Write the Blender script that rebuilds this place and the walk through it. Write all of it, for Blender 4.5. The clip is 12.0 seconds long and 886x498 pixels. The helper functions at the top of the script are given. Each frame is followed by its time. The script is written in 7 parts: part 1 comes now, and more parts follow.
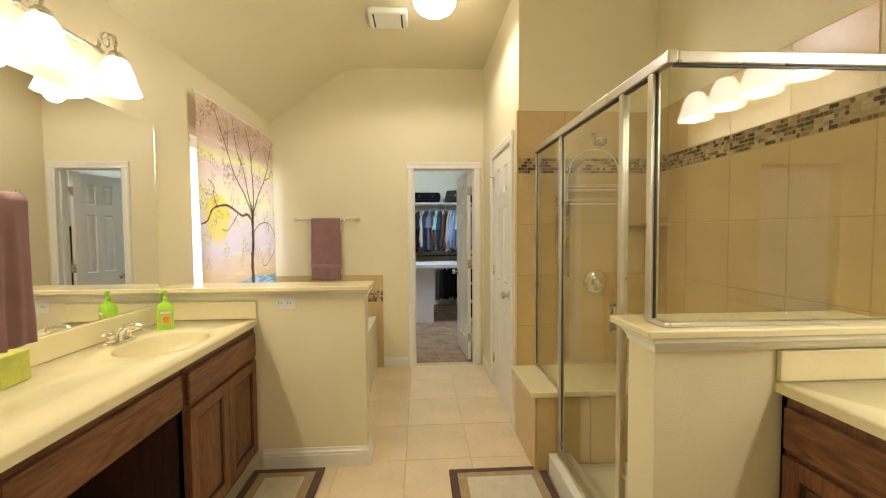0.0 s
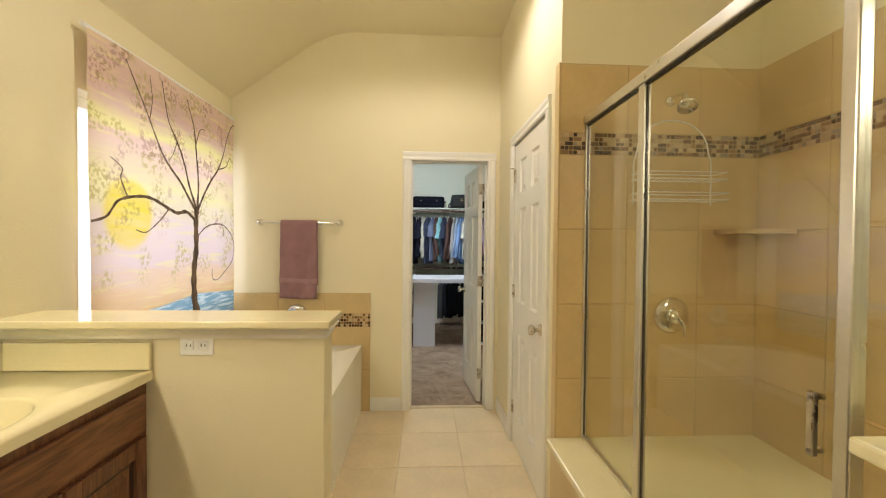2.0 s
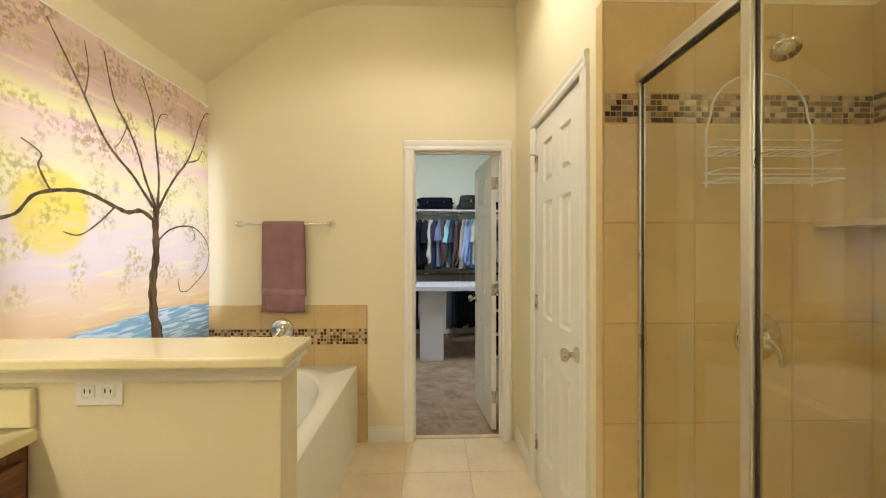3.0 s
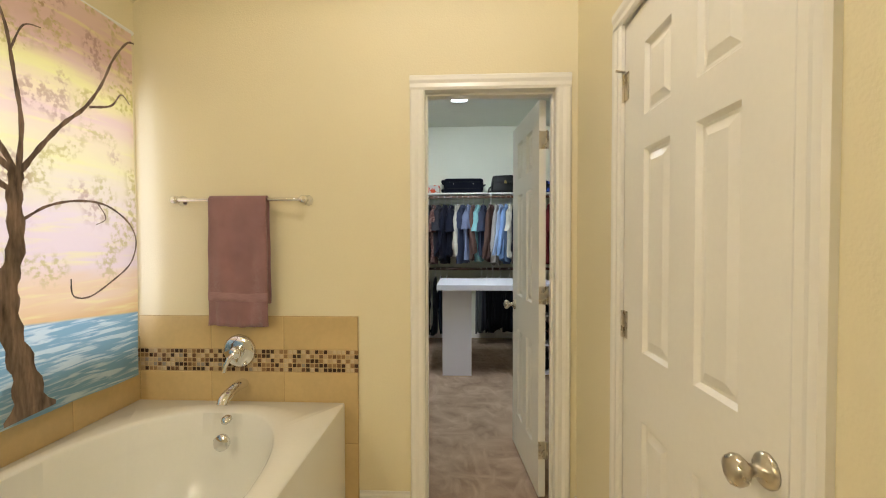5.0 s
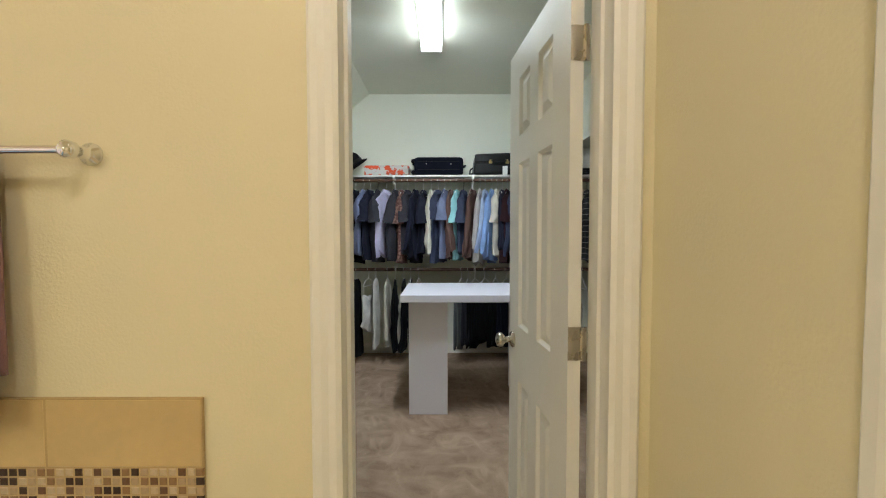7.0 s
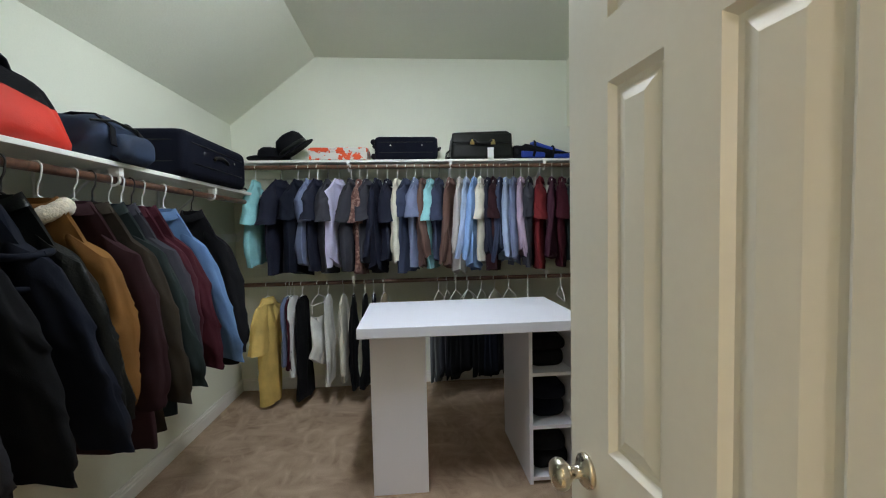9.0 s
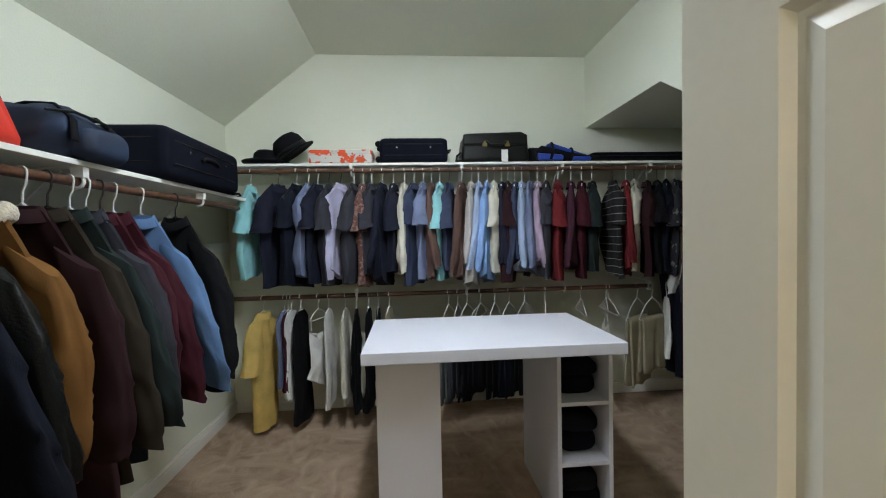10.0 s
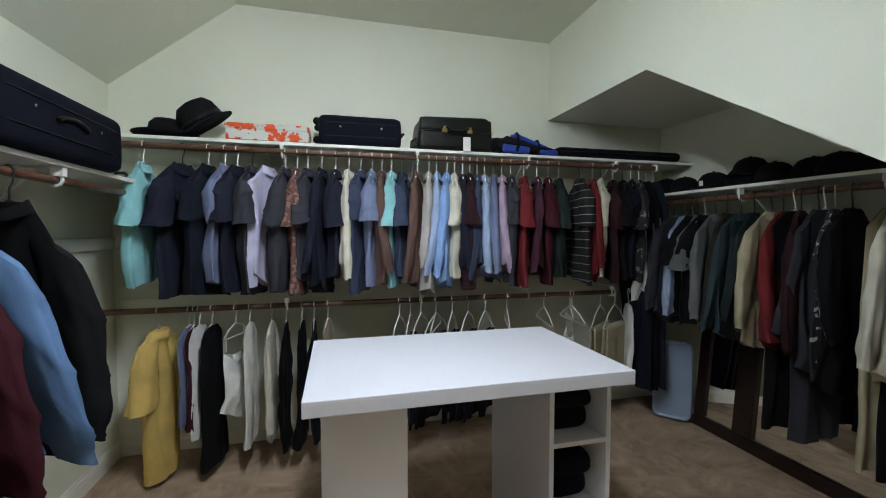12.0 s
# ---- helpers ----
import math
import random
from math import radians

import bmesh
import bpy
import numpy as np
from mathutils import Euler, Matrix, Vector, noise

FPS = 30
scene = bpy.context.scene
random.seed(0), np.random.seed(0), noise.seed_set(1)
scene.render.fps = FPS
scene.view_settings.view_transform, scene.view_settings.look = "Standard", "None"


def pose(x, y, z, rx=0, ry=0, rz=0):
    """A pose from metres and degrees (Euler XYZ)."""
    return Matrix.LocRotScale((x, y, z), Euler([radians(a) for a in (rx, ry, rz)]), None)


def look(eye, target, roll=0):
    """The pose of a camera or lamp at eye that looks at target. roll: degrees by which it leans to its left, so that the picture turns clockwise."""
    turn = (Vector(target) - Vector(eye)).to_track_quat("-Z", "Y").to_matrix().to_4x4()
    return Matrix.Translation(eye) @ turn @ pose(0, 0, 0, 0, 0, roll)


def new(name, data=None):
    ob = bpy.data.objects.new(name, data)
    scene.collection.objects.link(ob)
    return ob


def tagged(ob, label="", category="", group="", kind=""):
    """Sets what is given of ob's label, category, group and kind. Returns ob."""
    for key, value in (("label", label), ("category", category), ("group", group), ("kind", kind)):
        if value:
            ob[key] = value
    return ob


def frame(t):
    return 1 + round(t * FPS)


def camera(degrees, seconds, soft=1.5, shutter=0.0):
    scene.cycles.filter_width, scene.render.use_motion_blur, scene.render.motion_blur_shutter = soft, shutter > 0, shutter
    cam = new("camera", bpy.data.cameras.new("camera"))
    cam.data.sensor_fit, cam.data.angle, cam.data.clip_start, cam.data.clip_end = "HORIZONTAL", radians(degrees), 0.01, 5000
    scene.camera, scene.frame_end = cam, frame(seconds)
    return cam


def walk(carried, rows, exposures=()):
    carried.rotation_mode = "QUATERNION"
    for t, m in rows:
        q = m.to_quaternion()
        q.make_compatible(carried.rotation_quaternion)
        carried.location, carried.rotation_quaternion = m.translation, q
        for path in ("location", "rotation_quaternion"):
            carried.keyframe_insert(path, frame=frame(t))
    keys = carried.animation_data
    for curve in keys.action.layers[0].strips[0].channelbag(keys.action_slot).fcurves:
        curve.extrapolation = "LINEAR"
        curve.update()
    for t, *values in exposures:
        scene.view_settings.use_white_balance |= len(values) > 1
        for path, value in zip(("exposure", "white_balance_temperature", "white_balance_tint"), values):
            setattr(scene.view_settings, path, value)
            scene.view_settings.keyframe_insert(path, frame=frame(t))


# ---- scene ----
cam = camera(94.0, 12.0, 1.1)
METRES, EYE, TILT, LEAN, TURN = 4.87, 1.40, 0.0, 0.0, -3.4
ROWS = [
    (0.0, 0.0, 0.0, 0.0, -0.02, -2.38, 0.39),
    (0.5, 0.0038, 0.0428, -0.0025, 1.02, -2.17, 1.07),
    (1.0, 0.0064, 0.0878, -0.0018, 1.25, -1.99, 0.7),
    (1.5, 0.0008, 0.136, -0.0024, 0.51, -1.56, -0.23),
    (2.0, -0.0013, 0.1829, -0.0038, 0.5, -0.95, -0.55),
    (2.5, 0.0008, 0.2306, -0.0049, 1.41, -0.47, -0.21),
    (3.0, -0.0, 0.2797, -0.0077, 1.78, -0.19, 0.1),
    (5.0, 0.0006, 0.4706, -0.0139, 6.12, -1.23, 0.11),
    (5.5, -0.0005, 0.5239, -0.0139, 5.57, -1.63, -0.14),
    (6.0, -0.0004, 0.577, -0.0148, 5.06, -1.64, -0.1),
    (6.5, 0.0027, 0.6268, -0.0117, 4.83, -1.85, 0.04),
    (7.0, -0.0006, 0.6815, -0.0108, 3.41, -2.3, 0.1),
    (9.0, -0.0196, 0.8676, -0.0051, -1.285, -2.8, 1.24),
    (9.5, -0.0262, 0.8946, -0.004, -1.07, -2.16, 1.34),
    (10.0, -0.0323, 0.9209, -0.0029, -1.11, -1.78, 1.28),
    (10.5, -0.0402, 0.9456, -0.0027, -2.55, -1.7, 1.15),
    (11.0, -0.0479, 0.9704, -0.001, -4.83, -1.9, 0.82),
    (11.5, -0.054, 0.994, 0.0005, -7.46, -2.16, 0.4),
    (12.0, -0.0613, 1.0137, 0.0018, -11.08, -2.45, -0.06),
]

EXPOSURES = [(0.0, 0.0), (12.0, 0.0)]
walk(cam, [(t, pose(0, 0, EYE, TILT, LEAN, TURN) @ pose(METRES * x, METRES * y, METRES * z, 90 + pitch, roll, yaw)) for t, x, y, z, yaw, pitch, roll in ROWS], EXPOSURES)

# ---- world and lights ----
VANITY_W, DOME_W, CLOSET_W, WINDOW_W = 8.4, 34.0, 54.0, 7.6
WARM, PEARL, COOL, DAY = (1.0, 0.865, 0.64), (1.0, 0.91, 0.87), (0.81, 0.885, 1.0), (0.70, 0.71, 1.0)
world = bpy.data.worlds.new("sky")
scene.world = world
world.use_nodes = True
wn = world.node_tree.nodes
sky = wn.new("ShaderNodeTexSky")
sky.sky_type, sky.sun_disc, sky.sun_elevation, sky.sun_rotation = "NISHITA", False, radians(45), radians(90)
world.node_tree.links.new(sky.outputs[0], wn["Background"].inputs[0])
wn["Background"].inputs[1].default_value = 0.1
sun = new("sun", bpy.data.lights.new("sun", "SUN"))
sun.data.energy, sun.data.angle, sun.data.color = 3.0, radians(0.5), (1.0, 0.95, 0.88)
sun.matrix_world = look((5, 0, 5), (0, 0, 0))


def lamp(name, kind, power, color, m, size=0.05, size_y=0.0):
    ob = new(name, bpy.data.lights.new(name, kind))
    ob.data.energy, ob.data.color = power, color
    if kind == "AREA":
        ob.data.shape, ob.data.size, ob.data.size_y = "RECTANGLE", size, size_y
    else:
        ob.data.shadow_soft_size = size
    if kind == "SPOT":
        ob.data.spot_size, ob.data.spot_blend = radians(174), 0.35
    ob.matrix_world = m
    return ob


YB_DOOR = -1.42
LEFT_LAMPS = (0.86, 1.23, 1.60, 1.97)
RIGHT_LAMPS = (0.25, 0.48, 0.70, 0.92)
for ly in LEFT_LAMPS:
    lamp("vanity_bulb", "SPOT", VANITY_W, WARM, pose(-1.33, ly, 2.03), 0.04)
for ly in RIGHT_LAMPS:
    lamp("vanity_bulb", "SPOT", VANITY_W * 0.8, PEARL, pose(1.60, ly, 2.06), 0.04)
lamp("dome_bulb", "SPOT", DOME_W, PEARL, pose(0.13, 2.98, 2.88), 0.06)
lamp("tube_light", "AREA", CLOSET_W, COOL, pose(0.105, 6.04, 2.755, 32), 0.15, 1.15)
# Unseen fill lamp, added in the doorway opening to lift the low surfaces.
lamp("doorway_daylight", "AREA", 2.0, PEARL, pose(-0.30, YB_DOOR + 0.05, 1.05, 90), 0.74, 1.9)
lamp("window_daylight", "AREA", WINDOW_W, DAY, pose(-1.585, 3.52, 1.465, 0, -90, 0), 1.18, 1.45)

# ---- materials ----


def nodes_of(name):
    m = bpy.data.materials.new(name)
    m.use_nodes = True
    nt = m.node_tree
    return m, nt, nt.nodes, nt.links, nt.nodes["Principled BSDF"]


def mat(name, color, rough=0.5, metal=0.0, var=0.10, scale=5.0, bump=0.0, bscale=80.0, stretch=(1, 1, 1), rand=0.0, spec=0.5, sheen=0.0, rvar=0.08, wrinkle=0.0):
    """Painted, cloth, metal and stone surfaces: tone at two scales, fine relief, uneven gloss."""
    m, nt, n, l, b = nodes_of(name)
    tc, mp = n.new("ShaderNodeTexCoord"), n.new("ShaderNodeMapping")
    mp.inputs["Scale"].default_value = stretch
    l.new(tc.outputs["Object"], mp.inputs[0])
    big, fine = n.new("ShaderNodeTexNoise"), n.new("ShaderNodeTexNoise")
    big.inputs["Scale"].default_value, big.inputs["Detail"].default_value = scale, 4
    fine.inputs["Scale"].default_value, fine.inputs["Detail"].default_value = bscale, 3
    l.new(mp.outputs[0], big.inputs["Vector"])
    l.new(mp.outputs[0], fine.inputs["Vector"])
    add = n.new("ShaderNodeMath")
    add.operation = "ADD"
    l.new(big.outputs[0], add.inputs[0])
    mul = n.new("ShaderNodeMath")
    mul.operation, mul.inputs[1].default_value = "MULTIPLY", 0.5
    l.new(fine.outputs[0], mul.inputs[0])
    l.new(mul.outputs[0], add.inputs[1])
    ramp = n.new("ShaderNodeMapRange")
    ramp.inputs[1].default_value, ramp.inputs[2].default_value = 0.45, 1.05
    ramp.inputs[3].default_value, ramp.inputs[4].default_value = 1 - var, 1 + var
    l.new(add.outputs[0], ramp.inputs[0])
    val = ramp.outputs[0]
    if rand:
        info, rr, mm = n.new("ShaderNodeObjectInfo"), n.new("ShaderNodeMapRange"), n.new("ShaderNodeMath")
        rr.inputs[3].default_value, rr.inputs[4].default_value = 1 - rand, 1 + rand
        l.new(info.outputs["Random"], rr.inputs[0])
        mm.operation = "MULTIPLY"
        l.new(val, mm.inputs[0])
        l.new(rr.outputs[0], mm.inputs[1])
        val = mm.outputs[0]
    hsv = n.new("ShaderNodeHueSaturation")
    hsv.inputs["Color"].default_value = (*color, 1)
    l.new(val, hsv.inputs["Value"])
    l.new(hsv.outputs[0], b.inputs["Base Color"])
    rg = n.new("ShaderNodeMapRange")
    rg.inputs[3].default_value, rg.inputs[4].default_value = max(0.02, rough - rvar), min(1, rough + rvar)
    l.new(big.outputs[0], rg.inputs[0])
    l.new(rg.outputs[0], b.inputs["Roughness"])
    b.inputs["Metallic"].default_value = metal
    b.inputs["Specular IOR Level"].default_value = spec
    if sheen:
        b.inputs["Sheen Weight"].default_value = sheen
    if bump:
        bp = n.new("ShaderNodeBump")
        bp.inputs["Strength"].default_value, bp.inputs["Distance"].default_value = bump, 0.004
        l.new(fine.outputs[0], bp.inputs["Height"])
        l.new(bp.outputs[0], b.inputs["Normal"])
        if wrinkle:
            mw, nw, bw = n.new("ShaderNodeMapping"), n.new("ShaderNodeTexNoise"), n.new("ShaderNodeBump")
            mw.inputs["Scale"].default_value = (1.0, 1.0, 0.30)
            nw.inputs["Scale"].default_value, nw.inputs["Detail"].default_value, nw.inputs["Distortion"].default_value = 5.5, 2.0, 0.8
            nw.noise_type = "RIDGED_MULTIFRACTAL"
            bw.inputs["Strength"].default_value, bw.inputs["Distance"].default_value = wrinkle, 0.035
            l.new(tc.outputs["Object"], mw.inputs[0])
            l.new(mw.outputs[0], nw.inputs["Vector"])
            l.new(nw.outputs[0], bw.inputs["Height"])
            l.new(bw.outputs[0], bp.inputs["Normal"])
    return m


def wood(name, dark, light, along="Y", scale=9.0, rough=0.42):
    """Stained oak: stretched grain with cathedral figure and pores."""
    m, nt, n, l, b = nodes_of(name)
    tc, mp = n.new("ShaderNodeTexCoord"), n.new("ShaderNodeMapping")
    mp.inputs["Scale"].default_value = {"X": (0.35, 3, 3), "Y": (3, 0.35, 3), "Z": (3, 3, 0.35)}[along]
    l.new(tc.outputs["Object"], mp.inputs[0])
    nz, w, pore = n.new("ShaderNodeTexNoise"), n.new("ShaderNodeTexNoise"), n.new("ShaderNodeTexNoise")
    nz.inputs["Scale"].default_value, nz.inputs["Detail"].default_value, nz.inputs["Distortion"].default_value = scale * 0.32, 2, 0.8
    w.inputs["Scale"].default_value, w.inputs["Detail"].default_value = scale * 3.2, 5
    pore.inputs["Scale"].default_value, pore.inputs["Detail"].default_value = scale * 16, 2
    for q in (nz, w, pore):
        l.new(mp.outputs[0], q.inputs["Vector"])
    sn = n.new("ShaderNodeMath")
    sn.operation, sn.inputs[1].default_value = "MULTIPLY", 34.0
    l.new(nz.outputs[0], sn.inputs[0])
    si = n.new("ShaderNodeMath")
    si.operation = "SINE"
    l.new(sn.outputs[0], si.inputs[0])
    mix = n.new("ShaderNodeMath")
    mix.operation, mix.inputs[1].default_value = "MULTIPLY_ADD", 0.13
    l.new(si.outputs[0], mix.inputs[0])
    l.new(w.outputs[0], mix.inputs[2])
    r = n.new("ShaderNodeValToRGB")
    r.color_ramp.elements[0].position, r.color_ramp.elements[1].position = 0.25, 0.75
    r.color_ramp.elements[0].color, r.color_ramp.elements[1].color = (*dark, 1), (*light, 1)
    l.new(mix.outputs[0], r.inputs[0])
    l.new(r.outputs[0], b.inputs["Base Color"])
    b.inputs["Roughness"].default_value = rough
    bp = n.new("ShaderNodeBump")
    bp.inputs["Strength"].default_value, bp.inputs["Distance"].default_value = 0.25, 0.002
    l.new(pore.outputs[0], bp.inputs["Height"])
    l.new(bp.outputs[0], b.inputs["Normal"])
    return m


def glass(name, tint=(0.955, 0.965, 0.925)):
    m, nt, n, l, b = nodes_of(name)
    n.remove(b)
    tr, gl, fr, mx = n.new("ShaderNodeBsdfTransparent"), n.new("ShaderNodeBsdfGlossy"), n.new("ShaderNodeLayerWeight"), n.new("ShaderNodeMixShader")
    tr.inputs[0].default_value, gl.inputs["Roughness"].default_value, fr.inputs[0].default_value = (*tint, 1), 0.0, 0.5
    pw, ad = n.new("ShaderNodeMath"), n.new("ShaderNodeMath")
    pw.operation, pw.inputs[1].default_value = "POWER", 5.0
    ad.operation, ad.inputs[1].default_value, ad.inputs[2].default_value = "MULTIPLY_ADD", 0.90, 0.075
    l.new(fr.outputs["Facing"], pw.inputs[0])
    l.new(pw.outputs[0], ad.inputs[0])
    l.new(ad.outputs[0], mx.inputs[0])
    l.new(tr.outputs[0], mx.inputs[1])
    l.new(gl.outputs[0], mx.inputs[2])
    l.new(mx.outputs[0], n["Material Output"].inputs[0])
    return m


def glow(name, color, strength):
    m, nt, n, l, b = nodes_of(name)
    b.inputs["Base Color"].default_value = (0.8, 0.8, 0.78, 1)
    b.inputs["Emission Color"].default_value = (*color, 1)
    b.inputs["Emission Strength"].default_value = strength
    return m


M_WALL = mat("bath_wall_paint", (0.77, 0.695, 0.47), 0.62, var=0.03, scale=1.5, bump=0.25, bscale=140)
M_CEIL = mat("bath_ceiling_paint", (0.77, 0.695, 0.48), 0.75, var=0.03, scale=1.5, bump=0.3, bscale=90)
M_CWALL = mat("closet_wall_paint", (0.755, 0.77, 0.645), 0.6, var=0.04, scale=1.2, bump=0.25, bscale=140)
M_CCEIL = mat("closet_ceiling_paint", (0.755, 0.77, 0.64), 0.75, var=0.04, scale=1.4, bump=0.3, bscale=90)
M_TRIM = mat("white_gloss_paint", (0.82, 0.80, 0.725), 0.32, var=0.03, scale=3, bump=0.05, bscale=60)
M_FLOOR = mat("beige_floor_tile", (0.77, 0.63, 0.41), 0.5, var=0.10, scale=3.0, bump=0.08, bscale=40, rand=0.025)
M_GROUT = mat("tan_grout", (0.70, 0.565, 0.365), 0.85, var=0.15, scale=12, bump=0.3, bscale=200)
M_TILE = mat("tan_wall_tile", (0.60, 0.44, 0.205), 0.30, var=0.10, scale=3.2, bump=0.05, bscale=40, rand=0.06)
M_TGROUT = mat("wall_tile_grout", (0.50, 0.36, 0.17), 0.8, var=0.12, scale=12, bump=0.2, bscale=200)


def carpet():
    """Cut pile: brushed light and dark patches, short tracks, fibre relief."""
    m, nt, n, l, b = nodes_of("taupe_carpet")
    tc = n.new("ShaderNodeTexCoord")
    outs = []
    for scale, stretch, turn, detail, dist in ((2.0, (1, 1, 1), 0, 4, 1.4), (3.0, (0.7, 1.5, 1), 38, 5, 2.2), (4.1, (1.4, 0.75, 1), 20, 5, 2.6), (150, (1, 1, 1), 0, 3, 0)):
        mp, q = n.new("ShaderNodeMapping"), n.new("ShaderNodeTexNoise")
        mp.inputs["Scale"].default_value, mp.inputs["Rotation"].default_value = stretch, (0, 0, radians(turn))
        q.inputs["Scale"].default_value, q.inputs["Detail"].default_value, q.inputs["Distortion"].default_value = scale, detail, dist
        l.new(tc.outputs["Object"], mp.inputs[0])
        l.new(mp.outputs[0], q.inputs["Vector"])
        outs.append(q.outputs[0])

    def op(kind, x, y):
        q = n.new("ShaderNodeMath")
        q.operation = kind
        for i, v in enumerate((x, y)):
            if isinstance(v, float):
                q.inputs[i].default_value = v
            else:
                l.new(v, q.inputs[i])
        return q.outputs[0]
    mix = op("ADD", op("ADD", op("MULTIPLY", outs[0], 0.5), op("MULTIPLY", op("MAXIMUM", outs[1], outs[2]), 0.75)), op("MULTIPLY", outs[3], 0.22))
    r = n.new("ShaderNodeValToRGB")
    e = r.color_ramp.elements
    e[0].position, e[0].color, e[1].position, e[1].color = 0.60, (0.285, 0.197, 0.135, 1), 0.98, (0.53, 0.392, 0.278, 1)
    l.new(mix, r.inputs[0])
    l.new(r.outputs[0], b.inputs["Base Color"])
    b.inputs["Roughness"].default_value, b.inputs["Specular IOR Level"].default_value = 1.0, 0.1
    bp = n.new("ShaderNodeBump")
    bp.inputs["Strength"].default_value, bp.inputs["Distance"].default_value = 0.9, 0.006
    l.new(outs[3], bp.inputs["Height"])
    l.new(bp.outputs[0], b.inputs["Normal"])
    return m


M_CARPET = carpet()
M_MARBLE = mat("cultured_marble", (0.755, 0.68, 0.425), 0.16, var=0.05, scale=4, bump=0.0)
M_CHROME = mat("chrome", (0.82, 0.82, 0.82), 0.08, 1.0, var=0.03, scale=10, rvar=0.04)
M_NICKEL = mat("brushed_nickel", (0.62, 0.57, 0.48), 0.28, 1.0, var=0.06, scale=30)
M_ALU = mat("polished_aluminium", (0.76, 0.74, 0.68), 0.3, 1.0, var=0.05, scale=14)
M_GASKET = mat("dark_gasket", (0.03, 0.025, 0.02), 0.5)
M_MIRROR = mat("mirror_silver", (0.93, 0.94, 0.93), 0.01, 1.0, var=0.0, rvar=0.0)
M_GLASS = glass("clear_glass")
M_OAK = wood("brown_oak_long", (0.085, 0.030, 0.011), (0.215, 0.088, 0.034), "Y", 11.0)
M_OAKV = wood("brown_oak_upright", (0.095, 0.034, 0.013), (0.200, 0.082, 0.033), "Z", 15.0)
# Stain in the door grooves; on carcass and knee space, shade put into the colour.
M_OAKD = wood("stained_shaded_oak", (0.030, 0.012, 0.006), (0.060, 0.026, 0.013), "Z", 15.0)
M_DARK = mat("dark_recess", (0.02, 0.014, 0.01), 0.8)
M_ROD = wood("brown_rod_wood", (0.05, 0.022, 0.012), (0.15, 0.07, 0.04), "X", 6, 0.3)
M_TUB = mat("white_tub_acrylic", (0.86, 0.85, 0.77), 0.14, var=0.02, scale=3)
M_WHITE = mat("white_plastic", (0.82, 0.82, 0.78), 0.35, var=0.03)
M_LAM = mat("white_laminate", (0.79, 0.79, 0.86), 0.33, var=0.015, scale=2, rvar=0.01)
M_SHELF = mat("white_shelf_paint", (0.80, 0.80, 0.74), 0.4, var=0.04)
M_TOWEL = mat("mauve_terry", (0.305, 0.160, 0.158), 0.95, var=0.22, scale=9, bump=1.0, bscale=420, sheen=0.25)
M_BAND = mat("mauve_flat_weave", (0.38, 0.22, 0.215), 0.8, var=0.12, scale=40, bump=0.4, bscale=700, stretch=(1, 1, 6))
M_MATD = mat("brown_mat_pile", (0.13, 0.075, 0.06), 0.95, var=0.25, scale=20, bump=1.0, bscale=300)
M_MATT = mat("tan_mat_pile", (0.46, 0.34, 0.20), 0.95, var=0.2, scale=20, bump=1.0, bscale=300)
M_MATW = mat("cream_mat_pile", (0.74, 0.68, 0.55), 0.95, var=0.12, scale=20, bump=1.0, bscale=300)
M_SHADE = glow("lit_frosted_shade", (1.0, 0.93, 0.78), 6.5)
M_TUBE = glow("lit_acrylic_cover", (0.84, 0.94, 1.0), 14.0)
M_BLACK = mat("black_fabric", (0.007, 0.007, 0.009), 0.85, var=0.3, scale=9, bump=0.5, bscale=300, spec=0.12)
M_NAVY = mat("navy_ballistic_cloth", (0.006, 0.007, 0.013), 0.8, var=0.3, scale=7, bump=0.5, bscale=400, spec=0.08)
M_LEATHER = mat("black_leather", (0.007, 0.0075, 0.0065), 0.40, var=0.35, scale=14, bump=0.35, bscale=160, spec=0.22)
M_RED = mat("red_nylon", (0.62, 0.03, 0.015), 0.55, var=0.15, scale=8, bump=0.3, bscale=200)
M_DENIM = mat("blue_denim_bag", (0.012, 0.026, 0.060), 0.7, var=0.6, scale=9, bump=0.6, bscale=350)
M_BLUE = mat("bright_blue_nylon", (0.02, 0.06, 0.38), 0.5, var=0.3, scale=8, bump=0.3, bscale=200)
M_BRASS = mat("dull_brass", (0.5, 0.38, 0.16), 0.3, 1.0)
M_FRAME = wood("dark_mahogany", (0.007, 0.004, 0.003), (0.026, 0.012, 0.009), "Y", 8, 0.35)

# ---- building helpers ----
ORIGIN = Vector((0.0, 0.0, 0.0))          # where the space being furnished has its origin


def bm_box(bm, x0, x1, y0, y1, z0, z1, bevel=0.0):
    m = Matrix.LocRotScale(((x0 + x1) / 2, (y0 + y1) / 2, (z0 + z1) / 2), None, (abs(x1 - x0), abs(y1 - y0), abs(z1 - z0)))
    v = bmesh.ops.create_cube(bm, size=1, matrix=m)["verts"]
    if bevel:
        es = list({e for q in v for e in q.link_edges})
        bmesh.ops.bevel(bm, geom=es, offset=bevel, segments=2, profile=0.5, affect="EDGES")
    return bm


def box(*a, bevel=0.0):
    return bm_box(bmesh.new(), *a, bevel=bevel)


def boxes(*rows, bevel=0.0):
    bm = bmesh.new()
    for r in rows:
        bm_box(bm, *r, bevel=bevel)
    return bm


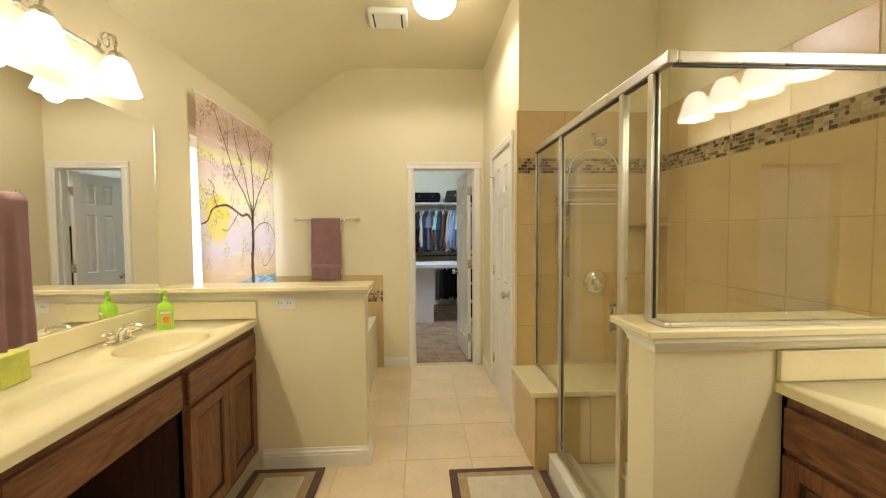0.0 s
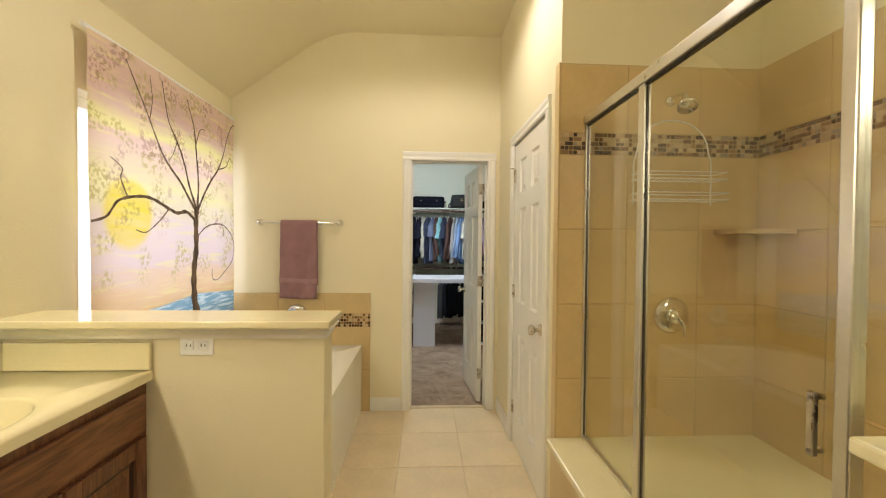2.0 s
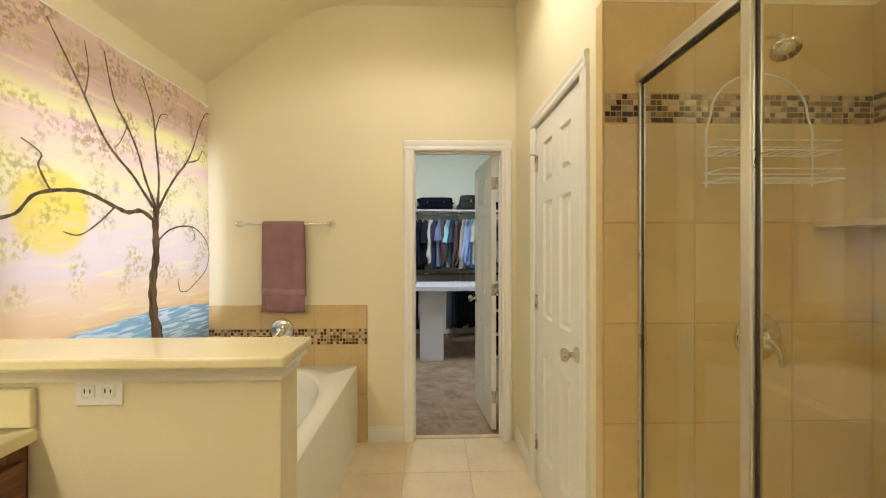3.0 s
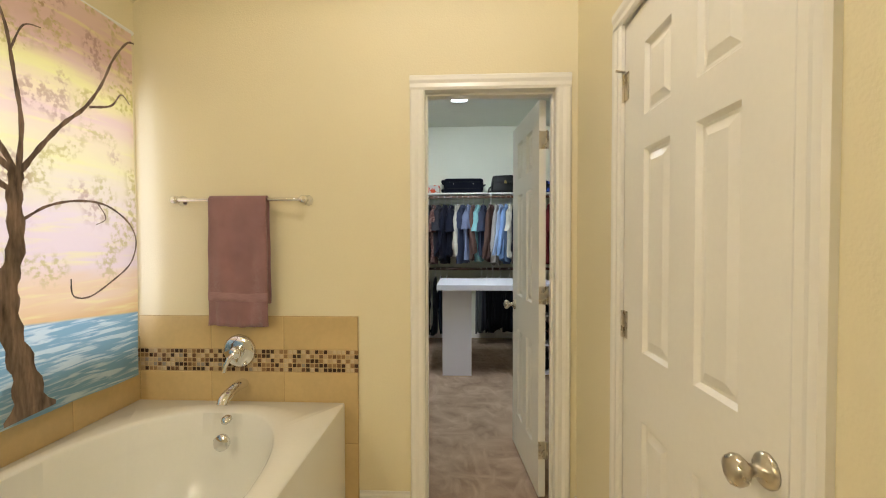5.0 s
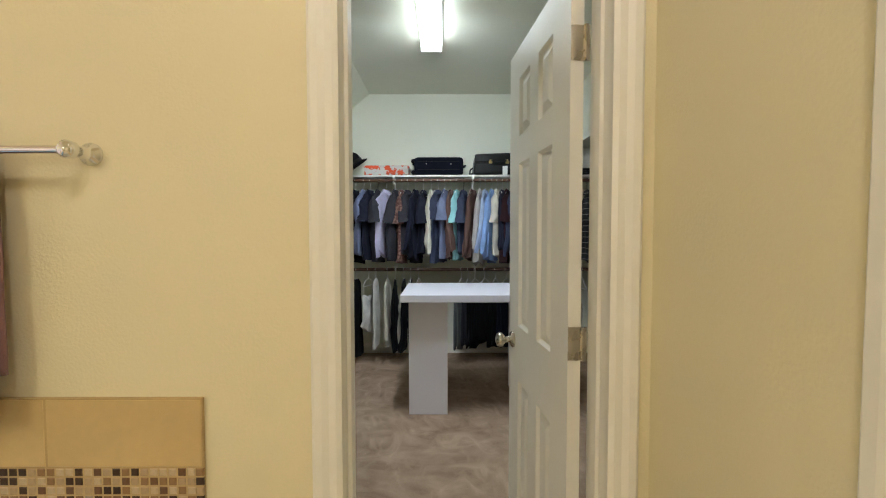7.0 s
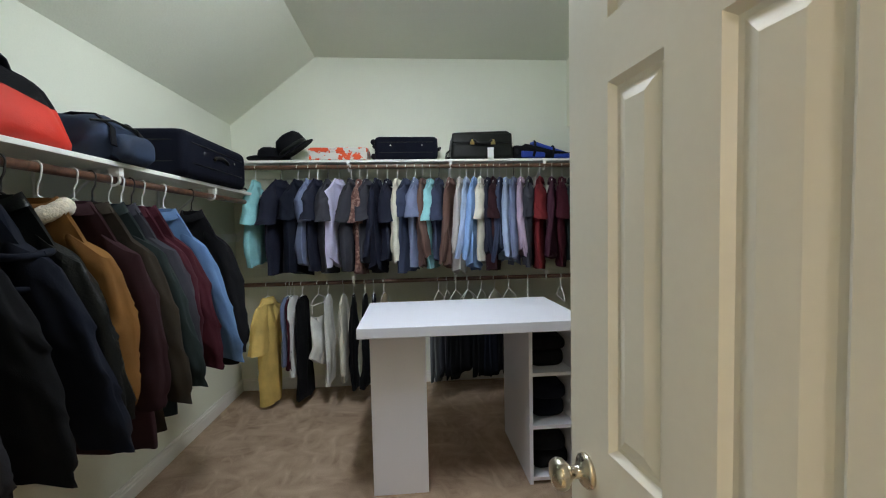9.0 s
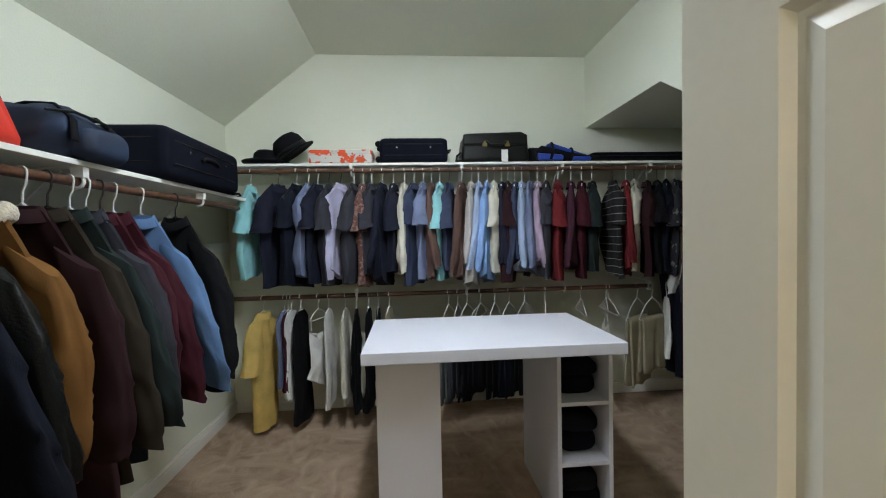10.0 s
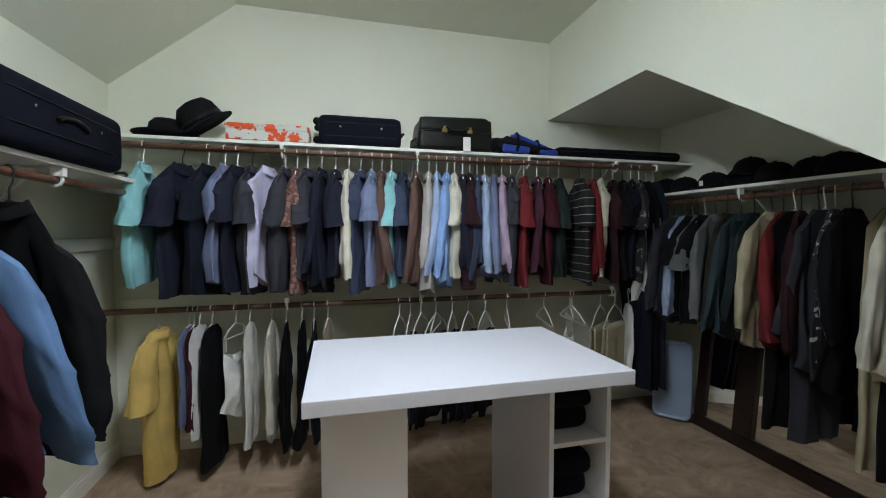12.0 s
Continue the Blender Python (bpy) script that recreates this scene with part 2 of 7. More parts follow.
def loft(bm, rings, closed=True, caps=True):
    """Skin of quads over rings of equally many points."""
    vs = [[bm.verts.new(p) for p in r] for r in rings]
    k = len(rings[0])
    for a, b in zip(vs, vs[1:]):
        for i in range(k if closed else k - 1):
            bm.faces.new((a[i], a[(i + 1) % k], b[(i + 1) % k], b[i]))
    if caps:
        bm.faces.new(list(reversed(vs[0])))
        bm.faces.new(vs[-1])
    return bm


def tube(bm, pts, r, seg=8, r2=None, flat=1.0):
    """A round bar along points, tapering from r to r2."""
    pts = [Vector(p) for p in pts]
    r2 = r if r2 is None else r2
    rings, up = [], Vector((0.137, 0.31, 0.94))
    for i, p in enumerate(pts):
        d = (pts[min(i + 1, len(pts) - 1)] - pts[max(i - 1, 0)]).normalized()
        a = d.cross(up)
        if a.length < 0.05:
            a = d.cross(Vector((1, 0, 0)))
        a.normalize()
        c = a.cross(d)
        up = c
        q = r + (r2 - r) * i / max(1, len(pts) - 1)
        rings.append([p + a * q * math.cos(t) + c * q * flat * math.sin(t) for t in (2 * math.pi * k / seg for k in range(seg))])
    return loft(bm, rings)


def lathe(bm, prof, seg=24, m=None, caps=True):
    """A turned body from (radius, height) pairs round local z."""
    m = m or Matrix()
    rings = [[m @ Vector((r * math.cos(t), r * math.sin(t), h)) for t in (2 * math.pi * k / seg for k in range(seg))] for r, h in prof]
    return loft(bm, rings, True, caps)


def rounded(bm, w, d, h, r, seg=5, bulge=0.0, top_in=0.0):
    """A soft-edged body: w along x, d along y, h up from 0."""
    rings = []
    n = 8
    zs = [(0, 1)] + [(r * (1 - math.cos(math.pi / 2 * i / seg)), 0) for i in range(1, seg + 1)] + [(h * k / 4, 0) for k in (1, 2, 3) if r < h * k / 4 < h - r] + [(h - r + r * math.sin(math.pi / 2 * i / seg), 0) for i in range(0, seg + 1)]
    for z, _ in zs:
        zz = min(z, h - z)
        k = 1.0 if zz >= r else math.sqrt(max(0.0, 1 - (1 - zz / r) ** 2))
        inset = r * (1 - k) * 0.9
        f = 1 + bulge * math.sin(math.pi * z / h) - top_in * z / h
        a, b = (w / 2 - inset) * f, (d / 2 - inset) * f
        q = min(r, a, b) if min(a, b) > 0.004 else 0.001
        ring = []
        for sx, sy, t0 in ((1, 1, 0), (-1, 1, 90), (-1, -1, 180), (1, -1, 270)):
            for i in range(n + 1):
                t = radians(t0 + 90 * i / n)
                ring.append(Vector((sx * (a - q) + q * math.cos(t), sy * (b - q) + q * math.sin(t), z)))
        rings.append(ring)
    return loft(bm, rings)


def mesh_of(name, bm, material, smooth=False):
    bmesh.ops.recalc_face_normals(bm, faces=bm.faces)
    me = bpy.data.meshes.new(name)
    if smooth:
        for f in bm.faces:
            f.smooth = len(f.verts) <= 4
            if not f.smooth:
                for e in f.edges:
                    e.smooth = False
    bm.to_mesh(me)
    bm.free()
    me.materials.append(material)
    return me


def part(name, bm, material, parent=None, label="", smooth=False, at=None):
    ob = new(name, mesh_of(name, bm, material, smooth))
    if parent:
        ob.parent = parent
    if at is not None:
        ob.matrix_basis = at
    return tagged(ob, label)


def piece(name, me, parent, at):
    ob = new(name, me)
    ob.parent = parent
    ob.matrix_basis = at
    return ob


def thing(name, label, category, at=None, group=""):
    ob = new(name)
    ob.empty_display_size = 0.05
    ob.matrix_basis = Matrix.Translation(ORIGIN) @ (at if at is not None else Matrix())
    return tagged(ob, label, category, group)


def setting(name, bm, material, label, category, smooth=False):
    return tagged(part(name, bm, material, None, "", smooth, Matrix.Translation(ORIGIN)), label, category, "", "structure")


def arc(cx, cy, r, a0, a1, n):
    return [(cx + r * math.cos(radians(a0 + (a1 - a0) * i / n)), cy + r * math.sin(radians(a0 + (a1 - a0) * i / n))) for i in range(n + 1)]


def prism_y(bm, poly, y0, y1):
    """A polygon of (x, z) drawn out along y."""
    return loft(bm, [[Vector((x, y0, z)) for x, z in poly], [Vector((x, y1, z)) for x, z in poly]])


def prism_x(bm, poly, x0, x1):
    """A polygon of (y, z) drawn out along x."""
    return loft(bm, [[Vector((x0, y, z)) for y, z in poly], [Vector((x1, y, z)) for y, z in poly]])


# ---- plan ----
XL, XD, XS, XV = -1.48, 0.68, 1.62, 1.74          # bath: window wall, door wall, shower wall, second vanity's wall
YB, YE, YE2, YS = -1.3, 4.27, 4.39, 2.76          # bath: behind, end wall's two faces, shower's far wall
ZC, ZSL, XSL = 3.06, 2.50, -0.70                  # bath ceiling: flat height, height at the window wall, where the slope ends
CL, CR, CRA, CB = -1.33, 1.60, 2.66, 7.90         # closet: left wall, high right wall, alcove's wall, back wall
CZ, CZL, CXR = 2.86, 2.29, -0.61                  # closet ceiling
OX0, OX1, OZ = -0.042, 0.578, 2.045               # closet doorway
WY0, WY1, WZ0, WZ1 = 2.806, 4.252, 0.86, 2.05       # window opening
DY0, DY1 = 2.978, 3.703                            # linen door opening
YSO, ZSO = 6.84, 2.27                             # alcove ceiling's front edge
SLOPE = (2.27 - 1.615) / (6.73 - 5.712)

# ---- structure: bath ----
setting("floor_slab", boxes((XL - 0.15, XV + 0.12, YB - 0.12, 4.33, -0.12, -0.0012)), M_GROUT, "tan grouted bed of the tiled bathroom floor", "floor")
bath_floor = bpy.data.objects["floor_slab"]
bath_floor.name = "floor_bath"
bath_floor.data.name = "floor_bath"
closet_floor = setting("floor_closet", boxes((CL - 0.1, CRA + 0.1, 4.33, CB + 0.1, -0.12, 0.0)), M_CARPET, "brown taupe cut-pile carpet with vacuum tracks", "carpet")
setting("wall_window", boxes((XL - 0.15, XL, YB, WY0, 0, 2.62), (XL - 0.15, XL, WY1, YE2, 0, 2.62), (XL - 0.15, XL, WY0, WY1, 0, WZ0), (XL - 0.15, XL, WY0, WY1, WZ1, 2.62)), M_WALL, "cream painted wall around the covered window", "wall")
setting("wall_end", boxes((XL, OX0 - 0.012, YE, YE2 - 0.02, 0, ZC + 0.1), (OX1 + 0.012, XV, YE, YE2 - 0.02, 0, ZC + 0.1), (OX0 - 0.012, OX1 + 0.012, YE, YE2 - 0.02, OZ + 0.012, ZC + 0.1)), M_WALL, "cream painted end wall with the closet doorway", "wall")
setting("wall_linen", boxes((XD, XD + 0.12, YS + 0.06, DY0 - 0.012, 0, ZC + 0.1), (XD, XD + 0.12, DY1 + 0.012, YE, 0, ZC + 0.1), (XD, XD + 0.12, DY0 - 0.012, DY1 + 0.012, OZ + 0.012, ZC + 0.1)), M_WALL, "cream painted wall with a white panel door", "wall")
setting("wall_shower_far", boxes((XD, XV + 0.12, YS + 0.012, YS + 0.06, 0, ZC + 0.1)), M_WALL, "cream painted wall above the shower tiles", "wall")
setting("wall_shower_side", boxes((XS + 0.012, XV + 0.12, 1.284, YS + 0.012, 0, ZC + 0.1)), M_WALL, "cream painted wall beside the shower", "wall")
setting("wall_vanity_right", boxes((XV, XV + 0.12, YB, 1.284, 0, ZC + 0.1)), M_WALL, "cream painted wall behind the second vanity", "wall")
# Unseen doorway and the plain room past it, added around the fill lamp.
setting("wall_behind", boxes((XL, -0.72, YB - 0.12, YB, 0, ZC + 0.1), (0.12, XV, YB - 0.12, YB, 0, ZC + 0.1), (-0.72, 0.12, YB - 0.12, YB, 2.05, ZC + 0.1)), M_WALL, "cream painted wall with an assumed entry doorway", "wall")
setting("wall_bedroom", boxes((-1.6, -1.5, YB - 2.0, YB - 0.12, 0, 2.5), (0.9, 1.0, YB - 2.0, YB - 0.12, 0, 2.5), (-1.6, 1.0, YB - 2.1, YB - 2.0, 0, 2.5)), M_WALL, "plain cream walls added beyond the assumed doorway", "wall")
setting("ceiling_bedroom", boxes((-1.6, 1.0, YB - 2.1, YB - 0.12, 2.5, 2.6)), M_CEIL, "plain cream ceiling added beyond the assumed doorway", "ceiling")
setting("floor_bedroom", boxes((-1.6, 1.0, YB - 2.1, YB - 0.12, -0.12, -0.002)), M_CARPET, "plain carpet added beyond the assumed doorway", "carpet")
sl = (ZC - ZSL) / (XSL - XL)
crease = [(XSL + u, ZC - sl * (0.22 - u) ** 2 / 0.88) for u in (-0.22 + 0.44 * k / 12 for k in range(13))]
setting("ceiling_bath", prism_y(bmesh.new(), crease + [(XV + 0.12, ZC), (XV + 0.12, ZC + 0.12), (XSL - 0.05, ZC + 0.12), (XL - 0.15, ZSL - 0.15 * sl + 0.12), (XL - 0.15, ZSL - 0.15 * sl)], YB, YE), M_CEIL, "cream ceiling with a slope down to the window wall", "ceiling")

# ---- structure: closet ----
setting("wall_closet_front", boxes((CL, OX0 - 0.012, YE2 - 0.02, YE2, 0, CZ + 0.1), (OX1 + 0.012, CRA, YE2 - 0.02, YE2, 0, CZ + 0.1), (OX0 - 0.012, OX1 + 0.012, YE2 - 0.02, YE2, OZ + 0.012, CZ + 0.1)), M_CWALL, "off-white closet wall round the doorway", "wall")
setting("wall_closet_left", boxes((CL - 0.1, CL, YE2, CB, 0, 2.45)), M_CWALL, "off-white closet wall behind the coats", "wall")
setting("wall_closet_back", boxes((CL - 0.1, CRA + 0.1, CB, CB + 0.1, 0, CZ + 0.1)), M_CWALL, "off-white closet back wall", "wall")
setting("wall_closet_alcove", boxes((CRA, CRA + 0.1, YE2, CB, 0, 2.45)), M_CWALL, "off-white alcove wall behind the hats", "wall")
zf = ZSO - SLOPE * (YSO - YE2)
setting("wall_closet_upper", prism_x(bmesh.new(), [(YE2, zf), (YSO, ZSO), (CB, ZSO), (CB, CZ + 0.05), (YE2, CZ + 0.05)], CR, CR + 0.1), M_CWALL, "off-white wall above the low alcove", "wall")
setting("ceiling_alcove", prism_x(bmesh.new(), [(YE2, zf), (YSO, ZSO), (CB, ZSO), (CB, ZSO + 0.1), (YSO, ZSO + 0.1), (YE2, zf + 0.1)], CR + 0.1, CRA), M_CCEIL, "low alcove ceiling that slopes down", "ceiling")
cs = (CZ - CZL) / (CXR - CL)
setting("ceiling_closet", prism_y(bmesh.new(), [(CXR, CZ), (CR + 0.1, CZ), (CR + 0.1, CZ + 0.12), (CXR - 0.05, CZ + 0.12), (CL - 0.1, CZL - 0.1 * cs + 0.12), (CL - 0.1, CZL - 0.1 * cs)], YE2, CB), M_CCEIL, "off-white closet ceiling sloping to the coat wall", "ceiling")


def base_profile(h=0.105, d=0.014):
    return [(0, 0), (d, 0), (d, h * 0.62), (d * 0.8, h * 0.68), (d * 0.8, h * 0.80), (d * 0.45, h * 0.86), (d * 0.4, h), (0, h)]


def baseboard(x0, y0, x1, y1, nx, ny, label="white moulded baseboard"):
    """Moulded strip from one floor point to another, standing out along (nx, ny)."""
    bm = bmesh.new()
    loft(bm, [[Vector((x + nx * d, y + ny * d, z + 0.001)) for d, z in base_profile()] for x, y in ((x0, y0), (x1, y1))])
    return setting("baseboard", bm, M_TRIM, label, "baseboard")


baseboard(-0.365, YE, OX0 - 0.075, YE, 0, -1)
baseboard(XD, YE, XD, DY1 + 0.075, -1, 0)
baseboard(XD, DY0 - 0.075, XD, YS + 0.012, -1, 0)
baseboard(CL, YE2, CL, CB, 1, 0)
baseboard(CL + 0.014, CB, CRA, CB, 0, -1)
baseboard(CRA, CB - 0.014, CRA, YE2, -1, 0)


def casing_piece(bm, p, q, out, side, w=0.07):
    """Moulded casing from p to q; out: direction off the wall, side: direction away from the opening."""
    prof = [(0, 0), (0, 0.012), (0.012, 0.018), (0.03, 0.016), (0.045, 0.021), (w - 0.008, 0.021), (w, 0.014), (w, 0)]
    o, s = Vector(out), Vector(side)
    loft(bm, [[Vector(e) + s * a + o * b for a, b in prof] for e in (p, q)])


def door_casing(name, label, pa, pb, z, out):
    """Casing round an opening from floor point pa to pb."""
    root = thing(name, label, "door frame")
    root["kind"] = "structure"
    a, b = Vector(pa), Vector(pb)
    d = (b - a).normalized()
    for p, s in ((a, -d), (b, d)):
        bm = bmesh.new()
        casing_piece(bm, p, p + Vector((0, 0, z)), out, s)
        part("casing", bm, M_TRIM, root)
    bm = bmesh.new()
    casing_piece(bm, a - d * 0.07 + Vector((0, 0, z)), b + d * 0.07 + Vector((0, 0, z)), out, (0, 0, 1))
    part("head_casing", bm, M_TRIM, root)
    return root


cas1 = door_casing("trim_closet_door", "white moulded casing round the closet doorway", (OX0, YE, 0), (OX1, YE, 0), OZ, (0, -1, 0))
part("jamb", box(OX0 - 0.012, OX0, YE - 0.002, YE2 + 0.002, 0, OZ), M_TRIM, cas1)
part("jamb", box(OX1, OX1 + 0.012, YE - 0.002, YE2 + 0.002, 0, OZ), M_TRIM, cas1)
part("head_jamb", box(OX0 - 0.012, OX1 + 0.012, YE - 0.002, YE2 + 0.002, OZ, OZ + 0.012), M_TRIM, cas1)
part("door_stop", boxes((OX0, OX0 + 0.011, YE + 0.04, YE + 0.075, 0, OZ - 0.011), (OX1 - 0.011, OX1, YE + 0.04, YE + 0.075, 0, OZ - 0.011), (OX0, OX1, YE + 0.04, YE + 0.075, OZ - 0.011, OZ), bevel=0.002), M_TRIM, cas1)
part("threshold", box(OX0, OX1, 4.30, 4.345, -0.004, 0.008, bevel=0.003), M_GROUT, cas1)
cas1b = door_casing("trim_closet_inner", "white moulded casing inside the closet", (OX0, YE2, 0), (OX1, YE2, 0), OZ, (0, 1, 0))
cas2 = door_casing("trim_linen_door", "white moulded casing round the linen door", (XD, DY1, 0), (XD, DY0, 0), OZ, (-1, 0, 0))
part("jamb", box(XD + 0.002, XD + 0.118, DY0 - 0.012, DY0, 0, OZ), M_TRIM, cas2)
part("jamb", box(XD + 0.002, XD + 0.118, DY1, DY1 + 0.012, 0, OZ), M_TRIM, cas2)
part("head_jamb", box(XD + 0.002, XD + 0.118, DY0 - 0.012, DY1 + 0.012, OZ, OZ + 0.012), M_TRIM, cas2)


def knob_mesh(m):
    return lathe(bmesh.new(), [(0.0, 0.0), (0.032, 0.0), (0.032, 0.005), (0.026, 0.011), (0.012, 0.014), (0.011, 0.032), (0.018, 0.038), (0.027, 0.047), (0.029, 0.056), (0.025, 0.065), (0.012, 0.070), (0.0, 0.0705)], 24, m)


def panel_door(name, label, width, height, at, hinge_side, knob_sides=(1, -1), st=0.13, mull=0.09, reach=0.0):
    """Six-panel door: hinge edge at the origin, leaf along local x, thickness along local y from 0 to 0.035."""
    T = 0.035
    root = thing(name, label, "door", at)
    root["kind"] = "structure"
    rails = [(0.01, 0.235), (0.775, 0.985), (1.60, 1.70), (height - 0.115, height)]
    cols = [(st, width / 2 - mull / 2), (width / 2 + mull / 2, width - st)]
    bm = bmesh.new()
    for x0, x1 in ((0, st), (width - st, width)):
        bm_box(bm, x0, x1, 0, T, 0.01, height)
    for z0, z1 in rails:
        bm_box(bm, st, width - st, 0, T, z0, z1)
    for (a, z0), (z1, b) in zip(rails, rails[1:]):
        bm_box(bm, width / 2 - mull / 2, width / 2 + mull / 2, 0, T, z0, z1)
    part("leaf_frame", bm, M_TRIM, root)
    for (a, z0), (z1, b) in zip(rails, rails[1:]):
        for x0, x1 in cols:
            bm = bmesh.new()
            for y, yi, yo in ((0.0, 0.011, 0.002), (T, T - 0.011, T - 0.002)):
                def ring(i, yy):
                    return [Vector((x0 + i, yy, z0 + i)), Vector((x1 - i, yy, z0 + i)), Vector((x1 - i, yy, z1 - i)), Vector((x0 + i, yy, z1 - i))]
                rs = [ring(0.0, y), ring(0.010, yi), ring(0.018, yi), ring(0.042, yo)]
                vs = [[bm.verts.new(p) for p in r] for r in rs]
                for u, w in zip(vs, vs[1:]):
                    for i in range(4):
                        bm.faces.new((u[i], u[(i + 1) % 4], w[(i + 1) % 4], w[i]))
                bm.faces.new(vs[-1])
            part("panel", bm, M_TRIM, root)
    for s in knob_sides:
        m = pose(width - 0.06, T if s > 0 else 0.0, 0.915) @ pose(0, 0, 0, -90 if s > 0 else 90)
        part("door_knob", knob_mesh(m), M_NICKEL, root, "satin nickel knob", True)
    for z in (0.25, 1.045, height - 0.20):
        bm = bmesh.new()
        y = T + 0.004 if hinge_side > 0 else -0.004
        tube(bm, [(-0.004, y, z - 0.045), (-0.004, y, z + 0.045)], 0.0065, 10)
        bm_box(bm, -0.0025, -0.0005, 0.002 - reach, T, z - 0.045, z + 0.045)
        bm_box(bm, 0.0, 0.030, *((T, T + 0.0025) if hinge_side > 0 else (-0.0025, 0.0)), z - 0.045, z + 0.045)
        part("hinge", bm, M_NICKEL, root, "satin nickel butt hinge")
    return root


panel_door("door_1", "white six-panel closet door standing open into the closet", 0.61, 2.03, pose(0.559, 4.402, 0.006, 0, 0, 95.3), -1, reach=0.018)
panel_door("door_2", "white six-panel linen door, closed, with a nickel knob", 0.719, 2.03, pose(XD + 0.001, DY1 - 0.003, 0.006, 0, 0, -90), -1, (-1,), 0.142, 0.12)
pin = thing("trim_hinge_stop", "small nickel hinge-pin door stop", "door stop", pose(XD - 0.008, DY1 - 0.003, 1.885))
pin["kind"] = "structure"
part("stop_arm", tube(bmesh.new(), [(0.0, 0.03, 0.0), (0.0, -0.012, 0.0), (-0.03, -0.02, 0.0)], 0.004, 8), M_NICKEL, pin, "", True)

# ---- bath: window and painted cloth ----
win = thing("window_1", "white vinyl window behind the painted cloth", "window")
win["kind"] = "structure"
for nm, a in (("window_frame", (XL - 0.13, XL - 0.09, WY0, WY0 + 0.05, WZ0, WZ1)), ("window_frame", (XL - 0.13, XL - 0.09, WY1 - 0.05, WY1, WZ0, WZ1)), ("window_frame", (XL - 0.13, XL - 0.09, WY0, WY1, WZ0, WZ0 + 0.05)), ("window_frame", (XL - 0.13, XL - 0.09, WY0, WY1, WZ1 - 0.05, WZ1))):
    part(nm, box(*a, bevel=0.004), M_WHITE, win)
pane = part("pane", box(XL - 0.125, XL - 0.12, WY0 + 0.05, WY1 - 0.05, WZ0 + 0.05, WZ1 - 0.05), M_GLASS, win)
pane.visible_shadow = False
M_SKYCARD = glow("bright_overcast_sky", (0.80, 0.81, 1.0), 1.5)
setting("backdrop_sky", box(-2.62, -2.60, 1.2, 6.0, -0.2, 3.4), M_SKYCARD, "bright overcast sky outside the window", "sky")


